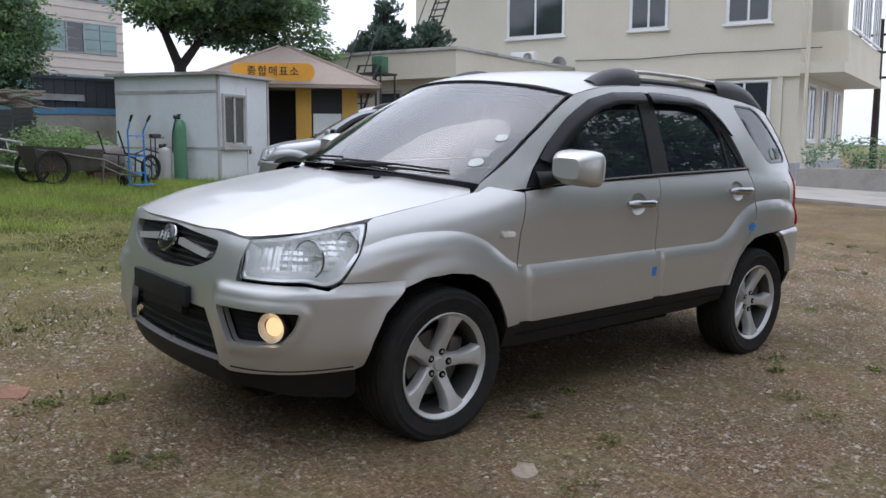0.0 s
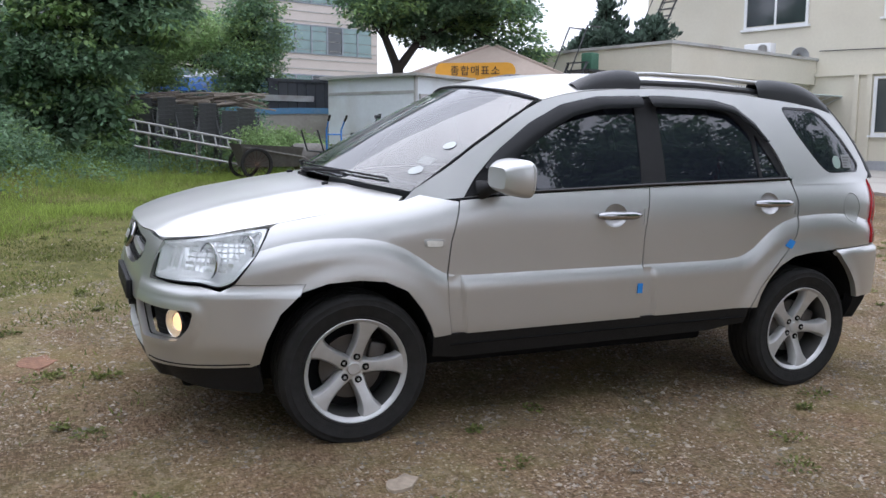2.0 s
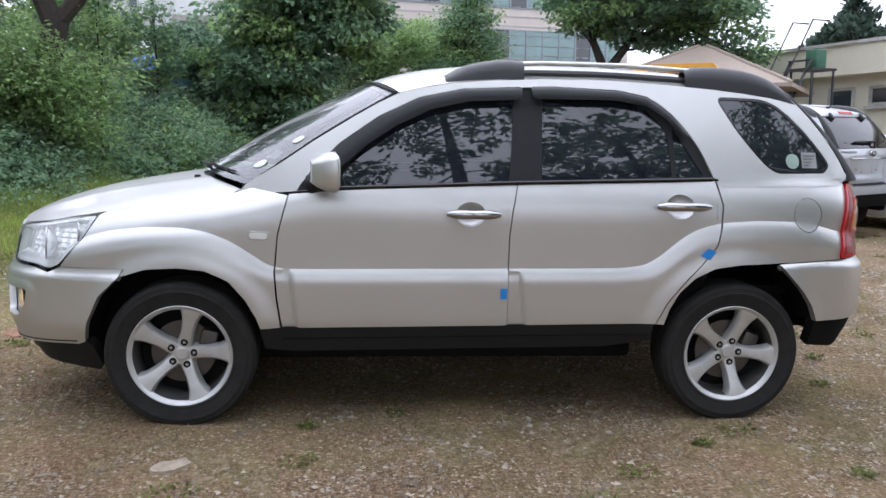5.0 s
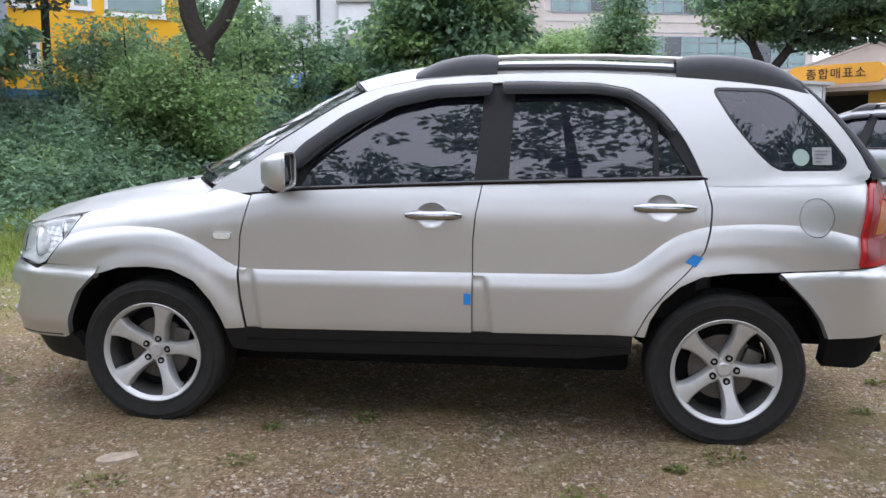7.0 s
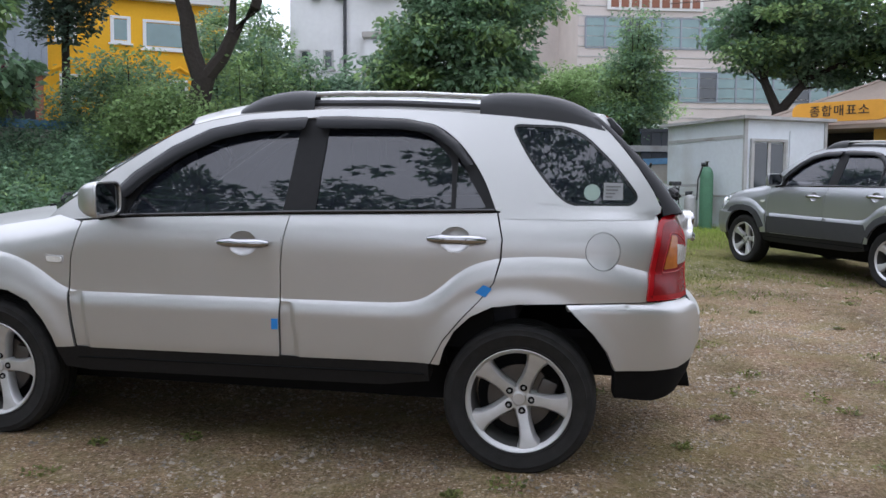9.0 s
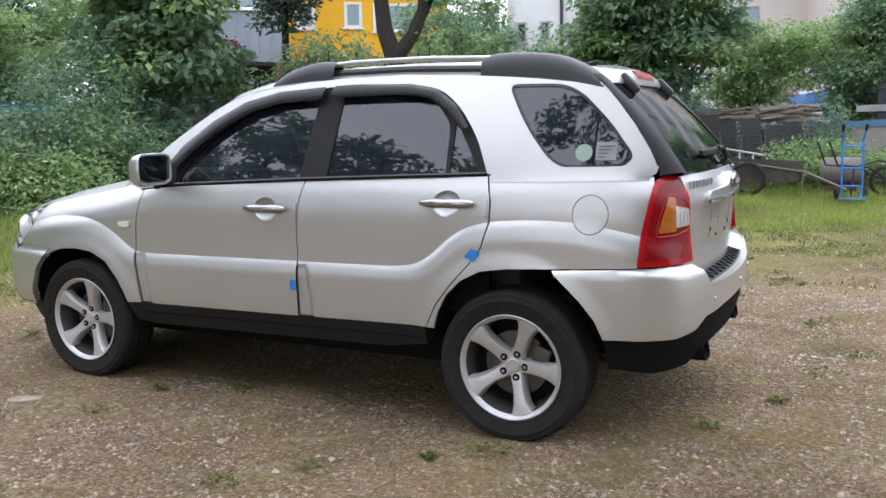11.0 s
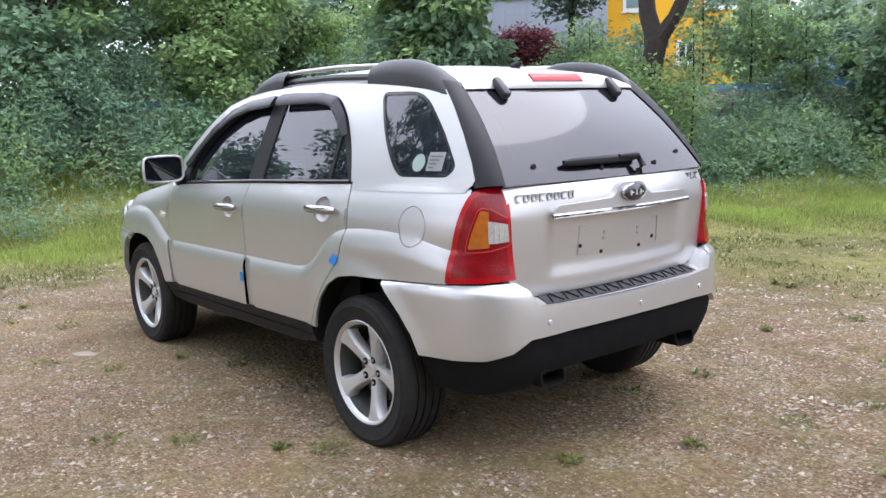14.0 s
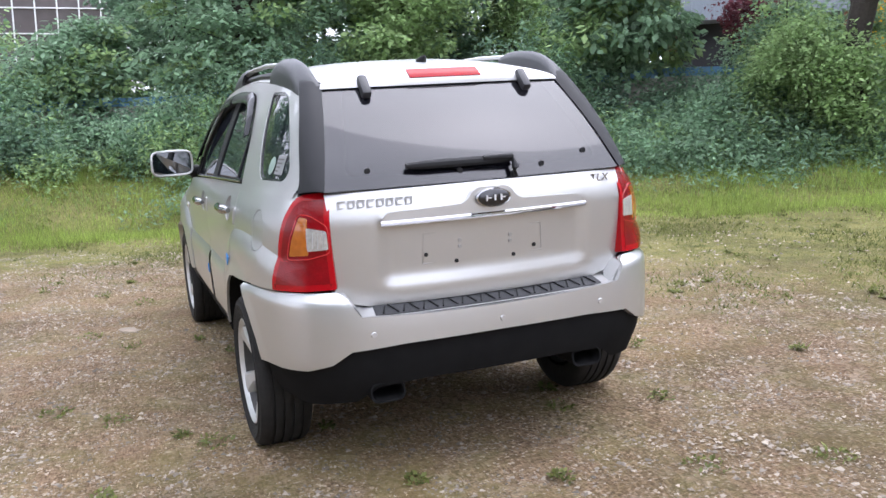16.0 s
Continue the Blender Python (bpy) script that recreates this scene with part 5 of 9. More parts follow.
clump = np.clip(np.sin(x * 2.1 + 1.3 * np.sin(y * 1.7)) * np.sin(y * 2.6 + 0.8 * np.sin(x * 1.1)) * 1.6 + 0.35 * thin, 0.06, 1)
k = rs.uniform(0, 1, n) < thin * clump
tagged(new("short_grass", quads("short_grass", blades(x[k], y[k], rs.uniform(0.012, 0.05, k.sum()), 0.006, rs.uniform(0.3, 1.2, k.sum()), rs, 0.004), M["weed"])), "thin short olive grass on the edge of the gravel", "grass", kind="stuff")

# low weeds on the gravel: tufts of small leaves
n = 420
tx, ty = rs.uniform(-5, 9, n), rs.uniform(-4.5, 6.5, n)
far = np.clip((ty + 1.5) / 6, 0.12, 1) * np.clip(1.2 - np.abs(tx - 1) * 0.02, 0, 1)
keep = rs.uniform(0, 1, n) < far
tx, ty = tx[keep], ty[keep]
for sx, sy in ((0.58, -0.92), (0.57, -1.33), (2.0, -1.48), (2.39, -1.2), (2.59, -1.07), (1.0, -0.75), (3.1, 1.0), (0.1, -1.6), (-0.9, -1.2), (-1.4, -1.5), (2.95, -1.55), (4.0, 1.2), (4.4, 0.4), (-1.9, -2.0), (-1.25, 0.5), (-1.32, 0.46), (-1.18, 0.53), (-1.02, 0.42), (-0.94, 0.45), (-1.55, 1.4), (-1.48, 1.45), (-1.2, -0.3), (-3.0, -1.2), (-3.1, -1.4), (-2.6, -0.6), (-2.2, -1.9), (-3.3, -0.4), (-3.2, -0.55)):
    tx, ty = np.append(tx, sx), np.append(ty, sy)
c = np.stack([tx, ty, land(tx, ty) + 0.012], 1)
tagged(new("weeds", quads("weeds", leaves(c, 60, rs.uniform(0.03, 0.11, len(c)), 0.026, rs, -0.15, 0.22), M["weed"])), "small flat weeds on the trodden gravel", "weeds", kind="stuff")
x, y = rs.uniform(-5, 9, 70000), rs.uniform(-4.5, 5, 70000)
k = rs.uniform(0, 1, 70000) < 0.25 + 0.3 * np.clip(np.sin(x * 1.3 + 2 * np.sin(y)) * np.sin(y * 1.7 + x), -0.6, 1)
tagged(new("straw", quads("straw", blades(x[k], y[k], rs.uniform(0.003, 0.010, k.sum()), 0.0022, rs.uniform(1.5, 5, k.sum()), rs, -0.003), M["straw"])), "bits of dry straw on the gravel", "straw", kind="stuff")


# crushed stone
def stones(n, x0, x1, y0, y1, small, large, patch=None):
    x, y = rs.uniform(x0, x1, n), rs.uniform(y0, y1, n)
    k = rs.uniform(0, 1, n) > meadow(x, y) * 1.1
    if patch:
        k &= np.sin(x * 1.9 + 1.2 * np.sin(y * 1.3)) * np.sin(y * 2.1 + np.sin(x * 1.7)) > rs.uniform(-1, 1, n) + patch - 0.5
    x, y = x[k], y[k]
    n = len(x)
    s = small * (large / small) ** (rs.uniform(0, 1, n) ** 3.0)
    peak = np.array([(1, 0, 0), (-0.5, 0.87, 0), (-0.5, -0.87, 0), (0, 0, 1)], float)
    tri = np.array([(0, 1, 3), (1, 2, 3), (2, 0, 3)])
    v = peak[None] * (1 + rs.uniform(-0.35, 0.35, (n, 4, 3)))
    v[:, :, :2] += rs.uniform(-0.25, 0.25, (n, 4, 2))
    v[:, :3, 2] -= 0.55
    v[:, 3, 2] += 0.15
    v *= s[:, None, None] * np.stack([rs.uniform(0.7, 1.3, n), rs.uniform(0.7, 1.3, n), rs.uniform(0.25, 0.5, n)], 1)[:, None, :]
    a = rs.uniform(0, 6.28, n)
    ca, sa = np.cos(a)[:, None], np.sin(a)[:, None]
    vx, vy = v[:, :, 0] * ca - v[:, :, 1] * sa, v[:, :, 0] * sa + v[:, :, 1] * ca
    v = np.stack([vx + x[:, None], vy + y[:, None], v[:, :, 2] + (land(x, y) + s * 0.02)[:, None]], -1)
    me = bpy.data.meshes.new("gravel")
    f = (tri[None] + 4 * np.arange(n)[:, None, None]).reshape(-1)
    me.vertices.add(4 * n)
    me.vertices.foreach_set("co", v.astype(np.float32).ravel())
    me.loops.add(9 * n)
    me.loops.foreach_set("vertex_index", f.astype(np.int32))
    me.polygons.add(3 * n)
    me.polygons.foreach_set("loop_start", np.arange(0, 9 * n, 3, dtype=np.int32))
    me.materials.append(M["stone"])
    me.update(calc_edges=True)
    return tagged(new("gravel", me), "loose crushed grey and white stones", "gravel", kind="stuff")


stones(180000, -4.5, 8.5, -4.2, 3.2, 0.003, 0.019)
stones(22000, 3.0, 9.0, -3.5, 4.0, 0.004, 0.016, 0.34)
stones(20000, -6, 10, 2.5, 8.5, 0.006, 0.026)

# ---- the car: x to the tail from the front axle, y to its right side, z up; its left side has y < 0 ----
from mathutils import geometry

PLAN = [(-0.885, 0.0), (-0.878, -0.28), (-0.845, -0.52), (-0.78, -0.68), (-0.67, -0.785), (-0.50, -0.85), (-0.25, -0.885), (0.3, -0.90), (1.3, -0.905), (2.4, -0.905), (2.85, -0.89), (3.10, -0.855), (3.27, -0.785), (3.375, -0.66), (3.43, -0.45), (3.455, 0.0)]


def st3(cols, axis=-1):
    return np.stack(np.broadcast_arrays(*cols), axis)


def catmull(pts, k=16):
    p = [Vector(q) for q in pts]
    p = [2 * p[0] - p[1]] + p + [2 * p[-1] - p[-2]]
    out = []
    for i in range(1, len(p) - 2):
        for j in range(k):
            t = j / k
            out.append(0.5 * (2 * p[i] + (p[i + 1] - p[i - 1]) * t + (2 * p[i - 1] - 5 * p[i] + 4 * p[i + 1] - p[i + 2]) * t * t + (3 * p[i] - p[i - 1] - 3 * p[i + 1] + p[i + 2]) * t ** 3))
    return out + [p[-2]]


# mirrored ends keep the plan square to the centre line
full = [(PLAN[2][0], -PLAN[2][1]), (PLAN[1][0], -PLAN[1][1])] + PLAN + [(PLAN[-2][0], -PLAN[-2][1]), (PLAN[-3][0], -PLAN[-3][1])]
pl = np.array([tuple(v) for v in catmull(full, 16)][32:-32])
PS = np.concatenate([[0], np.cumsum(np.hypot(*np.diff(pl, axis=0).T))])
tan = np.gradient(pl, PS, axis=0)
tan /= np.linalg.norm(tan, axis=1, keepdims=True)
END = PS[-1]
mid_i = int(np.argmin(pl[:, 1]))


def sx(x):
    """The way along the plan to the place on the side with that x."""
    lo, hi = 40, len(pl) - 40
    return float(np.interp(x, pl[lo:hi, 0], PS[lo:hi]))


def sf(y):
    """The same for the nose, by |y|."""
    return float(np.interp(abs(y), -pl[:mid_i, 1], PS[:mid_i]))


def sr(y):
    """The same for the tail."""
    return float(np.interp(-abs(y), pl[mid_i:, 1], PS[mid_i:]))


def table(pairs, soft=0.0):
    """A curve through pairs; soft: the width over which its corners are rounded."""
    a = np.array(pairs, float)
    if not soft:
        return lambda v: np.interp(v, a[:, 0], a[:, 1])
    g = np.arange(a[0, 0] - 4 * soft, a[-1, 0] + 4 * soft, soft / 6)
    first, last = (a[1, 1] - a[0, 1]) / (a[1, 0] - a[0, 0]), (a[-1, 1] - a[-2, 1]) / (a[-1, 0] - a[-2, 0])
    v = np.interp(g, a[:, 0], a[:, 1]) + first * np.minimum(g - a[0, 0], 0) + last * np.maximum(g - a[-1, 0], 0)
    k = np.exp(-0.5 * (np.arange(-18, 19) / 6.0) ** 2)
    v2 = np.convolve(np.pad(v, 18, mode="edge"), k / k.sum(), "valid")
    return lambda q: np.interp(q, g[20:-20], v2[20:-20])


def step01(v):
    v = np.clip(v, 0, 1)
    return v * v * (3 - 2 * v)


D_SIDE = table([(0.2, 0.145), (0.30, 0.10), (0.42, 0.055), (0.465, 0.036), (0.50, 0.033), (0.60, 0.030), (0.72, 0.026), (0.80, 0.0255), (0.90, 0.0235), (0.98, 0.022), (1.04, 0.026), (1.09, 0.040), (1.14, 0.064), (1.2, 0.095)], 0.02)
D_NOSE = table([(0.2, 0.13), (0.27, 0.075), (0.36, 0.03), (0.45, 0.008), (0.56, 0.0), (0.66, 0.0), (0.72, 0.004), (0.77, 0.014), (0.82, 0.024), (0.88, 0.038), (0.93, 0.064), (0.97, 0.11), (1.0, 0.16)], 0.018)
D_TAIL = table([(0.2, 0.14), (0.34, 0.07), (0.44, 0.02), (0.53, 0.0), (0.66, 0.001), (0.715, 0.004), (0.77, 0.011), (0.80, 0.042), (0.95, 0.05), (1.08, 0.05), (1.15, 0.085), (1.22, 0.14)], 0.012)
SHUT = table([(-0.8, 0.875), (-0.6, 0.93), (-0.41, 0.974), (-0.24, 1.003), (-0.1, 1.026), (0.12, 1.062), (0.21, 1.077), (0.5, 1.11)], 0.03)
CURL = table([(-0.9, 0.085), (-0.36, 0.088), (0.1, 0.098), (0.25, 0.09), (0.42, 0.05), (0.6, 0.0), (0.9, 0.0)], 0.06)
# upper edge of the proud lower side: over the front arch, along the doors, over the rear arch
PROUD = table([(-0.75, 0.76), (-0.6, 0.80), (-0.45, 0.852), (-0.3, 0.89), (-0.15, 0.907), (0.02, 0.907), (0.12, 0.892), (0.22, 0.855), (0.32, 0.792), (0.40, 0.735), (0.47, 0.722), (0.6, 0.722), (2.05, 0.734), (2.17, 0.748), (2.25, 0.795), (2.33, 0.872), (2.42, 0.927), (2.53, 0.956), (2.7, 0.968), (2.88, 0.966), (3.05, 0.942), (3.2, 0.905), (3.4, 0.86)], 0.03)


def skin(s, z, out=0.0):
    """The body below the belt line, by the way along the plan and the height. Takes arrays."""
    s, z = np.asarray(s, float), np.asarray(z, float)
    x, y = np.interp(s, PS, pl[:, 0]), np.interp(s, PS, pl[:, 1])
    tx, ty = np.interp(s, PS, tan[:, 0]), np.interp(s, PS, tan[:, 1])
    q = np.hypot(tx, ty)
    nx, ny = ty / q, -tx / q
    d_end = np.where(nx < 0, D_NOSE(z), D_TAIL(z))
    d = nx * nx * d_end + ny * ny * D_SIDE(z)
    d = d + ny * ny * CURL(x) * np.clip((z - SHUT(x) + 0.19) / 0.195, 0, 1.08) ** 2.6
    round_ = np.interp(x, [0.28, 0.44, 2.12, 2.28], [1, 0, 0, 1])
    q = PROUD(x) + 0.022 - z
    d = d - ny * ny * ((1 - round_) * 0.023 * (1 - (1 - np.clip(q / 0.075, 0, 1)) ** 2.2) + round_ * 0.030 * (1 - (1 - np.clip(q / 0.10, 0, 1)) ** 2))
    for xc, zc in ((0.0, 0.36), (2.63, 0.38)):
        r = np.hypot((x - xc), (z - zc) * 1.02)
        d = d - 0.012 * step01((0.50 - r) / 0.1) * (np.abs(ny) > 0.5) * step01((z - 0.3) / 0.15)
    d = d - out
    return st3([x - nx * d, y - ny * d, z], -1)


BELT = table([(0.2, 1.06), (0.5, 1.09), (0.69, 1.11), (1.55, 1.148), (2.52, 1.178), (3.2, 1.185), (3.5, 1.185)], 0.03)
WIDE = table([(0.0, 0.68), (0.2, 0.73), (0.35, 0.77), (0.5, 0.803), (0.7, 0.83), (1.0, 0.847), (1.5, 0.852), (2.3, 0.848), (2.7, 0.835), (2.95, 0.812), (3.15, 0.775), (3.3, 0.72), (3.42, 0.63)], 0.05)


def upper(x, z, out=0.0):
    """The side of the cabin above the belt line."""
    x, z = np.asarray(x, float), np.asarray(z, float)
    h = z - 1.13
    w = WIDE(x) - 0.36 * h - 0.13 * h * h + out
    return st3([x, -w, z + out * 0.35], -1)


ROOF = table([(0.80, 1.585), (0.88, 1.62), (1.0, 1.655), (1.15, 1.685), (1.3, 1.703), (1.6, 1.722), (2.0, 1.724), (2.4, 1.708), (2.7, 1.68), (2.95, 1.645), (3.05, 1.625)], 0.03)


def roof_z(x, y):
    return ROOF(x) - 0.085 * (np.abs(y) / 0.64) ** 3


def cant(x):
    """Where the roof meets the side: y and z."""
    z = roof_z(x, 0.64)
    for _ in range(8):
        y = -upper(x, z)[..., 1]
        z = roof_z(x, y)
    return y, z


HOODZ = table([(-0.9, 0.885), (-0.86, 0.915), (-0.80, 0.945), (-0.7, 0.985), (-0.5, 1.04), (-0.2, 1.095), (0.1, 1.14), (0.4, 1.18)], 0.03)


def hood_at(x, y, out=0.0):
    x, y = np.asarray(x, float), np.asarray(y, float)
    nose = np.interp(np.abs(y), -pl[:mid_i, 1], pl[:mid_i, 0]) + 0.885
    fade = step01((0.5 - (x + 0.885)) / 0.5)
    z = HOODZ(x - nose * fade * 0.9) - 0.078 * (np.abs(y) / 0.75) ** 2.4 + 0.006 * np.exp(-((np.abs(y) - 0.42) / 0.07) ** 2)
    return st3([x, y, z + out], -1)


def screen_at(q, u):
    """The windscreen: q from its foot to its top, u from -1 (left) to 1."""
    q, u = np.asarray(q, float), np.asarray(u, float)
    xe = np.interp(q, [0, 0.45, 0.72, 1], [0.30, 0.60, 0.785, 0.985])
    ze = np.interp(q, [0, 0.45, 0.72, 1], [1.115, 1.325, 1.44, 1.555])
    w = -upper(xe, ze)[..., 1] - 0.02
    k = 1 - np.abs(u) ** 2.2
    return st3([xe - (0.30 - 0.17 * q) * k, u * w, ze + (0.045 + 0.015 * q) * k], -1)


def rear_glass_at(q, u):
    q, u = np.asarray(q, float), np.asarray(u, float)
    w = 0.655 - 0.115 * q
    x = 3.325 - 0.38 * q + 0.03 * np.sin(np.pi * q)
    return st3([x + 0.045 * (1 - 0.35 * q) * (1 - u * u), u * w, 1.178 + 0.415 * q], -1)


def gate_at(y, z):
    """The tailgate below the glass, with its hollow for the plate."""
    y, z = np.asarray(y, float), np.asarray(z, float)
    x = np.interp(z, [0.70, 0.80, 0.95, 1.06, 1.12, 1.178], [3.375, 3.392, 3.405, 3.412, 3.40, 3.372]) - 0.075 * (np.abs(y) / 0.65) ** 2.2
    hollow = step01((0.47 - np.abs(y)) / 0.06) * step01((z - 0.775) / 0.07) * step01((1.06 - z) / 0.02)
    return st3([x - 0.02 * hollow, y, z], -1)


def inside(poly, p):
    poly = np.asarray(poly, float)
    c = np.zeros(len(p), bool)
    j = len(poly) - 1
    for i in range(len(poly)):
        (xi, yi), (xj, yj) = poly[i], poly[j]
        if yi != yj:
            c ^= ((yi > p[:, 1]) != (yj > p[:, 1])) & (p[:, 0] < (xj - xi) * (p[:, 1] - yi) / (yj - yi) + xi)
        j = i
    return c


def rounded(pts, r=0.02, n=4):
    """Cuts the corners of a closed outline with small curves; a point may bring its own radius."""
    out = []
    k = len(pts)
    for i in range(k):
        p = Vector(pts[i][:2])
        rr = pts[i][2] if len(pts[i]) > 2 else r
        a, b = Vector(pts[i - 1][:2]) - p, Vector(pts[(i + 1) % k][:2]) - p
        ra, rb = min(rr, a.length * 0.45), min(rr, b.length * 0.45)
        p0, p1 = p + a.normalized() * ra, p + b.normalized() * rb
        for j in range(n + 1):
            t = j / n
            out.append(tuple((1 - t) ** 2 * p0 + 2 * t * (1 - t) * p + t * t * p1))
    return out


def shrink(poly, g):
    p = np.asarray(poly, float)
    area = np.sum(p[:, 0] * np.roll(p[:, 1], -1) - np.roll(p[:, 0], -1) * p[:, 1])
    d = np.roll(p, -1, 0) - p
    d /= np.maximum(np.linalg.norm(d, axis=1, keepdims=True), 1e-9)
    nrm = np.stack([-d[:, 1], d[:, 0]], 1) * np.sign(area)
    m = nrm + np.roll(nrm, 1, 0)
    m /= np.maximum(np.linalg.norm(m, axis=1, keepdims=True), 0.3)
    return p + m * g


def densify(poly, step):
    out = []
    for i in range(len(poly)):
        a, b = np.asarray(poly[i], float), np.asarray(poly[(i + 1) % len(poly)], float)
        k = max(1, int(np.ceil(np.linalg.norm(b - a) / step)))
        out += [a + (b - a) * j / k for j in range(k)]
    keep = [out[0]]
    for q in out[1:]:
        if np.linalg.norm(q - keep[-1]) > step * 0.08:
            keep.append(q)
    if np.linalg.norm(keep[0] - keep[-1]) < step * 0.08:
        keep.pop()
    return np.array(keep)


def panel_mesh(name, outline, f, step, material, holes=(), depth=0.012, flip=False, gap=0.0, creases=()):
    """A pressed panel: the outline in the surface's own two measures, filled, laid on f and folded inward at its edges. creases: lines in those measures that stay sharp."""
    poly = densify(shrink(outline, gap) if gap else outline, step)
    hs = [densify(h, step) for h in holes]
    lo, hi = poly.min(0), poly.max(0)
    g = np.stack(np.meshgrid(np.arange(lo[0] + step / 2, hi[0], step), np.arange(lo[1] + step / 2, hi[1], step), indexing="ij"), -1).reshape(-1, 2)
    g = g[inside(poly, g)]
    for h in hs:
        g = g[~inside(h, g)]
    rim = np.concatenate([poly] + hs)
    if len(g):
        near = np.min(np.linalg.norm(g[:, None] - rim[None], axis=2), axis=1) if len(g) * len(rim) < 8e6 else np.full(len(g), 1.0)
        g = g[near > step * 0.45]
    runs = []
    for line_ in creases:
        q = np.concatenate([np.linspace(a, b, max(2, int(np.hypot(*(np.subtract(b, a))) / step) + 1))[:-1] for a, b in zip(line_, line_[1:])])
        ok = inside(poly, q)
        for h in hs:
            ok &= ~inside(h, q)
        ok &= np.min(np.linalg.norm(q[:, None] - rim[None], axis=2), axis=1) > step * 0.3
        for cut in np.split(np.arange(len(q)), np.nonzero(np.diff(ok.astype(int)))[0] + 1):
            if len(cut) > 1 and ok[cut[0]]:
                runs.append(q[cut])
    if runs and len(g):
        on = np.concatenate(runs)
        g = g[np.min(np.linalg.norm(g[:, None] - on[None], axis=2), axis=1) > step * 0.45]
    pts = np.concatenate([rim, *runs, g])
    edges, k = [], 0
    for loop in [poly] + hs:
        m = len(loop)
        edges += [(k + i, k + (i + 1) % m) for i in range(m)]
        k += m
    for run in runs:
        edges += [(k + i, k + i + 1) for i in range(len(run) - 1)]
        k += len(run)
    v2, _, tri, _, _, _ = geometry.delaunay_2d_cdt([Vector(p) for p in pts], edges, [], 1, 1e-6)
    v2 = np.array([tuple(v) for v in v2])
    tri = np.array([t for t in tri if len(t) == 3])
    c = v2[tri].mean(1)
    ok = inside(poly, c)
    for h in hs:
        ok &= ~inside(h, c)
    tri = tri[ok]
    v3 = f(v2[:, 0], v2[:, 1])
    e = step * 0.2
    du, dv = f(v2[:, 0] + e, v2[:, 1]) - f(v2[:, 0] - e, v2[:, 1]), f(v2[:, 0], v2[:, 1] + e) - f(v2[:, 0], v2[:, 1] - e)
    nrm = np.cross(du, dv)
    nrm /= np.maximum(np.linalg.norm(nrm, axis=1, keepdims=True), 1e-9)
    outw = v3 - np.array([1.3, 0, 0.75])
    if np.sum(nrm * outw) < 0:
        nrm, tri = -nrm, tri[:, ::-1]
    count = {}
    for t in tri:
        for a, b in ((t[0], t[1]), (t[1], t[2]), (t[2], t[0])):
            count[(a, b)] = count.get((a, b), 0) + 1
    border = [(a, b) for (a, b) in count if (b, a) not in count]
    verts, faces = [tuple(v) for v in v3], [tuple(int(i) for i in t) for t in tri]
    if depth:
        low = {}
        for a, b in border:
            for i in (a, b):
                if i not in low:
                    low[i] = len(verts)
                    verts.append(tuple(v3[i] - nrm[i] * depth))
        faces += [(int(b), int(a), low[a], low[b]) for a, b in border]
    if flip:
        verts = [(x, -y, z) for x, y, z in verts]
        faces = [t[::-1] for t in faces]
    me = mesh_of(name, verts, faces, material, smooth=True)
    if runs:
        me.set_sharp_from_angle(angle=radians(15))
    return me


car = thing("car", SLOPE.copy(), "silver compact off-road car with black trim, parked on gravel", "car")


def panel(name, outline, f, step, material, parent=None, sides=(1, -1), label="", **kw):
    """A panel on the left side and its mirror on the right."""
    made = []
    for side in sides:
        made.append(part(name, panel_mesh(name, outline, f, step, M[material], flip=side < 0, **kw), None, parent or car, label))
    return made if len(made) > 1 else made[0]


ARCH_F = [(-0.425, 0.40), (-0.40, 0.50), (-0.345, 0.62), (-0.26, 0.705), (-0.14, 0.742), (0.0, 0.75), (0.12, 0.738), (0.225, 0.69), (0.30, 0.60), (0.345, 0.52), (0.365, 0.465)]
ARCH_R = [(2.272, 0.487), (2.292, 0.56), (2.338, 0.645), (2.41, 0.715), (2.505, 0.762), (2.63, 0.78), (2.76, 0.783), (2.87, 0.74), (2.95, 0.66), (3.01, 0.58), (3.045, 0.49)]

# nose: bumper with openings for grille, intake and fog lamps
GRILLE = rounded([(0.0, 0.905), (sf(0.42), 0.875, 0.03), (sf(0.40), 0.80, 0.03), (sf(0.25), 0.742, 0.08), (0.0, 0.728)], 0.004)
INTAKE = rounded([(0.0, 0.60), (sf(0.37), 0.595), (sf(0.42), 0.50), (sf(0.46), 0.385), (0.0, 0.375)], 0.012)
FOG = rounded([(sf(0.475), 0.635), (sf(0.50) + 0.345, 0.632), (sf(0.50) + 0.325, 0.56), (sf(0.50) + 0.27, 0.498), (sf(0.50) + 0.045, 0.485)], 0.02)
def s_near(x, y, z):
    """The way along the plan at which the skin at height z comes nearest to (x, y)."""
    run = np.linspace(0.2, 2.6, 1200)
    at = skin(run, z)
    return float(run[np.argmin(np.hypot(at[:, 0] - x, at[:, 1] - y))])


LAMP = rounded([(sf(0.565), 0.742, 0.03), (sf(0.57), 0.81, 0.02), (s_near(-0.778, -0.545, 0.897), 0.897, 0.03), (s_near(-0.70, -0.63, 0.912), 0.912, 0.04), (s_near(-0.60, -0.70, 0.931), 0.931, 0.04), (s_near(-0.47, -0.752, 0.959), 0.959, 0.04), (sx(-0.382), 0.972, 0.02), (sx(-0.44), 0.86, 0.03), (sx(-0.53), 0.752, 0.015), (sx(-0.58), 0.728, 0.03), (sx(-0.66), 0.747, 0.03)], 0.02)
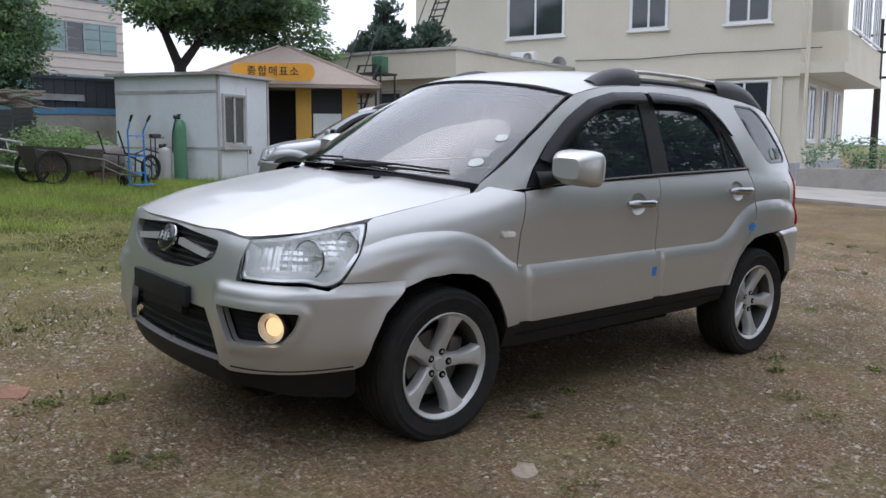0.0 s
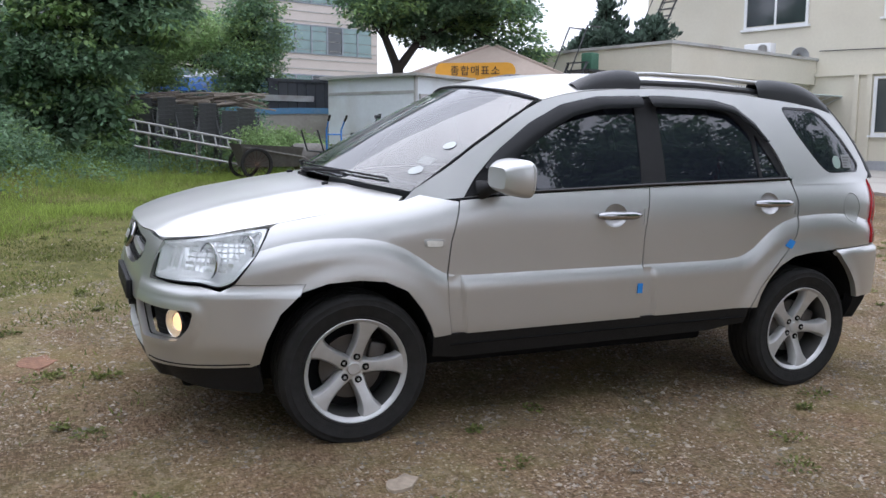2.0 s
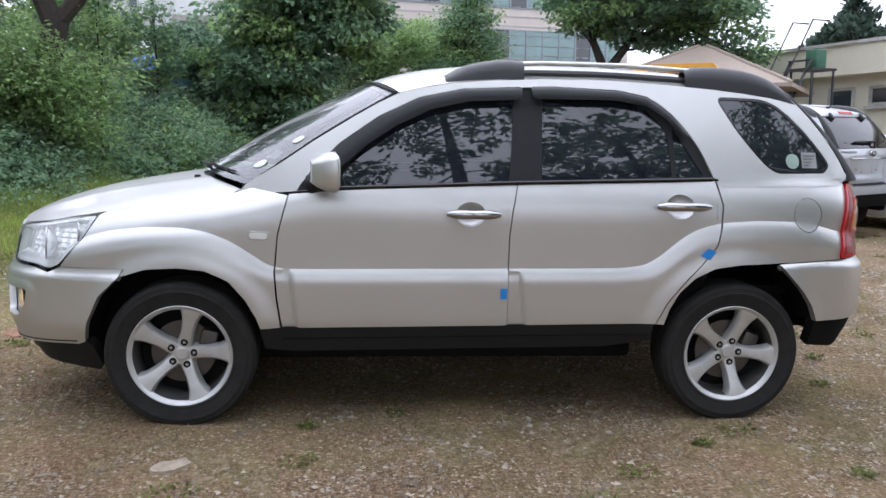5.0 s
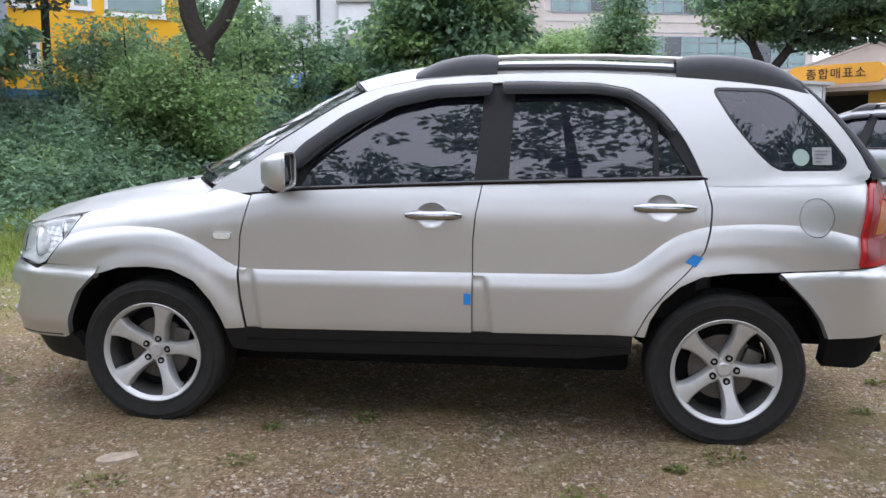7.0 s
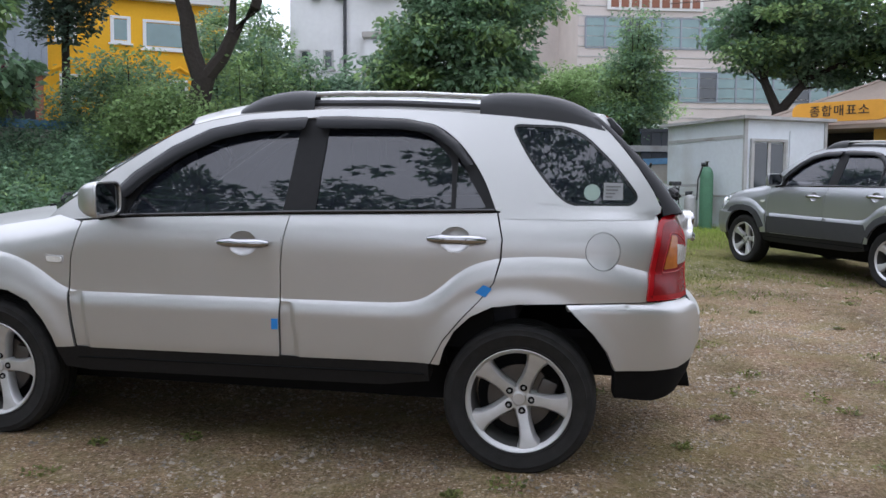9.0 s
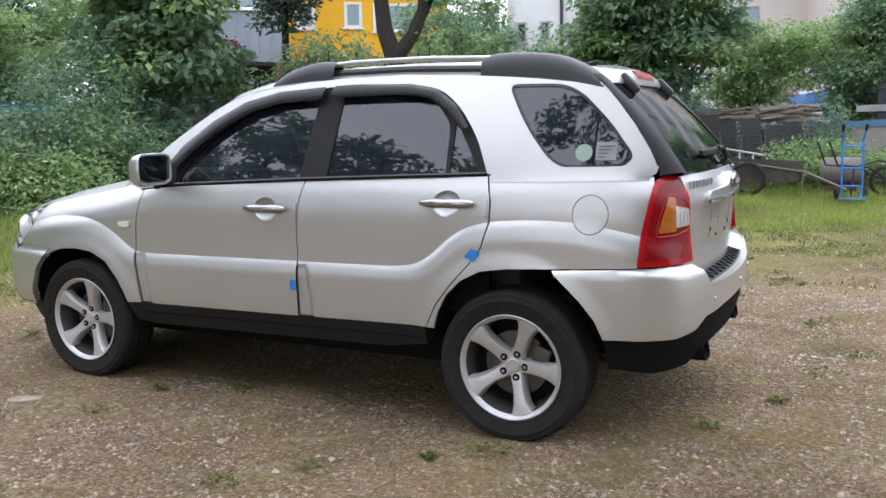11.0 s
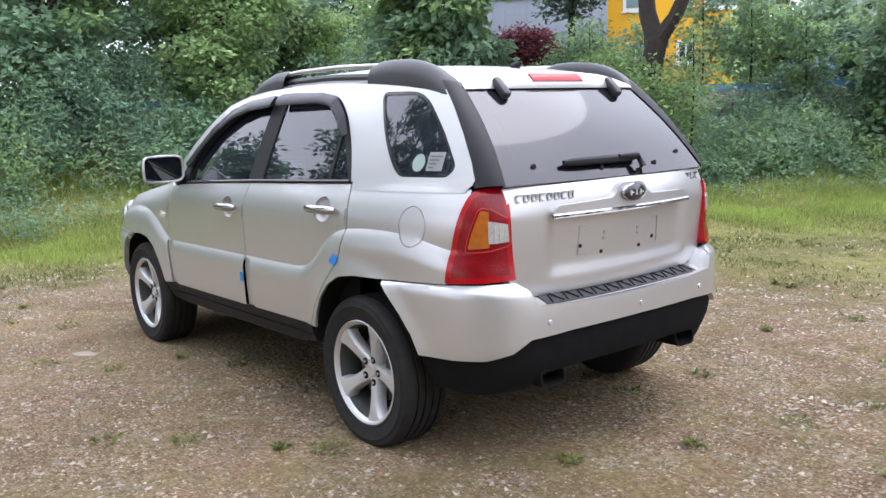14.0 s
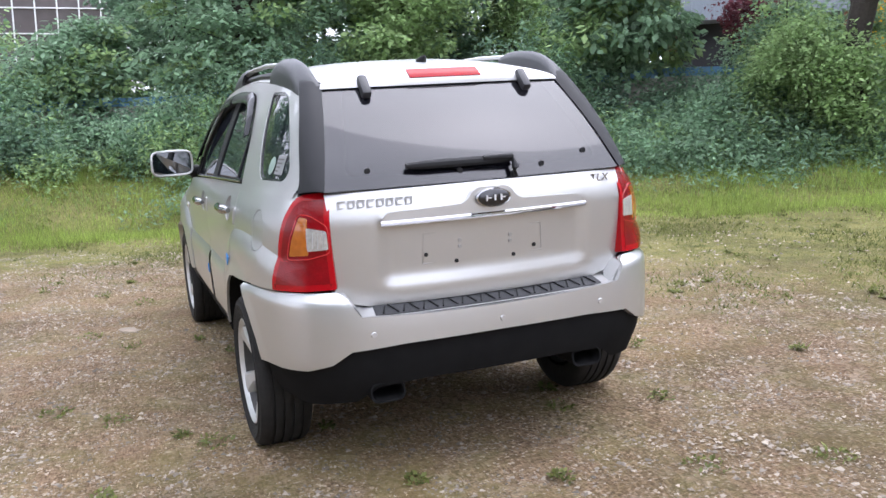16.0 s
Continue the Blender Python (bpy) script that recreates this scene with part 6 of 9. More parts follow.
bumper_out = [(0.0, 0.922), (sf(0.25), 0.918), (sf(0.44), 0.908), (sf(0.585), 0.895), (sf(0.56), 0.81), (sf(0.555), 0.735), (sx(-0.665), 0.735), (sx(-0.58), 0.716), (sx(-0.525), 0.742), (sx(-0.24), 0.742)] + [(sx(a), b) for a, b in ARCH_F[3::-1]] + [(sx(-0.46), 0.385), (sf(0.70), 0.375), (sf(0.52), 0.36), (sf(0.48), 0.372), (0.0, 0.362)]
fog_rim = densify(FOG, 0.015)
def bumper_skin(s, z):
    s, z = np.broadcast_arrays(np.asarray(s, float), np.asarray(z, float))
    wide = step01((s - sf(0.42)) / 0.07)
    near = np.min(np.hypot(s.ravel()[:, None] - fog_rim[:, 0], z.ravel()[:, None] - fog_rim[:, 1]), axis=1).reshape(s.shape)
    pod = 0.010 * np.clip(1.6 - near / 0.03, 0, 1)
    return skin(s, z, 0.004 + wide * 0.018 * np.clip((0.722 - z) / 0.022, 0, 1) + pod)
panel("front_bumper", bumper_out, bumper_skin, 0.015, "silver", holes=[GRILLE, INTAKE, FOG], depth=0.03)
lip = [(0.0, 0.372), (sf(0.47), 0.382), (sf(0.52), 0.367), (sf(0.70), 0.372), (sx(-0.46), 0.39), (sx(-0.425), 0.36), (sx(-0.40), 0.25), (sx(-0.42), 0.228), (sx(-0.55), 0.245), (sf(0.62), 0.275), (sf(0.45), 0.272), (0.0, 0.262)]
panel("front_lip", lip, lambda s, z: skin(s, z, 0.006 - 0.035 * step01((np.asarray(s) - sf(0.47)) / 0.08)), 0.03, "trim", depth=0.05)
for side in (1, -1):
    run = list(np.linspace(sf(0.53), sf(0.70), 10)) + list(np.linspace(sf(0.70), sx(-0.465), 12))[1:]
    part("bumper_seam", tube([tuple(bumper_skin(q, 0.383 + 0.016 * (q - run[0]) / (run[-1] - run[0])) * np.array([1, side, 1])) for q in run], 0.0035, 5), M["trim"], car)
grille = panel("grille", shrink(GRILLE, -0.006), lambda s, z: skin(s, z, -0.03), 0.03, "trim", depth=0.0)
for k in range(7):
    for side in (1, -1):
        z = 0.745 + 0.024 * k
        y1 = 0.26 + 0.12 * min(1, k / 2.5)
        pts = [tuple(skin(sf(y1 * j / 6), z, -0.022) * np.array([1, side, 1])) for j in range(7)]
        part("grille_bar", tube(pts, 0.006, 5), M["trim"], grille[0])
for side in (1, -1):
    q = [(sf(0.085), 0.822), (sf(0.34), 0.795), (sf(0.37), 0.822), (sf(0.33), 0.824), (sf(0.09), 0.852)]
    part("chrome_wing", panel_mesh("chrome_wing", rounded(q, 0.012), lambda s, z: skin(s, z, 0.0), 0.025, M["alloy"], depth=0.03, flip=side < 0), None, grille[0], "bright silver grille bar")


def ellipse_badge(name, m, a, b, parent):
    """An oval badge: black field with a chrome rim and plain raised bars."""
    ob = part(name, lathe([(0.0, 0.016), (0.8, 0.016), (0.9, 0.012), (0.9, 0.0)], sides=36), M["badge"], parent, "black oval badge")
    ob.matrix_local = m @ Matrix.Diagonal((a, b, 1, 1))
    part("badge_rim", tube([(math.cos(t) * 0.95, math.sin(t) * 0.95, 0.012) for t in (2 * math.pi * k / 36 for k in range(36))], 0.09, 8, closed=True), M["chrome"], ob, "chrome rim").scale = (1, 1, 0.12)
    part("badge_mark", box((-0.5, -0.3, 0.012, -0.42, 0.3, 0.022), (-0.02, -0.3, 0.012, 0.06, 0.3, 0.022), (0.34, -0.3, 0.012, 0.42, 0.3, 0.022), (-0.42, -0.05, 0.012, -0.2, 0.05, 0.022), (0.42, -0.05, 0.012, 0.6, 0.05, 0.022)), M["badge_silver"], ob, "silver mark", smooth=False)
    return ob


ellipse_badge("front_badge", pose(-0.862, 0, 0.84, 90, 0, -90) @ pose(0, 0, 0, -22, 0, 0), 0.075, 0.062, car)
panel("intake_mesh", shrink(INTAKE, -0.01), lambda s, z: skin(s, z, -0.05), 0.04, "trim", depth=0.0)
for k in range(4):
    pts = [tuple(skin(sf(abs(y)), 0.42 + 0.045 * k, -0.035) * np.array([1, -1 if y > 0 else 1, 1])) for y in np.linspace(-0.42, 0.42, 13)]
    part("intake_bar", tube(pts, 0.007, 5), M["trim"], car)
holder = part("plate_holder", box((-0.912, -0.27, 0.58, -0.885, 0.27, 0.672), bevel=0.008), M["trim"], car, "black empty number plate holder")
part("plate_bracket", box((-0.895, -0.2, 0.54, -0.86, 0.2, 0.60)), M["trim"], holder)
FOG_IN = shrink(FOG, 0.006)
panel("fog_surround", FOG, lambda s, z: skin(s, z, -0.004), 0.02, "silver", holes=[FOG_IN], depth=0.02)
panel("fog_mesh", shrink(FOG_IN, -0.008), lambda s, z: skin(s, z, -0.04), 0.03, "trim", depth=0.0)
for k in range(5):
    for side in (1, -1):
        z = 0.515 + 0.022 * k
        part("fog_bar", tube([tuple(skin(sf(0.50) + 0.05 + 0.034 * j, z, -0.034) * np.array([1, side, 1])) for j in range(4)], 0.004, 5), M["trim"], car)
for side in (1, -1):
    c = skin(sf(0.50) + 0.222, 0.562, -0.02) * np.array([1, side, 1])
    fl = part("fog_lamp", lathe([(0.0, 0.03), (0.02, 0.028), (0.045, 0.012), (0.06, -0.006), (0.062, 0.0), (0.055, 0.04)], axis="x"), M["reflector"], car, "lit round fog lamp")
    fl.location, fl.rotation_euler = c, (0, 0, radians(26 * side))
    part("fog_glow", lathe([(0.0, 0.0), (0.02, 0.004), (0.034, 0.012), (0.04, 0.02), (0.0, 0.024)], axis="x"), M["fog"], fl, "warm glowing bulb shield")
    part("fog_lens", lathe([(0.0, -0.022), (0.03, -0.018), (0.052, -0.008), (0.061, 0.0)], axis="x"), M["lens"], fl, "clear bowl lens").visible_shadow = False
    part("fog_bezel", lathe([(0.062, -0.008), (0.068, -0.003), (0.068, 0.04), (0.062, 0.04)], axis="x"), M["gloss_black"], fl)

# headlamps: bowl, reflectors, lens, dark seal
rim_pts = densify(LAMP, 0.015)
def lamp_bowl(s, z):
    """The mirrored tray: a raised border, upright facets before, flat steps behind."""
    s, z = np.broadcast_arrays(np.asarray(s, float), np.asarray(z, float))
    near = np.min(np.hypot(s.ravel()[:, None] - rim_pts[:, 0], z.ravel()[:, None] - rim_pts[:, 1]), axis=1).reshape(s.shape)
    facet = 0.007 * (np.floor((s - LAMP_S) / 0.028) % 2) + 0.004 * np.sin((z - 0.74) * 260) * (s > LAMP_S + 0.16)
    return skin(s, z, -0.010 - 0.045 * step01((near - 0.012) / 0.03) + facet * step01((near - 0.02) / 0.02))
LAMP_S = sf(0.57)
panel("headlamp_seal", shrink(LAMP, -0.002), lambda s, z: skin(s, z, -0.004), 0.03, "gloss_black", depth=0.02, holes=[shrink(LAMP, 0.003)])
bowls = panel("headlamp", shrink(LAMP, 0.001), lamp_bowl, 0.0075, "reflector", label="clear multi-reflector headlamp", depth=0.0)
for bowl, side in zip(bowls, (1, -1)):
    part("lens", panel_mesh("lens", shrink(LAMP, 0.002), lambda s, z: skin(s, z, 0.004), 0.035, M["lens"], depth=0.004, flip=side < 0), None, bowl, "clear lens").visible_shadow = False
    for sc, zc, r, deep in ((sx(-0.645), 0.83, 0.074, 0.045), (sx(-0.475), 0.885, 0.05, 0.032)):
        c = skin(sc, zc, -0.03) * np.array([1, side, 1])
        d = Vector((-0.95, -0.30 * side, 0.06)).normalized()
        ob = part("reflector", lathe([(0.012, -deep), (r * 0.45, -deep * 0.9), (r * 0.85, -deep * 0.35), (r, 0.0), (r * 1.04, 0.0)], sides=28), M["reflector"], bowl, "bright reflector bowl")
        ob.matrix_local = Matrix.Translation(c) @ d.to_track_quat("Z", "Y").to_matrix().to_4x4()
        for q in (-0.6, -0.2, 0.2, 0.6):
            half = math.sqrt(1 - q * q) * r * 0.86
            part("reflector_step", tube([(-half, q * r, -deep * 0.5 * (1 - q * q)), (0, q * r, -deep * 0.86 * (1 - q * q)), (half, q * r, -deep * 0.5 * (1 - q * q))], 0.0035, 5), M["reflector"], ob)
        part("reflector_ring", tube([(r * 1.02 * math.cos(t), r * 1.02 * math.sin(t), 0.001) for t in (2 * math.pi * k / 28 for k in range(28))], 0.0045, 6, closed=True), M["chrome"], ob, "bright ring")
        part("bulb", lathe([(0.0, -deep * 0.1), (0.012, -deep * 0.2), (0.013, -deep)], sides=12), M["clear_lens"], ob)

# bonnet
def on_screen_foot(y):
    u = y / 0.72
    return float(screen_at(0.0, u)[0]) - 0.012
hood_l = [(-0.845, 0.0), (-0.838, -0.25), (-0.80, -0.44), (-0.775, -0.53), (-0.70, -0.62), (-0.60, -0.70), (-0.47, -0.752), (-0.36, -0.768), (-0.1, -0.772), (0.12, -0.764), (0.225, -0.757), (0.262, -0.715)] + [(on_screen_foot(y), y) for y in (-0.6, -0.45, -0.3, -0.15, 0.0)]
nose_l = [tuple(v) for v in catmull([(hood_l[1][0], -hood_l[1][1])] + hood_l[:9], 6)][6:]
hood_l = nose_l + hood_l[9:]
hood_out = hood_l + [(x, -y) for x, y in hood_l[-2:0:-1]]
panel("bonnet", hood_out, hood_at, 0.025, "silver", sides=(1,), depth=0.018, gap=0.001, label="silver bonnet")
for y in (-0.35, 0.35):
    p = hood_at(0.0, y)
    part("washer_nozzle", box((p[0] - 0.015, y - 0.012, p[2] - 0.005, p[0] + 0.015, y + 0.012, p[2] + 0.012), bevel=0.004), M["trim"], car)

# where the side steps out: over the arches and along the doors
STEP_UP = [(sx(x), float(PROUD(x)) + 0.022) for x in np.linspace(-0.62, 3.2, 90)]
# front wing
wing = [(sx(-0.235), 0.742), (sx(-0.525), 0.745), (sx(-0.432), 0.87), (sx(-0.375), 0.972)] + [(sx(a), float(SHUT(a)) + 0.002) for a in (-0.34, -0.24, -0.1, 0.05, 0.17, 0.25)] + [(sx(0.32), 1.105), (sx(0.46), 1.085), (sx(0.487), 1.08), (sx(0.44), 0.90), (sx(0.425), 0.73), (sx(0.435), 0.60), (sx(0.455), 0.47), (sx(0.365), 0.465)] + [(sx(a), b) for a, b in ARCH_F[-2:2:-1]]
panel("front_wing", wing, skin, 0.013, "silver", depth=0.02, gap=0.0008, creases=[STEP_UP])
panel("side_indicator", rounded([(sx(0.315), 0.912), (sx(0.40), 0.908), (sx(0.395), 0.882), (sx(0.32), 0.884)], 0.012), lambda s, z: skin(s, z, 0.011), 0.02, "indicator_white", label="small clear side indicator")
panel("indicator_bezel", rounded([(sx(0.308), 0.918), (sx(0.407), 0.914), (sx(0.402), 0.876), (sx(0.312), 0.878)], 0.014), lambda s, z: skin(s, z, 0.005), 0.02, "shed_trim", depth=0.006)

# doors
def belt_run(x0, x1, k=8):
    return [(sx(x), float(BELT(x)) - 0.004) for x in np.linspace(x0, x1, k)]
door_f = belt_run(0.4925, 1.5475) + [(sx(1.5225), 1.02), (sx(1.5105), 0.9), (sx(1.5105), 0.48), (sx(0.462), 0.468), (sx(0.4405), 0.60), (sx(0.4305), 0.73), (sx(0.4445), 0.90)]
door_r = belt_run(1.551, 2.511) + [(sx(2.5385), 1.06), (sx(2.5335), 0.97), (sx(2.5085), 0.87), (sx(2.4435), 0.785), (sx(2.3635), 0.70), (sx(2.2835), 0.60), (sx(2.2285), 0.49), (sx(1.514), 0.481), (sx(1.514), 0.9), (sx(1.526), 1.02)]
def door_skin(s, z, out=0.0):
    """The doors: a proud lower moulding that starts with a slanted end on each door."""
    x = np.interp(s, PS, pl[:, 0])
    z = np.asarray(z, float)
    start = np.where(x < 1.512, 0.50, 1.57) + (0.72 - z) * 0.12
    recess = 0.012 * np.clip((start - x) / 0.022 + 0.5, 0, 1) * np.clip((0.742 - z) / 0.02, 0, 1) * (x < np.where(x < 1.512, 0.75, 1.75))
    return skin(s, z, out) + st3([0 * x, recess, 0 * x], -1)
HANDLES = ((1.215, 1.462, 1.005), (2.21, 2.47, 1.052))
def cup_line(x0, x1, z0, r=1.0):
    return [(sx((x0 + x1) / 2 - 0.01) + 0.07 * r * math.cos(t), z0 + 0.058 * r * math.sin(t)) for t in (2 * math.pi * k / 28 for k in range(28))]
doors = [panel("front_door", door_f, door_skin, 0.014, "silver", depth=0.014, gap=0.0008, creases=[STEP_UP], holes=[cup_line(*HANDLES[0])]), panel("rear_door", door_r, door_skin, 0.014, "silver", depth=0.014, gap=0.0008, creases=[STEP_UP], holes=[cup_line(*HANDLES[1])])]
for (left, right), (x0, x1, z0) in zip(doors, HANDLES):
    for ob, side in ((left, 1), (right, -1)):
        xm = (x0 + x1) / 2 - 0.01
        part("handle_cup", panel_mesh("handle_cup", cup_line(x0, x1, z0, 1.03), lambda s, z: skin(s, z, -0.034 * np.clip(1.06 - ((s - sx(xm)) / 0.07) ** 2 - ((z - z0) / 0.058) ** 2, 0, 1) ** 0.6), 0.009, M["silver"], depth=0.012, flip=side < 0), None, ob, "silver handle recess")
        pts = [tuple(skin(sx(x0 + (x1 - x0) * k / 8), z0 + 0.004, 0.004 + 0.034 * math.sin(math.pi * min(1, max(0, (k + 0.6) / 9.2))) ** 0.5) * np.array([1, side, 1])) for k in range(9)]
        part("handle", tube(pts, [0.012, 0.020, 0.0225, 0.0215, 0.0205, 0.0215, 0.0225, 0.020, 0.012], 14), M["chrome"], ob, "chrome door handle")

# rear quarter, with the fuel flap
fuel = [(sx(2.985) + 0.078 * math.cos(t), 1.018 + 0.083 * math.sin(t)) for t in (2 * math.pi * k / 32 for k in range(32))]
quarter = belt_run(2.518, 3.235, 7) + [(sx(3.262), 1.168), (sx(3.225), 1.0), (sx(3.175), 0.80), (sx(3.0), 0.795), (sx(2.82), 0.787), (sx(2.76), 0.785)] + [(sx(a), b) for a, b in ARCH_R[5::-1]] + [(sx(2.232), 0.49), (sx(2.288), 0.60), (sx(2.368), 0.70), (sx(2.448), 0.785), (sx(2.513), 0.87), (sx(2.54), 0.97), (sx(2.544), 1.06)]
panel("rear_quarter", quarter, skin, 0.013, "silver", depth=0.02, gap=0.0008, creases=[STEP_UP], holes=[fuel])
panel("fuel_flap", shrink(fuel, 0.003), lambda s, z: skin(s, z, -0.001), 0.03, "silver", depth=0.015, label="round silver fuel flap")
# the quarter runs up into the cabin side without a joint
for side in (1, -1):
    vs, fs = [], []
    xs = np.linspace(2.525, 3.235, 16)
    for x in xs:
        b = float(BELT(x))
        lo, hi = skin(sx(x), b - 0.03, 0.0012), upper(x, b + 0.03, 0.0012)
        for q in (0.0, 0.25, 0.5, 0.75, 1.0):
            e = skin(sx(x), b - 0.03 + 0.03 * q * 2, 0.0012) if q < 0.5 else upper(x, b + 0.03 - 0.06 * (1 - q), 0.0012)
            v = (lo * (1 - q) + hi * q) * 0.55 + e * 0.45
            v[1] = min(v[1], e[1] + 0.004) - 0.0015
            vs.append(tuple(v * np.array([1, side, 1])))
    for i in range(len(xs) - 1):
        for j in range(4):
            k = 5 * i + j
            fs.append((k, k + 5, k + 6, k + 1) if side > 0 else (k, k + 1, k + 6, k + 5))
    part("quarter_join", mesh_of("quarter_join", vs, fs, M["silver"], True), None, car)

# tail: bumper, valance, lamps, tailgate
rb = [(sx(2.83), 0.783), (sx(3.0), 0.79), (sx(3.18), 0.797), (sx(3.28), 0.80), (sr(0.645), 0.80), (sr(0.605), 0.775), (sr(0.56), 0.706), (sr(0.3), 0.694), (END, 0.692), (END, 0.592), (sr(0.4), 0.588), (sr(0.60), 0.575), (sr(0.67), 0.525), (sr(0.75), 0.50), (sx(3.2), 0.497), (sx(3.045), 0.50)] + [(sx(a), b) for a, b in ARCH_R[-2:6:-1]]
panel("rear_bumper", rb, lambda s, z: skin(s, z, 0.004 + 0.016 * step01((0.784 - np.asarray(z)) / 0.014)), 0.015, "silver", depth=0.03)
val = [(END, 0.60), (sr(0.4), 0.596), (sr(0.60), 0.583), (sr(0.67), 0.533), (sr(0.75), 0.508), (sx(3.2), 0.505), (sx(3.05), 0.505), (sx(3.06), 0.36), (sx(3.25), 0.335), (sr(0.6), 0.35), (sr(0.5), 0.41), (sr(0.3), 0.425), (END, 0.425)]
panel("rear_valance", val, lambda s, z: skin(s, z, -0.004), 0.035, "well", depth=0.05)
def ledge_at(u, y):
    y = np.asarray(y, float)
    xo = np.interp(np.abs(y), -pl[mid_i:, 1][::-1], pl[mid_i:, 0][::-1])
    return st3([xo - 0.012 - np.asarray(u, float), y, 0.696 + 0.032 * np.asarray(u, float) / 0.1 + 0.075 * step01((np.abs(y) - 0.545) / 0.06)], -1)
panel("bumper_ledge", [(-0.004, -0.64), (0.14, -0.64), (0.14, 0.64), (-0.004, 0.64)], ledge_at, 0.03, "silver", sides=(1,), depth=0.0)
pad = panel("step_pad", rounded([(0.004, -0.50), (0.092, -0.49), (0.092, 0.49), (0.004, 0.50)], 0.01), lambda u, y: ledge_at(u, y) + np.array([0, 0, 0.004]), 0.03, "rail_black", sides=(1,), depth=0.006, label="grey ribbed step pad")
for k in range(12):
    y = -0.47 + k * 0.08
    a, b, c = (ledge_at(0.012, y), ledge_at(0.084, y + 0.03), ledge_at(0.012, y + 0.06))
    part("rib", tube([tuple(a + [0, 0, 0.006]), tuple(b + [0, 0, 0.006]), tuple(c + [0, 0, 0.006])], 0.004, 5), M["trim"], pad)
TAIL = rounded([(sx(3.262), 1.168, 0.05), (sr(0.70), 1.176, 0.02), (sr(0.655), 1.172, 0.01), (sr(0.652), 0.95, 0.05), (sr(0.642), 0.812, 0.01), (sr(0.74), 0.808, 0.02), (sx(3.172), 0.806, 0.01), (sx(3.188), 0.93, 0.08), (sx(3.222), 1.08, 0.08)], 0.02)
lamps = panel("tail_lamp", TAIL, lambda s, z: skin(s, z, 0.012), 0.03, "red_lens", depth=0.05, label="red tail lamp with amber and clear fields")
for lamp, side in zip(lamps, (1, -1)):
    s0 = sr(0.66)
    deep = shrink(TAIL, 0.024)
    for nm, q, mt, lift_ in (("inner_lens", deep, "red_deep", 0.0135), ("indicator_field", rounded([(s0 - 0.128, 1.09), (s0 - 0.09, 1.085), (s0 - 0.09, 0.945), (s0 - 0.182, 0.94), (s0 - 0.165, 1.0)], 0.008), "amber_lens", 0.016), ("reversing_field", rounded([(s0 - 0.094, 1.05), (s0 - 0.008, 1.035), (s0 - 0.004, 0.965), (s0 - 0.094, 0.96)], 0.008), "clear_lens", 0.0175)):
        part(nm, panel_mesh(nm, q, lambda s, z, o=lift_: skin(s, z, o), 0.03, M[mt], depth=0.004, flip=side < 0), None, lamp)
    for k in range(3):
        qa = s0 - 0.07 + 0.022 * k
        part("reflector_rib", tube([tuple(skin(qa + 0.006 * (zz - 0.965) / 0.07, zz, 0.0178) * np.array([1, side, 1])) for zz in (0.97, 1.0, 1.03)], 0.0022, 5), M["galv"], lamp)
    ring = [(s0 - 0.135, 1.10), (s0 - 0.08, 1.095), (s0 - 0.004, 1.055), (s0 + 0.002, 0.95), (s0 - 0.09, 0.93), (s0 - 0.196, 0.925), (s0 - 0.177, 1.0)]
    part("inner_frame", tube([tuple(skin(q, z, 0.0145) * np.array([1, side, 1])) for q, z in rounded(ring, 0.02)], 0.0018, 6, closed=True), M["red_bright"], lamp, "thin bright frame round the clear fields")
gate_l = [(0.0, 0.722), (-0.50, 0.722), (-0.595, 0.742), (-0.636, 0.80), (-0.642, 0.95), (-0.644, 1.17), (0.0, 1.176)]
gate_out = gate_l + [(-y, z) for y, z in gate_l[-2:0:-1]]
gate = panel("tailgate", gate_out, gate_at, 0.022, "silver", sides=(1,), depth=0.03, gap=0.002, label="silver tailgate")
bar = rounded([(-0.455, 1.045, 0.02), (-0.43, 1.088, 0.02), (-0.115, 1.098, 0.03), (-0.075, 1.155, 0.03), (0.075, 1.155, 0.03), (0.115, 1.098, 0.03), (0.40, 1.09, 0.02), (0.43, 1.045, 0.02)], 0.02)
garnish = part("garnish", panel_mesh("garnish", bar, lambda y, z: gate_at(y, z) * np.array([0, 1, 1]) + st3([gate_at(y, 0 * np.asarray(z) + 1.09)[..., 0] + 0.022, 0 * y, 0 * y], -1), 0.02, M["silver"], depth=0.06), None, gate, "silver tailgate garnish")
strip_pts = [tuple(gate_at(y, 1.09) * np.array([1, 1, 0]) + np.array([0.026, 0, 1.047])) for y in np.linspace(-0.455, 0.43, 14)]
part("chrome_strip", tube(strip_pts, 0.010, 8), M["chrome"], garnish, "chrome strip")
ellipse_badge("rear_badge", pose(3.431, 0, 1.112, 90, 0, 90), 0.074, 0.037, car)


def lettering(body, x, y, z, size, label, squeeze=1.0):
    t = bpy.data.curves.new("lettering", "FONT")
    t.body, t.size, t.extrude, t.align_x, t.align_y, t.space_character, t.shear = body, size, 0.003, "CENTER", "CENTER", 1.1, 0.15
    t.materials.append(M["chrome"])
    ob = new("lettering", t)
    ob.parent, ob.location, ob.rotation_euler, ob.scale = gate, (x, y, z), (radians(90), 0, radians(90)), (squeeze, 1, 1)
    ob["label"] = label


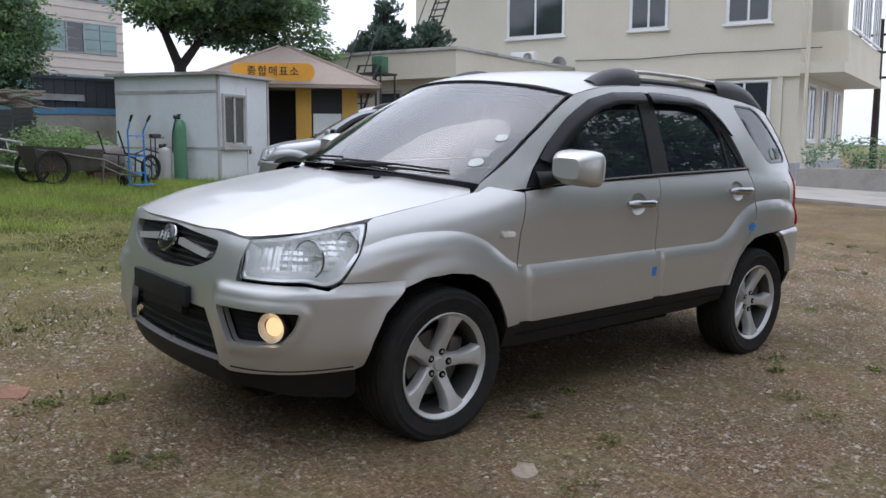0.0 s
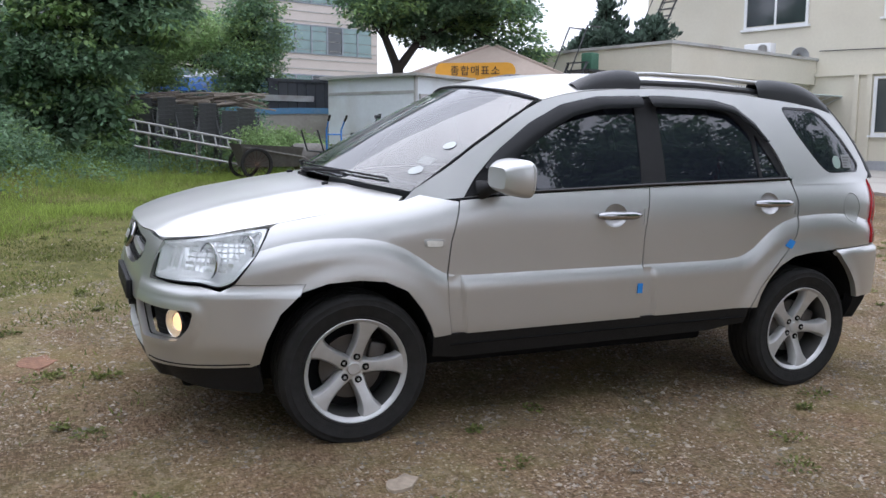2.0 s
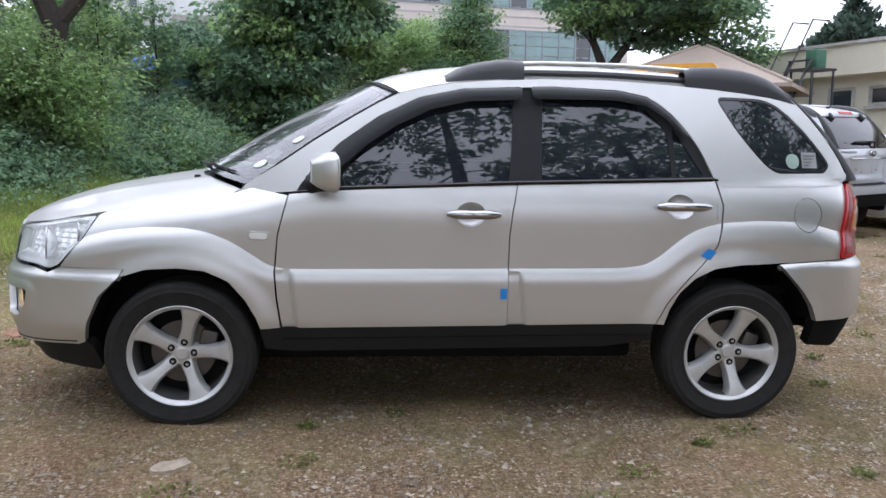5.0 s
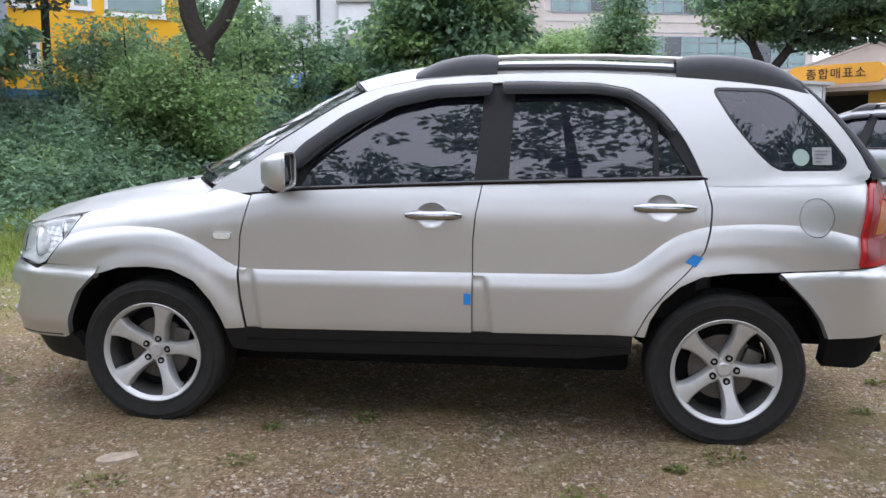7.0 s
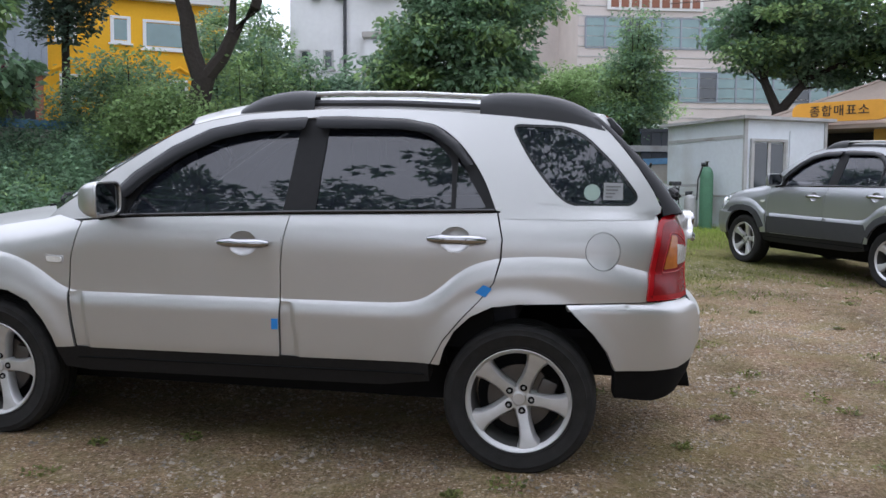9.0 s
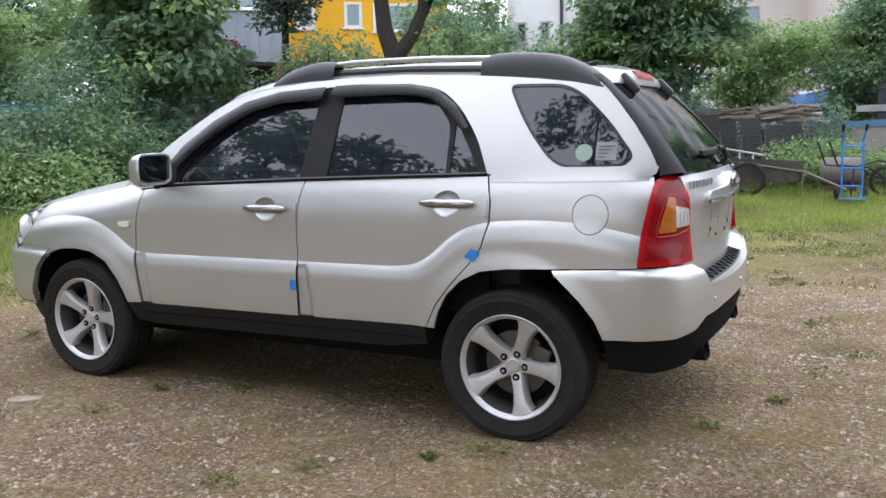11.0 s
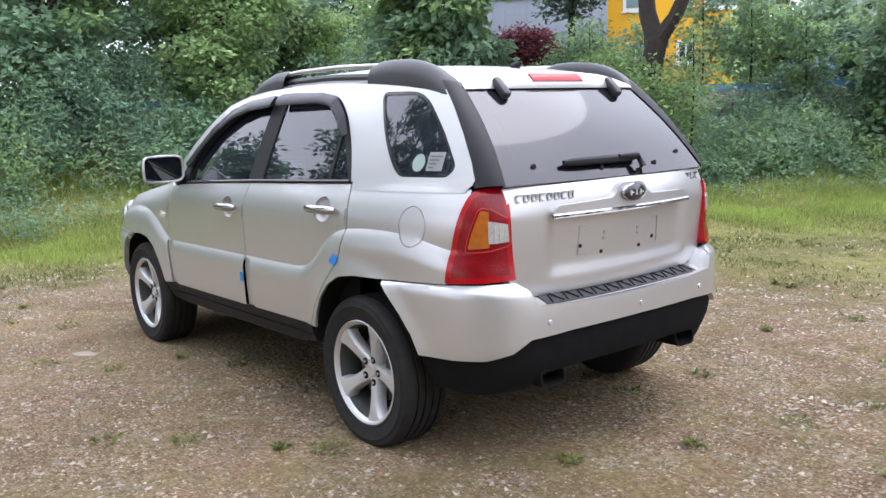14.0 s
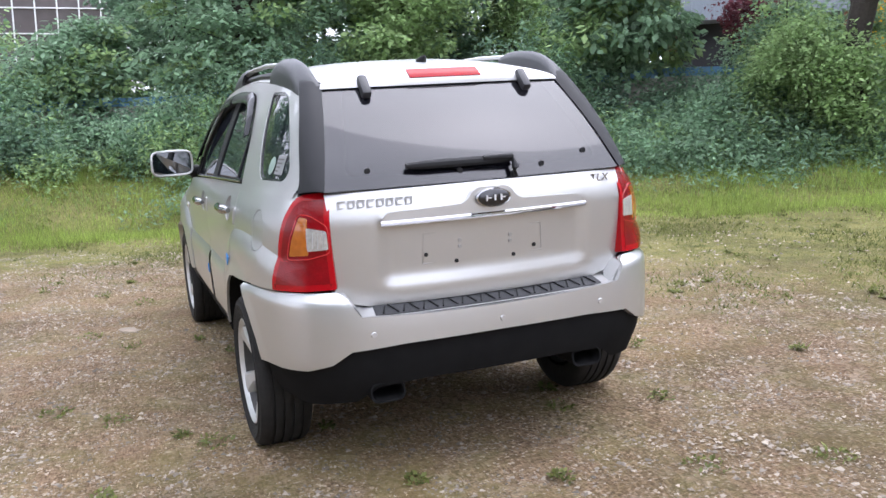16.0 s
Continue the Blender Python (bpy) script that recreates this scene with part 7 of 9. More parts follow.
for k in range(8):
    y0 = -0.605 + k * 0.0365
    q = gate_at(y0 + 0.015, 1.125)
    x0, x1, y1 = q[0] - 0.001, q[0] + 0.005, y0 + 0.030
    bars_ = [(x0, y0 + 0.001, 1.109, x1, y1, 1.1155), (x0, y0 + 0.003, 1.1365, x1, y1 + 0.003, 1.1425), (x0, y0 + 0.001, 1.1155, x1, y0 + 0.009, 1.1365)]
    if k % 3:
        bars_.append((x0, y1 - 0.007, 1.1155, x1, y1 + 0.001, 1.1365))
    part("letter_bar", box(*bars_), M["galv"], gate, "silver letter shape", smooth=False)
q = gate_at(0.535, 1.14)
lettering("TLX", q[0] + 0.004, 0.535, 1.14, 0.045, "chrome grade lettering", 1.0)
for y, z in ((-0.27, 0.905), (0.20, 0.895), (-0.145, 0.868), (0.105, 0.866), (-0.13, 0.95), (0.09, 0.95), (-0.13, 0.925), (0.09, 0.925)):
    q = gate_at(y, z)
    m_ = "trim" if z < 0.91 else "galv"
    part("plate_screw", lathe([(0.0, 0.004), (0.008, 0.004), (0.009, 0.0)], axis="x", sides=10), M[m_], gate).location = q
part("plate_recess_edge", tube([tuple(gate_at(y, z) + [0.002, 0, 0]) for y, z in ((-0.28, 0.99), (0.23, 0.985), (0.235, 0.87), (-0.285, 0.87))], 0.0022, 5, closed=True), M["shed_trim"], gate)
for y in (-0.52, 0.0, 0.46):
    p = skin(sr(y), 0.635, 0.021) * np.array([1, 1 if y <= 0 else -1, 1])
    part("parking_sensor", lathe([(0.0, 0.005), (0.010, 0.005), (0.012, 0.0)], axis="x", sides=14), M["alloy"], car).location = p
for y in (-0.47, 0.42):
    bm = bmesh.new()
    rings = []
    for x, g in ((-0.18, 0.0), (0.0, 0.0), (0.0, 0.006), (-0.15, 0.008)):
        rings.append([bm.verts.new((x - 0.2 * (q[1] + 0.04) * (x > -0.1), q[0], q[1])) for q in rounded([(-0.07 + g, -0.038 + g), (0.07 - g, -0.038 + g), (0.07 - g, 0.038 - g), (-0.07 + g, 0.038 - g)], 0.034)])
    for a, b in zip(rings, rings[1:]):
        for k in range(len(a)):
            bm.faces.new((a[k], a[(k + 1) % len(a)], b[(k + 1) % len(a)], b[k]))
    bm.faces.new(rings[-1])
    ex = part("exhaust_tip", bm, M["well"], car, "dark squared exhaust tip")
    ex.location = (3.408, y, 0.39)
part("exhaust_box", box((2.95, -0.6, 0.41, 3.3, 0.6, 0.50), bevel=0.03), M["well"], car)

# sills
sill = [(sx(0.36), 0.47), (sx(2.22), 0.492), (sx(2.22), 0.40), (sx(2.0), 0.365), (sx(0.5), 0.345), (sx(0.38), 0.36)]
panel("sill", sill, lambda s, z: skin(s, z, -0.004), 0.05, "trim", depth=0.08, label="black plastic sill")
for side in (1, -1):
    part("sill_lip", tube([tuple(skin(sx(x), 0.415 + 0.02 * (x - 0.5) / 1.7, -0.002) * np.array([1, side, 1])) for x in np.linspace(0.46, 2.2, 10)], 0.004, 5), M["well"], car)
# small silver guards on the door edges
for side in (1, -1):
    for x0, z0 in ((1.512, 1.0), (2.525, 1.035)):
        part("edge_guard", panel_mesh("edge_guard", rounded([(sx(x0 - 0.014), z0 - 0.04), (sx(x0 + 0.002), z0 - 0.04), (sx(x0 + 0.004), z0 + 0.04), (sx(x0 - 0.012), z0 + 0.04)], 0.005), lambda s, z: skin(s, z, 0.006), 0.02, M["silver"], depth=0.006, flip=side < 0), None, car, "silver door edge guard")
# arch linings
for side in (1, -1):
    for arch, xc in ((ARCH_F, 0.0), (ARCH_R, 2.63)):
        vs, fs = [], []
        for i, (a, b) in enumerate(arch):
            for y in (-0.875, -0.62):
                p = skin(sx(a), b, -0.012)
                k = 1.0 if y < -0.8 else 0.97
                vs.append((xc + (a - xc) * k, side * (p[1] if y < -0.8 else y), b))
        for i in range(len(arch) - 1):
            fs.append((2 * i, 2 * i + 1, 2 * i + 3, 2 * i + 2))
        part("arch_lining", mesh_of("arch_lining", vs, fs, M["well"], True), None, car)
# dark floor and inner shell
part("underbody", box((-0.70, -0.52, 0.21, 2.25, 0.52, 0.62), (2.25, -0.62, 0.40, 3.20, 0.62, 0.62), bevel=0.03), M["well"], car)
part("engine_block", box((-0.55, -0.55, 0.6, 0.05, 0.55, 0.88), bevel=0.03), M["well"], car)
part("floor_pan", box((0.40, -0.80, 0.40, 2.18, 0.80, 0.60), bevel=0.03), M["well"], car)
part("boot_floor", box((3.06, -0.70, 0.42, 3.28, 0.70, 0.70), bevel=0.03), M["well"], car)
part("engine_wall", box((-0.05, -0.66, 0.6, 0.1, 0.66, 1.0)), M["well"], car, smooth=False)
for side in (1, -1):
    y0, y1 = (-0.80, -0.78) if side > 0 else (0.78, 0.80)
    part("door_inner", box((0.45, y0, 0.55, 2.5, y1, 1.08)), M["well"], car, smooth=False)
    y0, y1 = (-0.74, -0.72) if side > 0 else (0.72, 0.74)
    part("quarter_inner", box((2.5, y0, 0.80, 3.15, y1, 1.15)), M["well"], car, smooth=False)
    part("wing_inner", box((-0.3, y0 * 0.92, 0.76, 0.45, y1 * 0.92, 0.98)), M["well"], car, smooth=False)

# cabin side: silver frame with the two openings
cy = lambda x: float(cant(np.array(x))[1])
def lowered(pts):
    return [(p[0], p[1] - 0.022 * min(1, max(0, (p[1] - 1.3) / 0.25)), *p[2:]) for p in pts]
frame_out = [(0.235, 1.068), (0.30, 1.13), (0.45, 1.222), (0.60, 1.325), (0.785, 1.44), (0.90, 1.508)] + [(x, cy(x) - 0.002) for x in (1.0, 1.1, 1.25, 1.45, 1.7, 2.0, 2.3, 2.55, 2.70, 2.82, 2.90)] + [(2.945, 1.583), (3.0, 1.534), (3.045, 1.484), (3.125, 1.385), (3.195, 1.28), (3.226, 1.215), (3.228, 1.188)] + [(x, float(BELT(x)) + 0.004) for x in (3.1, 2.9, 2.7, 2.53)] + [(2.515, 1.182), (2.505, 1.185)] + [(x, float(BELT(x)) + 0.003) for x in (2.3, 1.9, 1.55, 1.2, 0.9, 0.69, 0.5, 0.35)]
DLO = rounded(lowered([(0.525, 1.098, 0.004), (0.585, 1.185, 0.02), (0.70, 1.30, 0.05), (0.90, 1.455, 0.08), (1.09, 1.555, 0.1), (1.30, 1.602, 0.1), (1.70, 1.622, 0.1), (2.08, 1.612, 0.1), (2.22, 1.585, 0.06), (2.335, 1.49, 0.06), (2.44, 1.34, 0.08), (2.505, 1.186, 0.004)] + [(x, float(BELT(x)) + 0.006, 0.004) for x in (2.2, 1.9, 1.55, 1.2, 0.9, 0.7)]), 0.02)
QTR = rounded([(2.545, 1.575, 0.05), (2.80, 1.568, 0.05), (2.885, 1.53, 0.05), (3.02, 1.405, 0.08), (3.135, 1.255, 0.035), (3.10, 1.213, 0.03), (2.845, 1.207, 0.05), (2.775, 1.245, 0.08), (2.645, 1.40, 0.1)], 0.05)
panel("cabin_side", frame_out, upper, 0.035, "silver", holes=[DLO, QTR], depth=0.02, gap=0.001)
GLF = rounded(lowered([(0.71, 1.128), (0.78, 1.26, 0.05), (0.95, 1.41, 0.08), (1.14, 1.515, 0.1), (1.32, 1.56, 0.1), (1.545, 1.575, 0.01), (1.525, 1.30, 0.05), (1.51, 1.163, 0.01)]), 0.01)
GLR = rounded(lowered([(1.665, 1.168), (1.685, 1.577), (2.05, 1.572, 0.1), (2.18, 1.545, 0.06), (2.29, 1.42, 0.05), (2.30, 1.19, 0.01)]), 0.01)
GLV = rounded(lowered([(2.32, 1.19), (2.315, 1.44, 0.02), (2.46, 1.198)]), 0.01)
panel("window_frame", shrink(DLO, -0.006), lambda x, z: upper(x, z, -0.010), 0.04, "trim", holes=[GLF, GLR, GLV], depth=0.02, label="black window surround and door pillar")
for nm, g in (("front_side_window", GLF), ("rear_side_window", GLR), ("rear_vent_window", GLV)):
    panel(nm, shrink(g, -0.008), lambda x, z: upper(x, z, -0.016), 0.05, "tint", depth=0.0, label="dark tinted side window")
panel("quarter_window", shrink(QTR, 0.004), lambda x, z: upper(x, z, -0.006), 0.04, "tint", depth=0.004, label="dark tinted quarter window")
panel("quarter_seal", QTR, lambda x, z: upper(x, z, -0.002), 0.04, "gloss_black", holes=[shrink(QTR, 0.012)], depth=0.012)
for side in (1, -1):
    pts = [tuple(upper(x, float(BELT(x)) + 0.006, 0.004) * np.array([1, side, 1])) for x in np.linspace(0.66, 2.50, 20)]
    part("belt_strip", tube(pts, 0.007, 6), M["gloss_black"], car)
# rain visors
VF = lowered([(0.63, 1.225), (0.72, 1.318), (0.90, 1.456), (1.09, 1.556), (1.30, 1.602), (1.585, 1.617), (1.578, 1.55), (1.33, 1.536), (1.15, 1.492), (0.98, 1.403), (0.83, 1.293), (0.715, 1.19)])
VR = lowered([(1.625, 1.619), (1.75, 1.622), (2.06, 1.612), (2.20, 1.585), (2.32, 1.495), (2.395, 1.385), (2.365, 1.37), (2.285, 1.462), (2.18, 1.538), (2.04, 1.558), (1.632, 1.556)])


def visor_at(line):
    """A rounded strip: it leaves the frame at its upper edge, bulges and turns in again below."""
    edge = np.array(line[:6], float)
    low = np.array(line[6:], float)[::-1]

    def f(x, z):
        top, foot = np.interp(x, edge[:, 0], edge[:, 1]), np.interp(x, low[:, 0], low[:, 1])
        q = np.clip((top - z) / np.maximum(top - foot, 0.02), 0, 1)
        return upper(x, z, 0.003 + 0.026 * np.sin(np.pi * (0.06 + 0.62 * q)) ** 0.8)
    return f


for v in (VF, VR):
    panel("rain_visor", rounded(v, 0.02), visor_at(v), 0.016, "visor", depth=0.006, label="smoked dark rain visor")
# stickers in the quarter window
part("inspection_sticker", panel_mesh("inspection_sticker", [(2.975, 1.24), (3.06, 1.24), (3.06, 1.315), (2.975, 1.315)], lambda x, z: upper(x, z, -0.003), 0.04, M["sticker_dim"], depth=0.0), None, car, "white printed window sticker")
for k in range(4):
    part("sticker_bar", panel_mesh("sticker_bar", [(2.985, 1.295 - k * 0.015), (3.05 - 0.012 * k, 1.295 - k * 0.015), (3.05 - 0.012 * k, 1.301 - k * 0.015), (2.985, 1.301 - k * 0.015)], lambda x, z: upper(x, z, -0.001), 0.04, M["sticker_print"], depth=0.0), None, car)
part("round_sticker", panel_mesh("round_sticker", [(2.925 + 0.036 * math.cos(t), 1.272 + 0.036 * math.sin(t)) for t in (2 * math.pi * k / 24 for k in range(24))], lambda x, z: upper(x, z, -0.003), 0.03, M["sticker_green"], depth=0.0), None, car, "round pale green window sticker")

# roof
roof_edge = [(x, -float(cant(np.array(x))[0])) for x in np.linspace(1.0, 2.86, 15)]
top_edge = [tuple(screen_at(1.0, u)[:2]) for u in np.linspace(0, -1, 8)]
rl = [(x + 0.004, y) for x, y in top_edge] + roof_edge + [(2.915, -0.575), (2.935, -0.535), (2.945, -0.48), (2.97, -0.25), (2.975, 0.0)]
roof_out = rl + [(x, -y) for x, y in rl[-2:0:-1]]
panel("roof", roof_out, lambda x, y: st3([x, y, np.maximum(roof_z(x, y), 0)], -1), 0.05, "silver", sides=(1,), depth=0.025, gap=0.001, label="silver roof")
part("roof_aerial", tube([(2.72, 0.0, 1.675), (2.77, 0.0, 1.70)], [0.026, 0.006], 10), M["trim"], car, "black shark aerial")
# spoiler lip over the rear glass
def lip_at(q, u):
    g = rear_glass_at(0.93, u) + np.array([0.007, 0, 0.004])
    r = st3([2.975 - 0.038 * np.abs(u) ** 2, 0.535 * u, roof_z(2.975 - 0.038 * np.abs(u) ** 2, 0.535 * u)], -1)
    q = np.asarray(q, float)[..., None]
    return g * (1 - q) + r * q + st3([0.012 * np.sin(np.pi * q[..., 0]), 0 * u, 0 * u], -1)
spoiler = panel("tailgate_top", [(0.0, -1), (1, -1), (1, 1), (0.0, 1)], lip_at, 0.08, "silver", sides=(1,), depth=0.015)
part("brake_light", panel_mesh("brake_light", [(0.40, -0.30), (0.92, -0.32), (0.92, 0.28), (0.40, 0.30)], lambda q, u: lip_at(q, u) + np.array([0.004, 0, 0.002]), 0.05, M["red_lens"], depth=0.006), None, car, "red high brake light")
for y in (-0.37, 0.36):
    q = lip_at(0.35, y / 0.53)
    hg = part("hinge_cap", box((-0.05, -0.022, -0.02, 0.06, 0.022, 0.022), bevel=0.014), M["rail_black"], car)
    hg.matrix_local = Matrix.Translation((q[0] + 0.02, y, q[2] - 0.016)) @ pose(0, 0, 0, 0, 46, 0)
# rear glass
part("rear_window", panel_mesh("rear_window", [(0, -1), (1, -1), (1, 1), (0, 1)], rear_glass_at, 0.08, M["rear_tint"], depth=0.01), None, car, "dark tinted rear window with black border")
RG = rounded([(0.12, -0.86), (0.93, -0.84), (0.93, 0.84), (0.12, 0.86)], 0.08)
# added sheet: its grey stands in for light coming through the cabin
part("tint_film", panel_mesh("tint_film", shrink(RG, -0.01), lambda q, u: rear_glass_at(q, u) - np.array([0.007, 0, 0.004]), 0.08, M["tint_film"], depth=0.0), None, car, "opaque grey sheet painted as light seen through the rear window")
part("glass_border", panel_mesh("glass_border", [(0.01, -0.99), (0.99, -0.99), (0.99, 0.99), (0.01, 0.99)], lambda q, u: rear_glass_at(q, u) - np.array([0.004, 0, 0.002]), 0.07, M["gloss_black"], holes=[RG], depth=0.0), None, car, "black printed glass border")
for u, qv in ((-0.73, 0.16), (0.78, 0.19), (-0.15, 0.1), (0.42, 0.1)):
    p = rear_glass_at(qv, u)
    part("glass_stud", lathe([(0, 0.008), (0.011, 0.008), (0.013, 0)], axis="x", sides=12), M["trim"], car).location = p
pv = rear_glass_at(0.07, 0.2)
wiper = part("rear_wiper", tube([tuple(rear_glass_at(0.16, u) + [0.02, 0, 0.008]) for u in np.linspace(-0.5, 0.22, 10)], [0.010, 0.016, 0.018, 0.018, 0.018, 0.018, 0.018, 0.018, 0.016, 0.012], 8), M["trim"], car, "black rear wiper")
part("wiper_arm", tube([tuple(pv + [0.012, 0, -0.02]), tuple(pv + [0.035, 0, 0.01]), tuple(rear_glass_at(0.16, 0.2) + [0.035, 0, 0.015]), tuple(rear_glass_at(0.16, 0.0) + [0.035, 0, 0.018])], [0.02, 0.016, 0.014, 0.01], 8), M["trim"], wiper)
# black tail pillars: from the roof rail down to the lamp
for side in (1, -1):
    way = [tuple(v) for v in catmull([(2.915, 1.606), (2.95, 1.582), (3.045, 1.486), (3.125, 1.387), (3.195, 1.282), (3.23, 1.215), (3.238, 1.172)], 5)]
    vs, fs, ns = [], [], 8
    for x, z in way:
        p = upper(x, z, 0.003)
        r = rear_glass_at(min(1.0, max(0.0, (z - 1.178) / 0.415)), -0.985) + np.array([0.004, 0, 0.003])
        m_ = (p + r) / 2 + np.array([0.022, -0.022, 0.012])
        for j in range(ns + 1):
            t = j / ns
            vs.append(tuple(((1 - t) ** 2 * p + 2 * t * (1 - t) * m_ + t * t * r) * np.array([1, side, 1])))
    for i in range(len(way) - 1):
        for j in range(ns):
            k = (ns + 1) * i + j
            fs.append((k, k + ns + 1, k + ns + 2, k + 1) if side > 0 else (k, k + 1, k + ns + 2, k + ns + 1))
    part("tail_pillar", mesh_of("tail_pillar", vs, fs, M["pillar_black"], True), None, car, "black tail pillar trim")
# roof rails
for side in (1, -1):
    def on_roof(x, up, y=0.585):
        return (x, -side * y, float(roof_z(x, y)) + up)
    rail = part("roof_rail", tube([on_roof(1.50, 0.052), on_roof(1.7, 0.056), on_roof(2.1, 0.058), on_roof(2.5, 0.062)], 0.012, 10), M["alloy"], car, "silver roof rail with black ends")
    for xs, hs in (((1.22, 1.27, 1.33, 1.40, 1.47, 1.54, 1.60), (0.0, 0.024, 0.044, 0.056, 0.063, 0.062, 0.052)), ((2.40, 2.46, 2.54, 2.62, 2.70, 2.76, 2.82, 2.87, 2.91, 2.945, 2.975), (0.05, 0.068, 0.078, 0.082, 0.082, 0.078, 0.068, 0.052, 0.034, 0.015, -0.012))):
        vs, fs = [], []
        yy = 0.588
        for x, h in zip(xs, hs):
            for k in range(9):
                a = math.pi * k / 8
                w_, f_ = 0.05 * math.cos(a), math.sin(a) ** 0.6
                vs.append((x, -side * (yy + w_), float(roof_z(x, yy + w_)) + (h + 0.012) * f_ - 0.022 * (1 - f_)))
        for i in range(len(xs) - 1):
            for j in range(8):
                k = 9 * i + j
                fs.append((k, k + 1, k + 10, k + 9) if side > 0 else (k, k + 9, k + 10, k + 1))
        part("rail_end", mesh_of("rail_end", vs, fs, M["rail_black"], True), None, rail, "dark grey plastic rail end")
    part("rail_base", tube([on_roof(x, 0.006) for x in np.linspace(1.5, 2.5, 8)], 0.02, 8), M["rail_black"], rail)

# windscreen, its black border, wipers, stickers
part("windscreen", panel_mesh("windscreen", [(0.0, -1), (1, -1), (1, 1), (0.0, 1)], screen_at, 0.08, M["clear"], depth=0.006), None, car, "clear windscreen")
part("screen_border", panel_mesh("screen_border", [(0.0, -0.995), (0.995, -0.995), (0.995, 0.995), (0.0, 0.995)], lambda q, u: screen_at(q, u) + np.array([0.004, 0, -0.006]), 0.07, M["gloss_black"], holes=[rounded([(0.055, -0.972), (0.975, -0.972), (0.975, 0.972), (0.055, 0.972)], 0.04)], depth=0.0), None, car)
for u in (-1, 1):
    part("screen_seal", tube([tuple(screen_at(q, u * 0.997) + np.array([0, 0.002 * u, 0.003])) for q in np.linspace(0.0, 1.0, 12)], 0.005, 6), M["trim"], car)
part("screen_seal", tube([tuple(screen_at(0.995, u) + np.array([0, 0, 0.003])) for u in np.linspace(-1, 1, 16)], 0.008, 6), M["trim"], car)
cowl = [(float(screen_at(0.0, u)[0]) - 0.045, float(screen_at(0.0, u)[1])) for u in np.linspace(-0.97, 0.97, 15)] + [(float(screen_at(0.05, u)[0]), float(screen_at(0.0, u)[1])) for u in np.linspace(0.97, -0.97, 15)]
part("cowl", panel_mesh("cowl", cowl, lambda x, y: hood_at(x, y) - np.array([0, 0, 0.018]), 0.05, M["trim"], depth=0.02), None, car, "black cowl grille")
for u0, u1, piv in ((-0.82, -0.05, -0.05), (-0.02, 0.72, 0.72)):
    blade = part("wiper", tube([tuple(screen_at(0.055 - 0.02 * k / 8, u0 + (u1 - u0) * k / 8) + np.array([-0.008, 0, 0.008])) for k in range(9)], 0.0055, 6), M["trim"], car, "black windscreen wiper")
    part("wiper_arm", tube([tuple(screen_at(0.0, piv) + np.array([-0.02, 0, 0.008])), tuple(screen_at(0.025, (u0 + piv) / 2) + np.array([-0.014, 0, 0.014])), tuple(screen_at(0.045, (u0 * 1.2 + piv * 0.8) / 2) + np.array([-0.01, 0, 0.012]))], [0.011, 0.008, 0.005], 7), M["trim"], blade)
for qv, uv, r in ((0.42, -0.885, 0.024), (0.17, -0.885, 0.026)):
    part("screen_sticker", panel_mesh("screen_sticker", [(qv + r * 1.5 * math.cos(t), uv + r * 1.4 * math.sin(t)) for t in (2 * math.pi * k / 24 for k in range(24))], lambda q, u: screen_at(q, u) + np.array([-0.003, 0, 0.003]), 0.03, M["sticker"], depth=0.0), None, car, "round white windscreen sticker")
part("screen_note", panel_mesh("screen_note", [(0.24, -0.90), (0.31, -0.89), (0.31, -0.80), (0.24, -0.81)], lambda q, u: screen_at(q, u) + np.array([0.006, 0, -0.006]), 0.05, M["sticker"], depth=0.0), None, car)

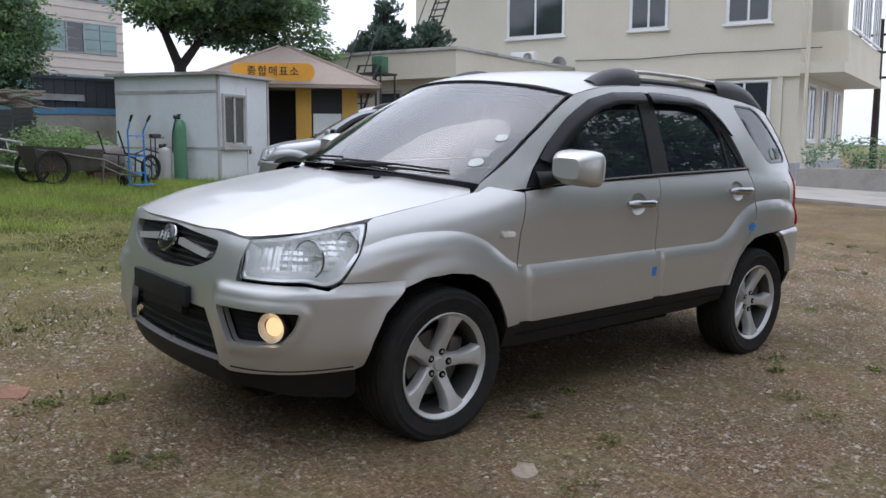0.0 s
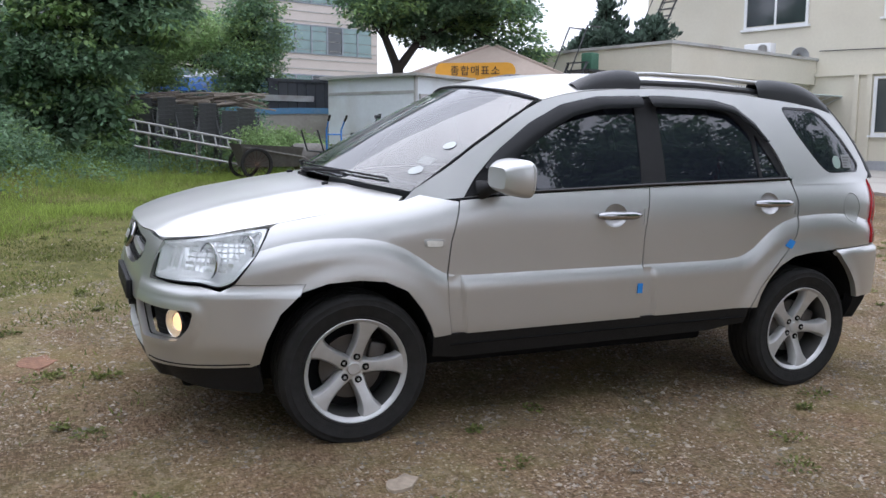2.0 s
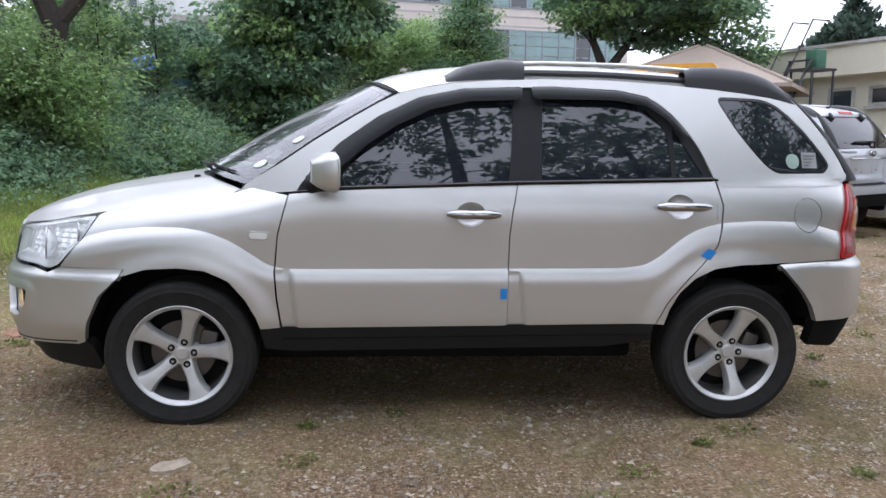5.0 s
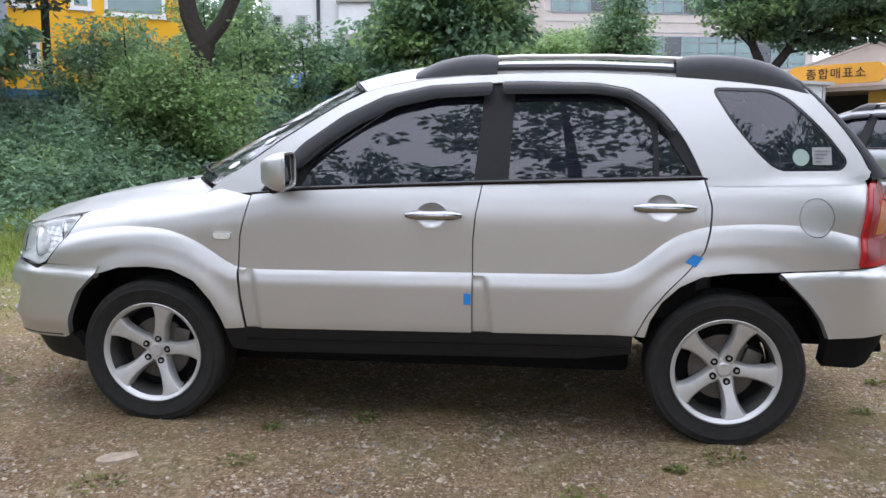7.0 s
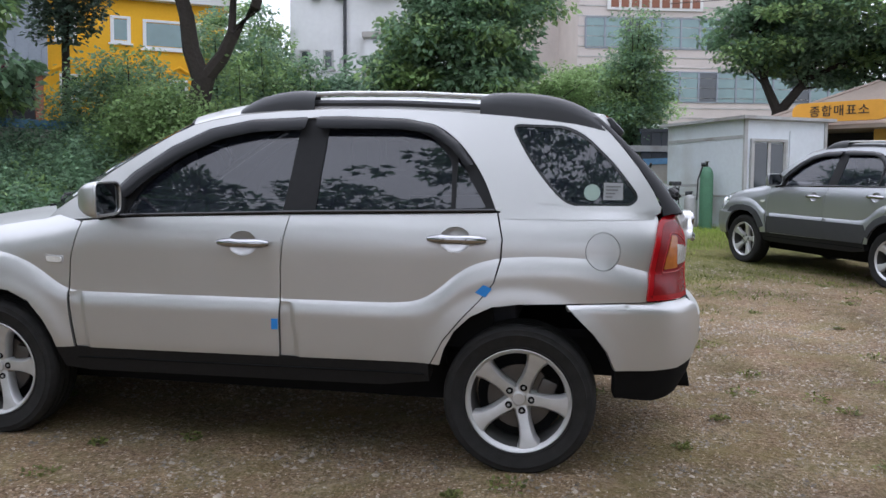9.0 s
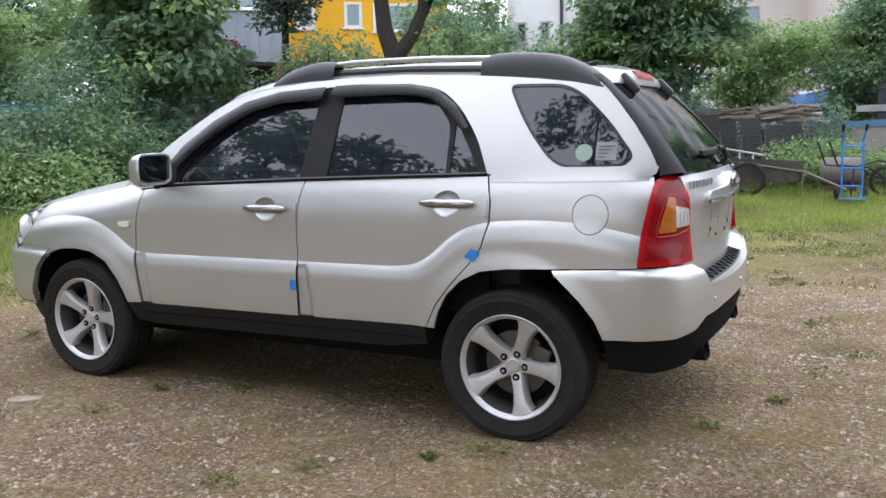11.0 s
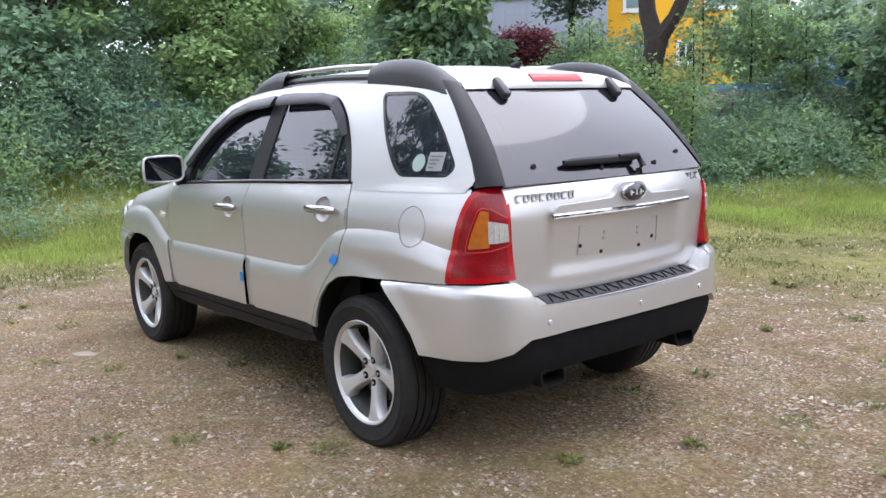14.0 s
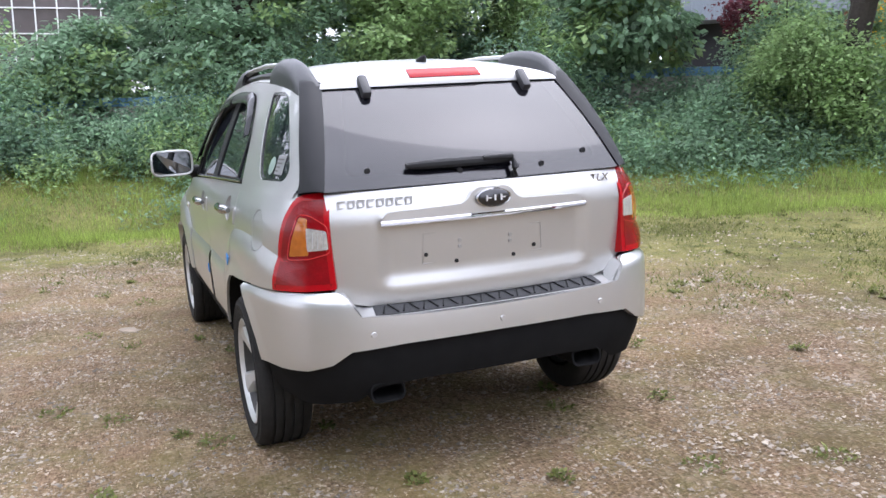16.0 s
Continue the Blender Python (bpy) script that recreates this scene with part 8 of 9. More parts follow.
# door mirrors
for side in (1, -1):
    bm = bmesh.new()
    rings = []
    for t in np.linspace(0, 1, 9):
        x = 0.595 + 0.105 * t
        k = math.sin(math.pi * (0.10 + 0.42 * t)) ** 0.5
        cy_, hz, wy = -0.985, 0.083 * k, 0.128 * k
        ring = []
        for a in range(20):
            th = 2 * math.pi * a / 20
            c, s_ = math.cos(th), math.sin(th)
            yy = cy_ + wy * abs(c) ** 0.42 * (1 if c > 0 else -1)
            zz = 1.203 + hz * abs(s_) ** 0.42 * (1 if s_ > 0 else -1) - 0.05 * (cy_ - yy) * (s_ < 0)
            ring.append(bm.verts.new((x + 0.06 * max(0, (cy_ - yy)) / 0.125 * 0.4, yy * side, zz)))
        rings.append(ring)
    for a, b in zip(rings, rings[1:]):
        for k in range(20):
            bm.faces.new((a[k], a[(k + 1) % 20], b[(k + 1) % 20], b[k]))
    bm.faces.new(rings[0])
    mirror = part("door_mirror", bm, M["silver"], car, "silver door mirror")
    rim = [(0.702 + 0.024 * (c < 0) * abs(c), side * (-0.985 + 0.126 * abs(c) ** 0.42 * (1 if c > 0 else -1)), 1.203 + 0.077 * abs(s_) ** 0.42 * (1 if s_ > 0 else -1)) for c, s_ in ((math.cos(2 * math.pi * a / 20), math.sin(2 * math.pi * a / 20)) for a in range(20))]
    part("mirror_rim", tube(rim, 0.007, 6, closed=True), M["silver"], mirror)
    part("mirror_glass", mesh_of("mirror_glass", [(p[0] - 0.006, p[1], p[2]) for p in rim], [tuple(range(20))[::side]], M["mirror"]), None, mirror)
    part("mirror_arm", tube([(0.60, side * -0.83, 1.13), (0.63, side * -0.86, 1.145), (0.645, side * -0.92, 1.16)], [0.05, 0.035, 0.03], 10), M["trim"], mirror)
    part("mirror_sail", panel_mesh("mirror_sail", rounded([(0.53, 1.10), (0.61, 1.20), (0.70, 1.235), (0.705, 1.122)], 0.01), lambda x, z: upper(x, z, 0.004), 0.04, M["trim"], depth=0.02, flip=side < 0), None, car)

# blue tape on the doors
part("blue_tape", panel_mesh("blue_tape", [(sx(1.475), 0.61), (sx(1.506), 0.61), (sx(1.506), 0.66), (sx(1.475), 0.66)], lambda s, z: skin(s, z, 0.005), 0.02, M["tape"], depth=0.003), None, car, "square of blue tape")
part("blue_tape", panel_mesh("blue_tape", [(sx(2.43), 0.825), (sx(2.465), 0.86), (sx(2.505), 0.845), (sx(2.475), 0.805)], lambda s, z: skin(s, z, 0.008), 0.02, M["tape"], depth=0.003), None, car, "square of blue tape")

# cabin: seats, dashboard, steering wheel
cabin = part("cabin_floor", box((0.3, -0.70, 0.60, 3.1, 0.70, 0.64)), M["well"], car, smooth=False)
part("dashboard", box((0.30, -0.70, 0.80, 0.72, 0.70, 1.08), bevel=0.06), M["dash"], car, "dark dashboard")
part("headlining", box((1.05, -0.52, 1.60, 2.85, 0.52, 1.61)), M["dash"], car, smooth=False)
for x, y, w in ((1.35, -0.36, 0.25), (1.35, 0.36, 0.25), (2.35, -0.36, 0.3), (2.35, 0.36, 0.3)):
    st = part("seat", box((x - 0.28, y - w, 0.62, x + 0.25, y + w, 0.82), bevel=0.05), M["seat"], car, "dark grey cloth seat")
    bk = part("backrest", box((-0.08, -w * 0.95, 0.0, 0.08, w * 0.95, 0.55), bevel=0.06), M["seat"], st)
    bk.location, bk.rotation_euler = (x + 0.27, y, 0.76), (0, radians(16), 0)
    hd = part("headrest", box((-0.05, -0.13, 0.0, 0.05, 0.13, 0.19), bevel=0.04), M["seat"], st)
    hd.location = (x + 0.43, y, 1.32)
part("steering_wheel", tube([(0.80 + 0.07 * math.sin(t), -0.36 + 0.18 * math.cos(t), 1.02 + 0.17 * math.sin(t)) for t in (2 * math.pi * k / 24 for k in range(24))], 0.014, 8, closed=True), M["dash"], car)


# wheels
def tyre_bm():
    """Tyre with grooved tread and raised side ribs; its outer side faces -y."""
    R = 0.345
    prof = [(0.232, -0.095), (0.240, -0.108), (0.248, -0.112), (0.251, -0.109), (0.27, -0.117), (0.297, -0.1185), (0.300, -0.1205), (0.304, -0.1205), (0.306, -0.117), (0.322, -0.112), (0.326, -0.113), (0.336, -0.101), (0.342, -0.088)]
    for g in (-0.058, -0.018, 0.022, 0.062):
        prof += [(R, g - 0.014), (R, g - 0.006), (R - 0.009, g - 0.005), (R - 0.009, g + 0.005), (R, g + 0.006)]
    prof += [(0.342, 0.088), (0.33, 0.105), (0.30, 0.117), (0.25, 0.112), (0.232, 0.10)]
    return lathe(prof, "y", 72)


def spoke_bm():
    """One broad flat-faced spoke along +z that splays to the rim, with a chamfer down each flank; outer side faces -y."""
    bm = bmesh.new()
    rows = [(0.030, 0.026, -0.056, 0.0), (0.060, 0.029, -0.060, 0.0), (0.085, 0.025, -0.066, 0.001), (0.115, 0.024, -0.074, 0.002), (0.150, 0.027, -0.083, 0.003), (0.180, 0.033, -0.090, 0.004), (0.200, 0.042, -0.094, 0.005), (0.221, 0.056, -0.097, 0.006)]
    rings = []
    for r, w, y, o in rows:
        prof = ((-w - 0.008, y + 0.05), (-w - 0.005, y + 0.012), (-w * 0.86, y), (-w * 0.28, y - 0.002), (w * 0.28, y - 0.002), (w * 0.86, y), (w + 0.005, y + 0.012), (w + 0.008, y + 0.05))
        rings.append([bm.verts.new((x + o, yy, r)) for x, yy in prof])
    for a, b in zip(rings, rings[1:]):
        for k in range(8):
            bm.faces.new((a[k], a[(k + 1) % 8], b[(k + 1) % 8], b[k]))
    bm.faces.new(rings[0]), bm.faces.new(rings[-1])
    return bm


def wheel(x, y, turn, side):
    w = part("wheel", tyre_bm(), M["rubber"], car, "black tyre on a five-spoke alloy wheel")
    rim = part("rim", lathe([(0.236, -0.100), (0.241, -0.106), (0.236, -0.110), (0.226, -0.104), (0.217, -0.090)], "y", 56), M["alloy"], w, "silver five-spoke alloy rim")
    # painted dark: shade inside the wheel is in the barrel's colour
    part("barrel", lathe([(0.217, -0.090), (0.212, -0.06), (0.206, 0.03), (0.216, 0.1)], "y", 56), M["barrel"], rim, "wheel barrel darkened for the shade behind the spokes")
    for k in range(5):
        sp = part("spoke", spoke_bm(), M["alloy"], rim)
        sp.rotation_euler = (0, 2 * math.pi * k / 5, 0)
    part("hub", lathe([(0.0, -0.066), (0.026, -0.067), (0.030, -0.064), (0.031, -0.059), (0.034, -0.058), (0.052, -0.056), (0.058, -0.048), (0.062, 0.0)], "y", 30), M["alloy"], rim)
    for k in range(5):
        t = 2 * math.pi * k / 5
        # flat near-black disc painted for the shaded recess round the nut
        hole = part("lug_hole", lathe([(0.0, -0.0645), (0.0165, -0.0645), (0.017, -0.056)], "y", 14), M["well"], rim)
        hole.location = (0.056 * math.sin(t), 0, 0.056 * math.cos(t))
        part("lug_nut", lathe([(0.0, -0.0685), (0.0065, -0.0685), (0.0075, -0.0645)], "y", 6), M["galv"], rim).location = hole.location
    part("brake_disc", lathe([(0.05, -0.015), (0.148, -0.015), (0.148, 0.005), (0.05, 0.005)], "y", 40), M["disc"], w)
    part("brake_caliper", box((0.06, -0.04, 0.03, 0.14, 0.04, 0.13), bevel=0.015), M["disc"], w)
    part("back_plate", lathe([(0.0, 0.03), (0.2, 0.03), (0.2, 0.05), (0.0, 0.05)], "y", 28), M["well"], w)
    w.matrix_local = Matrix.Translation((x, y, 0.336)) @ (pose(0, 0, 0, 0, turn, 0) if side > 0 else pose(0, 0, 0, 0, turn, 180))
    return w


for x, turn in ((0.0, 13), (2.63, 21)):
    for side in (1, -1):
        wheel(x, -0.785 * side, turn, side)

# ---- other vehicles: built from the same pressings, painted and clad differently ----
def sister_car(m, label, paint, clad, skip=()):
    """A car like the first, at the pose m."""
    ob = thing("car", m, label, "car")
    left_out = ("blue_tape", "screen_sticker", "screen_note", "inspection_sticker", "sticker_bar", "round_sticker", "plate_holder", *skip)
    made = {car: ob}
    for o in car.children_recursive:
        base = o.name.split(".")[0]
        if base in left_out or o.parent not in made:
            continue
        c = o.copy()
        scene.collection.objects.link(c)
        c.parent, c.matrix_parent_inverse = made[o.parent], o.matrix_parent_inverse.copy()
        made[o] = c
        if c.type == "MESH" and c.data.materials and c.data.materials[0] == M["silver"]:
            c.material_slots[0].link = "OBJECT"
            c.material_slots[0].material = M[paint]
        if c.type == "MESH" and base == "fog_lamp":
            c.material_slots[0].link = "OBJECT"
            c.material_slots[0].material = M["clear_lens"]
    low = [(0.47, 0.475), (0.47, 0.70), (2.2, 0.715), (2.24, 0.60), (2.21, 0.49)]
    for side in (1, -1):
        if clad:
            part("side_cladding", panel_mesh("side_cladding", [(sx(a), b) for a, b in low], lambda s, z: skin(s, z, 0.008), 0.05, M[clad], depth=0.01, flip=side < 0), None, ob, "dark grey side cladding")
            for arch, nm in ((ARCH_F, "front"), (ARCH_R, "rear")):
                xc = 0.0 if nm == "front" else 2.63
                ring = [(sx(a), b) for a, b in arch[1:-1]] + [(sx(xc + (a - xc) * 1.22), 0.36 + (b - 0.36) * 1.2) for a, b in arch[-2:0:-1]]
                part("arch_cladding", panel_mesh("arch_cladding", ring, lambda s, z: skin(s, z, 0.018), 0.05, M[clad], depth=0.02, flip=side < 0), None, ob, "dark grey wheel arch cladding")
    return ob


M["pale_silver"] = paint_mat("pale_silver_paint", (0.42, 0.43, 0.445))
M["white_paint"] = mat("white_car_paint", (0.78, 0.79, 0.79), 0.3, var=0.03, coat=1.0)
M["clad_grey"] = mat("dark_grey_cladding", (0.035, 0.036, 0.039), 0.55, var=0.12)
sister_car(SLOPE @ pose(5.93, 9.15, -0.145, 0, 0, -60.5) @ Matrix.Diagonal((1.02, 1.02, 1.04, 1)), "silver off-road car with dark grey cladding, parked before the shed", "pale_silver", "clad_grey")
M["clad_pale"] = mat("pale_grey_cladding", (0.2, 0.205, 0.21), 0.45, var=0.1)
sister_car(SLOPE @ pose(11.0, 10.5, -0.12, 0, 0, -52), "white off-road car with grey lower sides, parked before the annex", "white_paint", "clad_pale")


def saloon(m, label):
    """A small white saloon: lofted body, glass cabin with pillars under a thin roof."""
    ob = thing("saloon_car", m, label, "car")
    stations = [(-0.86, 0.58, 0.52), (-0.80, 0.70, 0.66), (-0.5, 0.80, 0.78), (0.3, 0.83, 0.88), (0.9, 0.845, 0.93), (2.6, 0.845, 0.96), (3.1, 0.82, 0.985), (3.42, 0.79, 0.97), (3.53, 0.74, 0.86), (3.57, 0.70, 0.52)]
    vs, fs = [], []
    for x, w, top in stations:
        half = [(w * 0.92, 0.20), (w, 0.34), (w * 1.005, 0.34 + (top - 0.34) * 0.55), (w * 0.985, top - 0.07), (w * 0.93, top - 0.015), (w * 0.6, top + 0.012)]
        vs += [(x, -y, z) for y, z in half] + [(x, y, z) for y, z in half[::-1]]
    n = 12
    for i in range(len(stations) - 1):
        fs += [(n * i + j, n * i + j + 1, n * i + n + j + 1, n * i + n + j) for j in range(n - 1)]
    fs += [tuple(range(n)), tuple(range(n * len(stations) - 1, n * len(stations) - n - 1, -1))]
    part("body", mesh_of("body", vs, fs, M["white_paint"], True), None, ob)
    low = [(0.55, -0.77, 0.92), (3.08, -0.75, 0.94), (3.08, 0.75, 0.94), (0.55, 0.77, 0.92)]
    high = [(1.22, -0.57, 1.355), (2.42, -0.56, 1.36), (2.42, 0.56, 1.36), (1.22, 0.57, 1.355)]
    for k, nm in enumerate(("side_window", "rear_window", "side_window", "windscreen")):
        q = (k + 1) % 4
        part(nm, mesh_of(nm, [low[k], low[q], high[q], high[k]], [(0, 1, 2, 3)], M["dark_glass"]), None, ob)
        part("pillar", tube([low[k], tuple((np.array(low[k]) + np.array(high[k])) / 2 + [0, 0, 0.03]), high[k]], 0.035, 8), M["white_paint"], ob)
    part("roof", box((1.16, -0.60, 1.345, 2.48, 0.60, 1.40), bevel=0.025), M["white_paint"], ob)
    for sd in (-1, 1):
        part("door_pillar", tube([(1.9, sd * 0.765, 0.93), (1.88, sd * 0.57, 1.36)], 0.03, 6), M["trim"], ob)
        part("door_mirror", box((0.82, sd * 0.80 - 0.08, 0.93, 0.94, sd * 0.80 + 0.08, 1.05), bevel=0.03), M["white_paint"], ob)
        part("tail_lamp", box((3.44, sd * 0.62 - 0.13, 0.70, 3.575, sd * 0.62 + 0.13, 0.88), bevel=0.03), M["clear_lens"], ob, "pale rectangular tail lamp")
        part("lamp_field", box((3.50, sd * 0.62 - 0.11, 0.63, 3.585, sd * 0.62 + 0.11, 0.71), bevel=0.02), M["red_lens"], ob, "red lower lamp field")
        part("headlamp", box((-0.84, sd * 0.58 - 0.12, 0.56, -0.74, sd * 0.58 + 0.12, 0.67), bevel=0.03), M["clear_lens"], ob)
        for x in (0.0, 2.6):
            w = part("wheel", lathe([(0.19, -0.09), (0.28, -0.09), (0.30, -0.06), (0.30, 0.06), (0.28, 0.09), (0.19, 0.09)], "y", 28), M["rubber"], ob)
            w.location = (x, sd * 0.76, 0.30)
            part("rim", lathe([(0.0, sd * 0.06), (0.12, sd * 0.07), (0.19, sd * 0.085)], "y", 24), M["alloy"], w)
    part("rear_bumper", box((3.46, -0.74, 0.36, 3.63, 0.74, 0.56), bevel=0.05), M["white_paint"], ob)
    return ob


saloon(SLOPE @ pose(8.45, 9.15, -0.17, 0, 0, -64), "white saloon parked between the two off-road cars")


# ---- clutter in the grass ----
def chair_stack(x, y, turn, count):
    ob = None
    for k in range(count):
        m = at_ground(x, y, turn, 0.0) @ pose(0.006 * k, 0.03 * k - 0.1, 0.085 * k, 0, 0, random.uniform(-2, 2))
        if not STACKED:
            ch = thing("stacking_chair", m, "dark grey plastic chair in a stack", "chair", "stacked chairs")
            part("seat", box((-0.21, -0.22, 0.42, 0.21, 0.22, 0.438), bevel=0.008), M["chair_grey"], ch)
            for sx_ in (-1, 1):
                part("armrest", tube([(sx_ * 0.23, -0.18, 0.43), (sx_ * 0.27, -0.17, 0.6), (sx_ * 0.27, 0.1, 0.62), (sx_ * 0.2, 0.24, 0.6)], 0.014, 6), M["chair_grey"], ch)
            bm = box((-0.2, -0.012, 0.0, 0.2, 0.012, 0.26))
            for v in bm.verts:
                v.co.x *= 0.62 if v.co.z < 0.1 else 1.0
            bmesh.ops.bevel(bm, geom=bm.edges[:], offset=0.008, segments=2, affect="EDGES")
            bk = part("backrest", bm, M["chair_grey"], ch)
            bk.location, bk.rotation_euler = (0, 0.2, 0.46), (radians(-24), 0, 0)
            for sx_, sy_ in ((-1, -1), (1, -1), (-1, 1), (1, 1)):
                part("leg", tube([(sx_ * 0.17, sy_ * 0.19, 0.43), (sx_ * 0.25, sy_ * 0.24, 0.0)], 0.018, 6), M["chair_grey"], ch)
            STACKED.append(ch)
        else:
            copy_thing(STACKED[0], m)


STACKED = []
for k in range(6):
    chair_stack(0.55 + 0.43 * k, 14.95 - 0.04 * k, 176 + 8 * math.sin(k * 2.1), 7 + k % 2)
pile = thing("branch_pile", at_ground(1.65, 14.8, -4, 1.2), "pile of weathered branches and laths on the chairs", "branches")
for k in range(64):
    a, r = random.uniform(-0.7, 0.7), random.uniform(0.25, 0.85)
    cx, cz = random.uniform(-1.1, 1.1), random.uniform(0.0, 0.26)
    part("branch", tube([(cx - r * math.cos(a), -r * math.sin(a) * 0.6, cz), (cx, random.uniform(-0.1, 0.1), cz + 0.06), (cx + r * math.cos(a), r * math.sin(a) * 0.6, cz + random.uniform(-0.08, 0.14))], random.uniform(0.012, 0.03), 6), M["weathered"], pile)

ladder = thing("ladder", pose(0, 0, 0), "white aluminium ladder lying before the stacked chairs", "ladder")
A0, A1 = Vector((0.1, 13.3, float(land(0.1, 13.3)) + 0.95)), Vector((2.35, 13.3, float(land(2.35, 13.3)) + 0.66))
drop = Vector((0.02, -0.08, -0.2))
for o in (Vector((0, 0, 0)), drop, drop + Vector((0.05, -0.2, -0.3))):
    part("stile", tube([A0 + o, A1 + o], 0.024, 6), M["ladder_metal"], ladder)
for k in range(9):
    p = A0.lerp(A1, (k + 0.5) / 9)
    part("rung", tube([p, p + drop], 0.016, 6), M["ladder_metal"], ladder)
for k in (0.15, 0.55, 0.9):
    p = A0.lerp(A1, k) + drop
    part("foot_prop", tube([p, (p.x, p.y, float(land(p.x, p.y)) - 0.02)], 0.015, 6), M["weathered"], ladder)

cart = thing("hand_cart", at_ground(2.4, 11.7, 4, 0.02), "rusty two-wheeled hand cart in the grass", "cart")
bm = bmesh.new()
lo = [bm.verts.new(v) for v in ((-0.45, -0.3, 0.24), (0.5, -0.3, 0.24), (0.5, 0.3, 0.24), (-0.45, 0.3, 0.24))]
hi = [bm.verts.new(v) for v in ((-0.58, -0.38, 0.66), (0.62, -0.38, 0.6), (0.62, 0.38, 0.6), (-0.58, 0.38, 0.66))]
bm.faces.new(lo)
for k in range(4):
    bm.faces.new((lo[k], lo[(k + 1) % 4], hi[(k + 1) % 4], hi[k]))
bmesh.ops.solidify(bm, geom=bm.faces[:], thickness=0.02)
part("tub", bm, M["dusty_steel"], cart, smooth=False)
for y in (-0.44, 0.44):
    w = part("wheel", lathe([(0.24, -0.03), (0.285, -0.03), (0.3, 0.0), (0.285, 0.03), (0.24, 0.03), (0.24, -0.03)], "y", 28), M["rubber"], cart)
    w.location = (-0.3, y, 0.3)
    for k in range(8):
        t = math.pi * k / 8
        part("wheel_spoke", tube([(0.25 * math.cos(t), 0, 0.25 * math.sin(t)), (-0.25 * math.cos(t), 0, -0.25 * math.sin(t))], 0.006, 5), M["rust"], w)
part("handle", tube([(-0.5, -0.36, 0.6), (0.6, -0.36, 0.42), (1.25, -0.36, 0.12), (1.25, 0.36, 0.12), (0.6, 0.36, 0.42), (-0.5, 0.36, 0.6)], 0.02, 7), M["dusty_steel"], cart, "rusty tube handle")
part("stay", tube([(0.6, -0.36, 0.42), (0.55, -0.36, 0.0)], 0.016, 6), M["dusty_steel"], cart)

truck = thing("hand_truck", at_ground(3.75, 11.75, 12), "bright blue steel hand truck standing upright", "hand truck")
for x in (-0.16, 0.16):
    part("upright", tube([(x, 0, 0.06), (x, 0.02, 1.0), (x * 1.1, -0.10, 1.2)], 0.017, 7), M["hand_blue"], truck)
    part("grip", tube([(x * 1.1, -0.09, 1.18), (x * 1.15, -0.17, 1.28)], 0.022, 7), M["trim"], truck)
for z in (0.25, 0.55, 0.92):
    part("crossbar", tube([(-0.16, 0.005, z), (0.16, 0.005, z)], 0.014, 6), M["hand_blue"], truck)
part("toe_plate", box((-0.2, -0.24, 0.03, 0.2, 0.0, 0.05)), M["hand_blue"], truck, smooth=False)
for x in (-0.22, 0.22):
    part("wheel", lathe([(0.03, -0.03), (0.1, -0.03), (0.11, 0), (0.1, 0.03), (0.03, 0.03)], "x", 18), M["rubber"], truck).location = (x, 0.1, 0.11)

barrow = thing("wheelbarrow", at_ground(4.1, 12.25, 25), "black wheelbarrow with a spoked wheel leaning by the shed", "wheelbarrow")
bw = part("wheel", lathe([(0.2, -0.025), (0.24, -0.025), (0.26, 0.0), (0.24, 0.025), (0.2, 0.025), (0.2, -0.025)], "y", 26), M["rubber"], barrow)
bw.location = (0.15, 0, 0.26)
for k in range(6):
    t = math.pi * k / 6
    part("wheel_spoke", tube([(0.21 * math.cos(t), 0, 0.21 * math.sin(t)), (-0.21 * math.cos(t), 0, -0.21 * math.sin(t))], 0.006, 5), M["steel_dark"], bw)
for y in (-0.2, 0.2):
    part("shaft", tube([(0.2, y * 0.4, 0.28), (-0.2, y, 0.5), (-0.75, y * 1.2, 0.55), (-0.9, y * 1.2, 0.95)], 0.018, 6), M["steel_dark"], barrow)
    part("leg", tube([(-0.45, y, 0.52), (-0.5, y, 0.0)], 0.016, 6), M["steel_dark"], barrow)
part("guard", tube([(0.35, 0, 0.55), (0.05, 0, 0.62), (-0.3, 0, 0.52)], 0.016, 6), M["steel_dark"], barrow)
drum = thing("plastic_tank", at_ground(3.55, 12.9, 0), "grey plastic tank lying beside the wheelbarrow", "tank")
part("tank_body", lathe([(0.0, -0.35), (0.22, -0.34), (0.26, -0.28), (0.27, 0.0), (0.26, 0.28), (0.22, 0.34), (0.0, 0.35)], "x", 26), M["dusty_steel"], drum).location = (0, 0, 0.36)
part("cradle", box((-0.25, -0.2, 0.0, 0.25, 0.2, 0.12)), M["rust"], drum, smooth=False)


def gas_bottle(x, y, r, h, material, label):
    ob = thing("gas_cylinder", at_ground(x, y), label, "gas cylinder")
    part("bottle", lathe([(0.0, 0.0), (r * 0.95, 0.0), (r, 0.03), (r, h * 0.82), (r * 0.85, h * 0.9), (r * 0.45, h * 0.95), (0.0, h * 0.96)], "z", 26), M[material], ob)
    part("valve", tube([(0, 0, h * 0.94), (0, 0, h * 1.02)], 0.025, 8), M["steel_dark"], ob)
    part("hand_wheel", lathe([(0.0, 0.0), (0.045, 0.0), (0.05, 0.012), (0.0, 0.02)], "z", 14), M["steel_dark"], ob).location = (0, 0, h * 1.02)
    part("regulator", lathe([(0.0, -0.04), (0.04, -0.04), (0.04, 0.04), (0.0, 0.04)], "x", 14), M["steel_dark"], ob).location = (-0.07, 0, h * 0.985)
    return ob


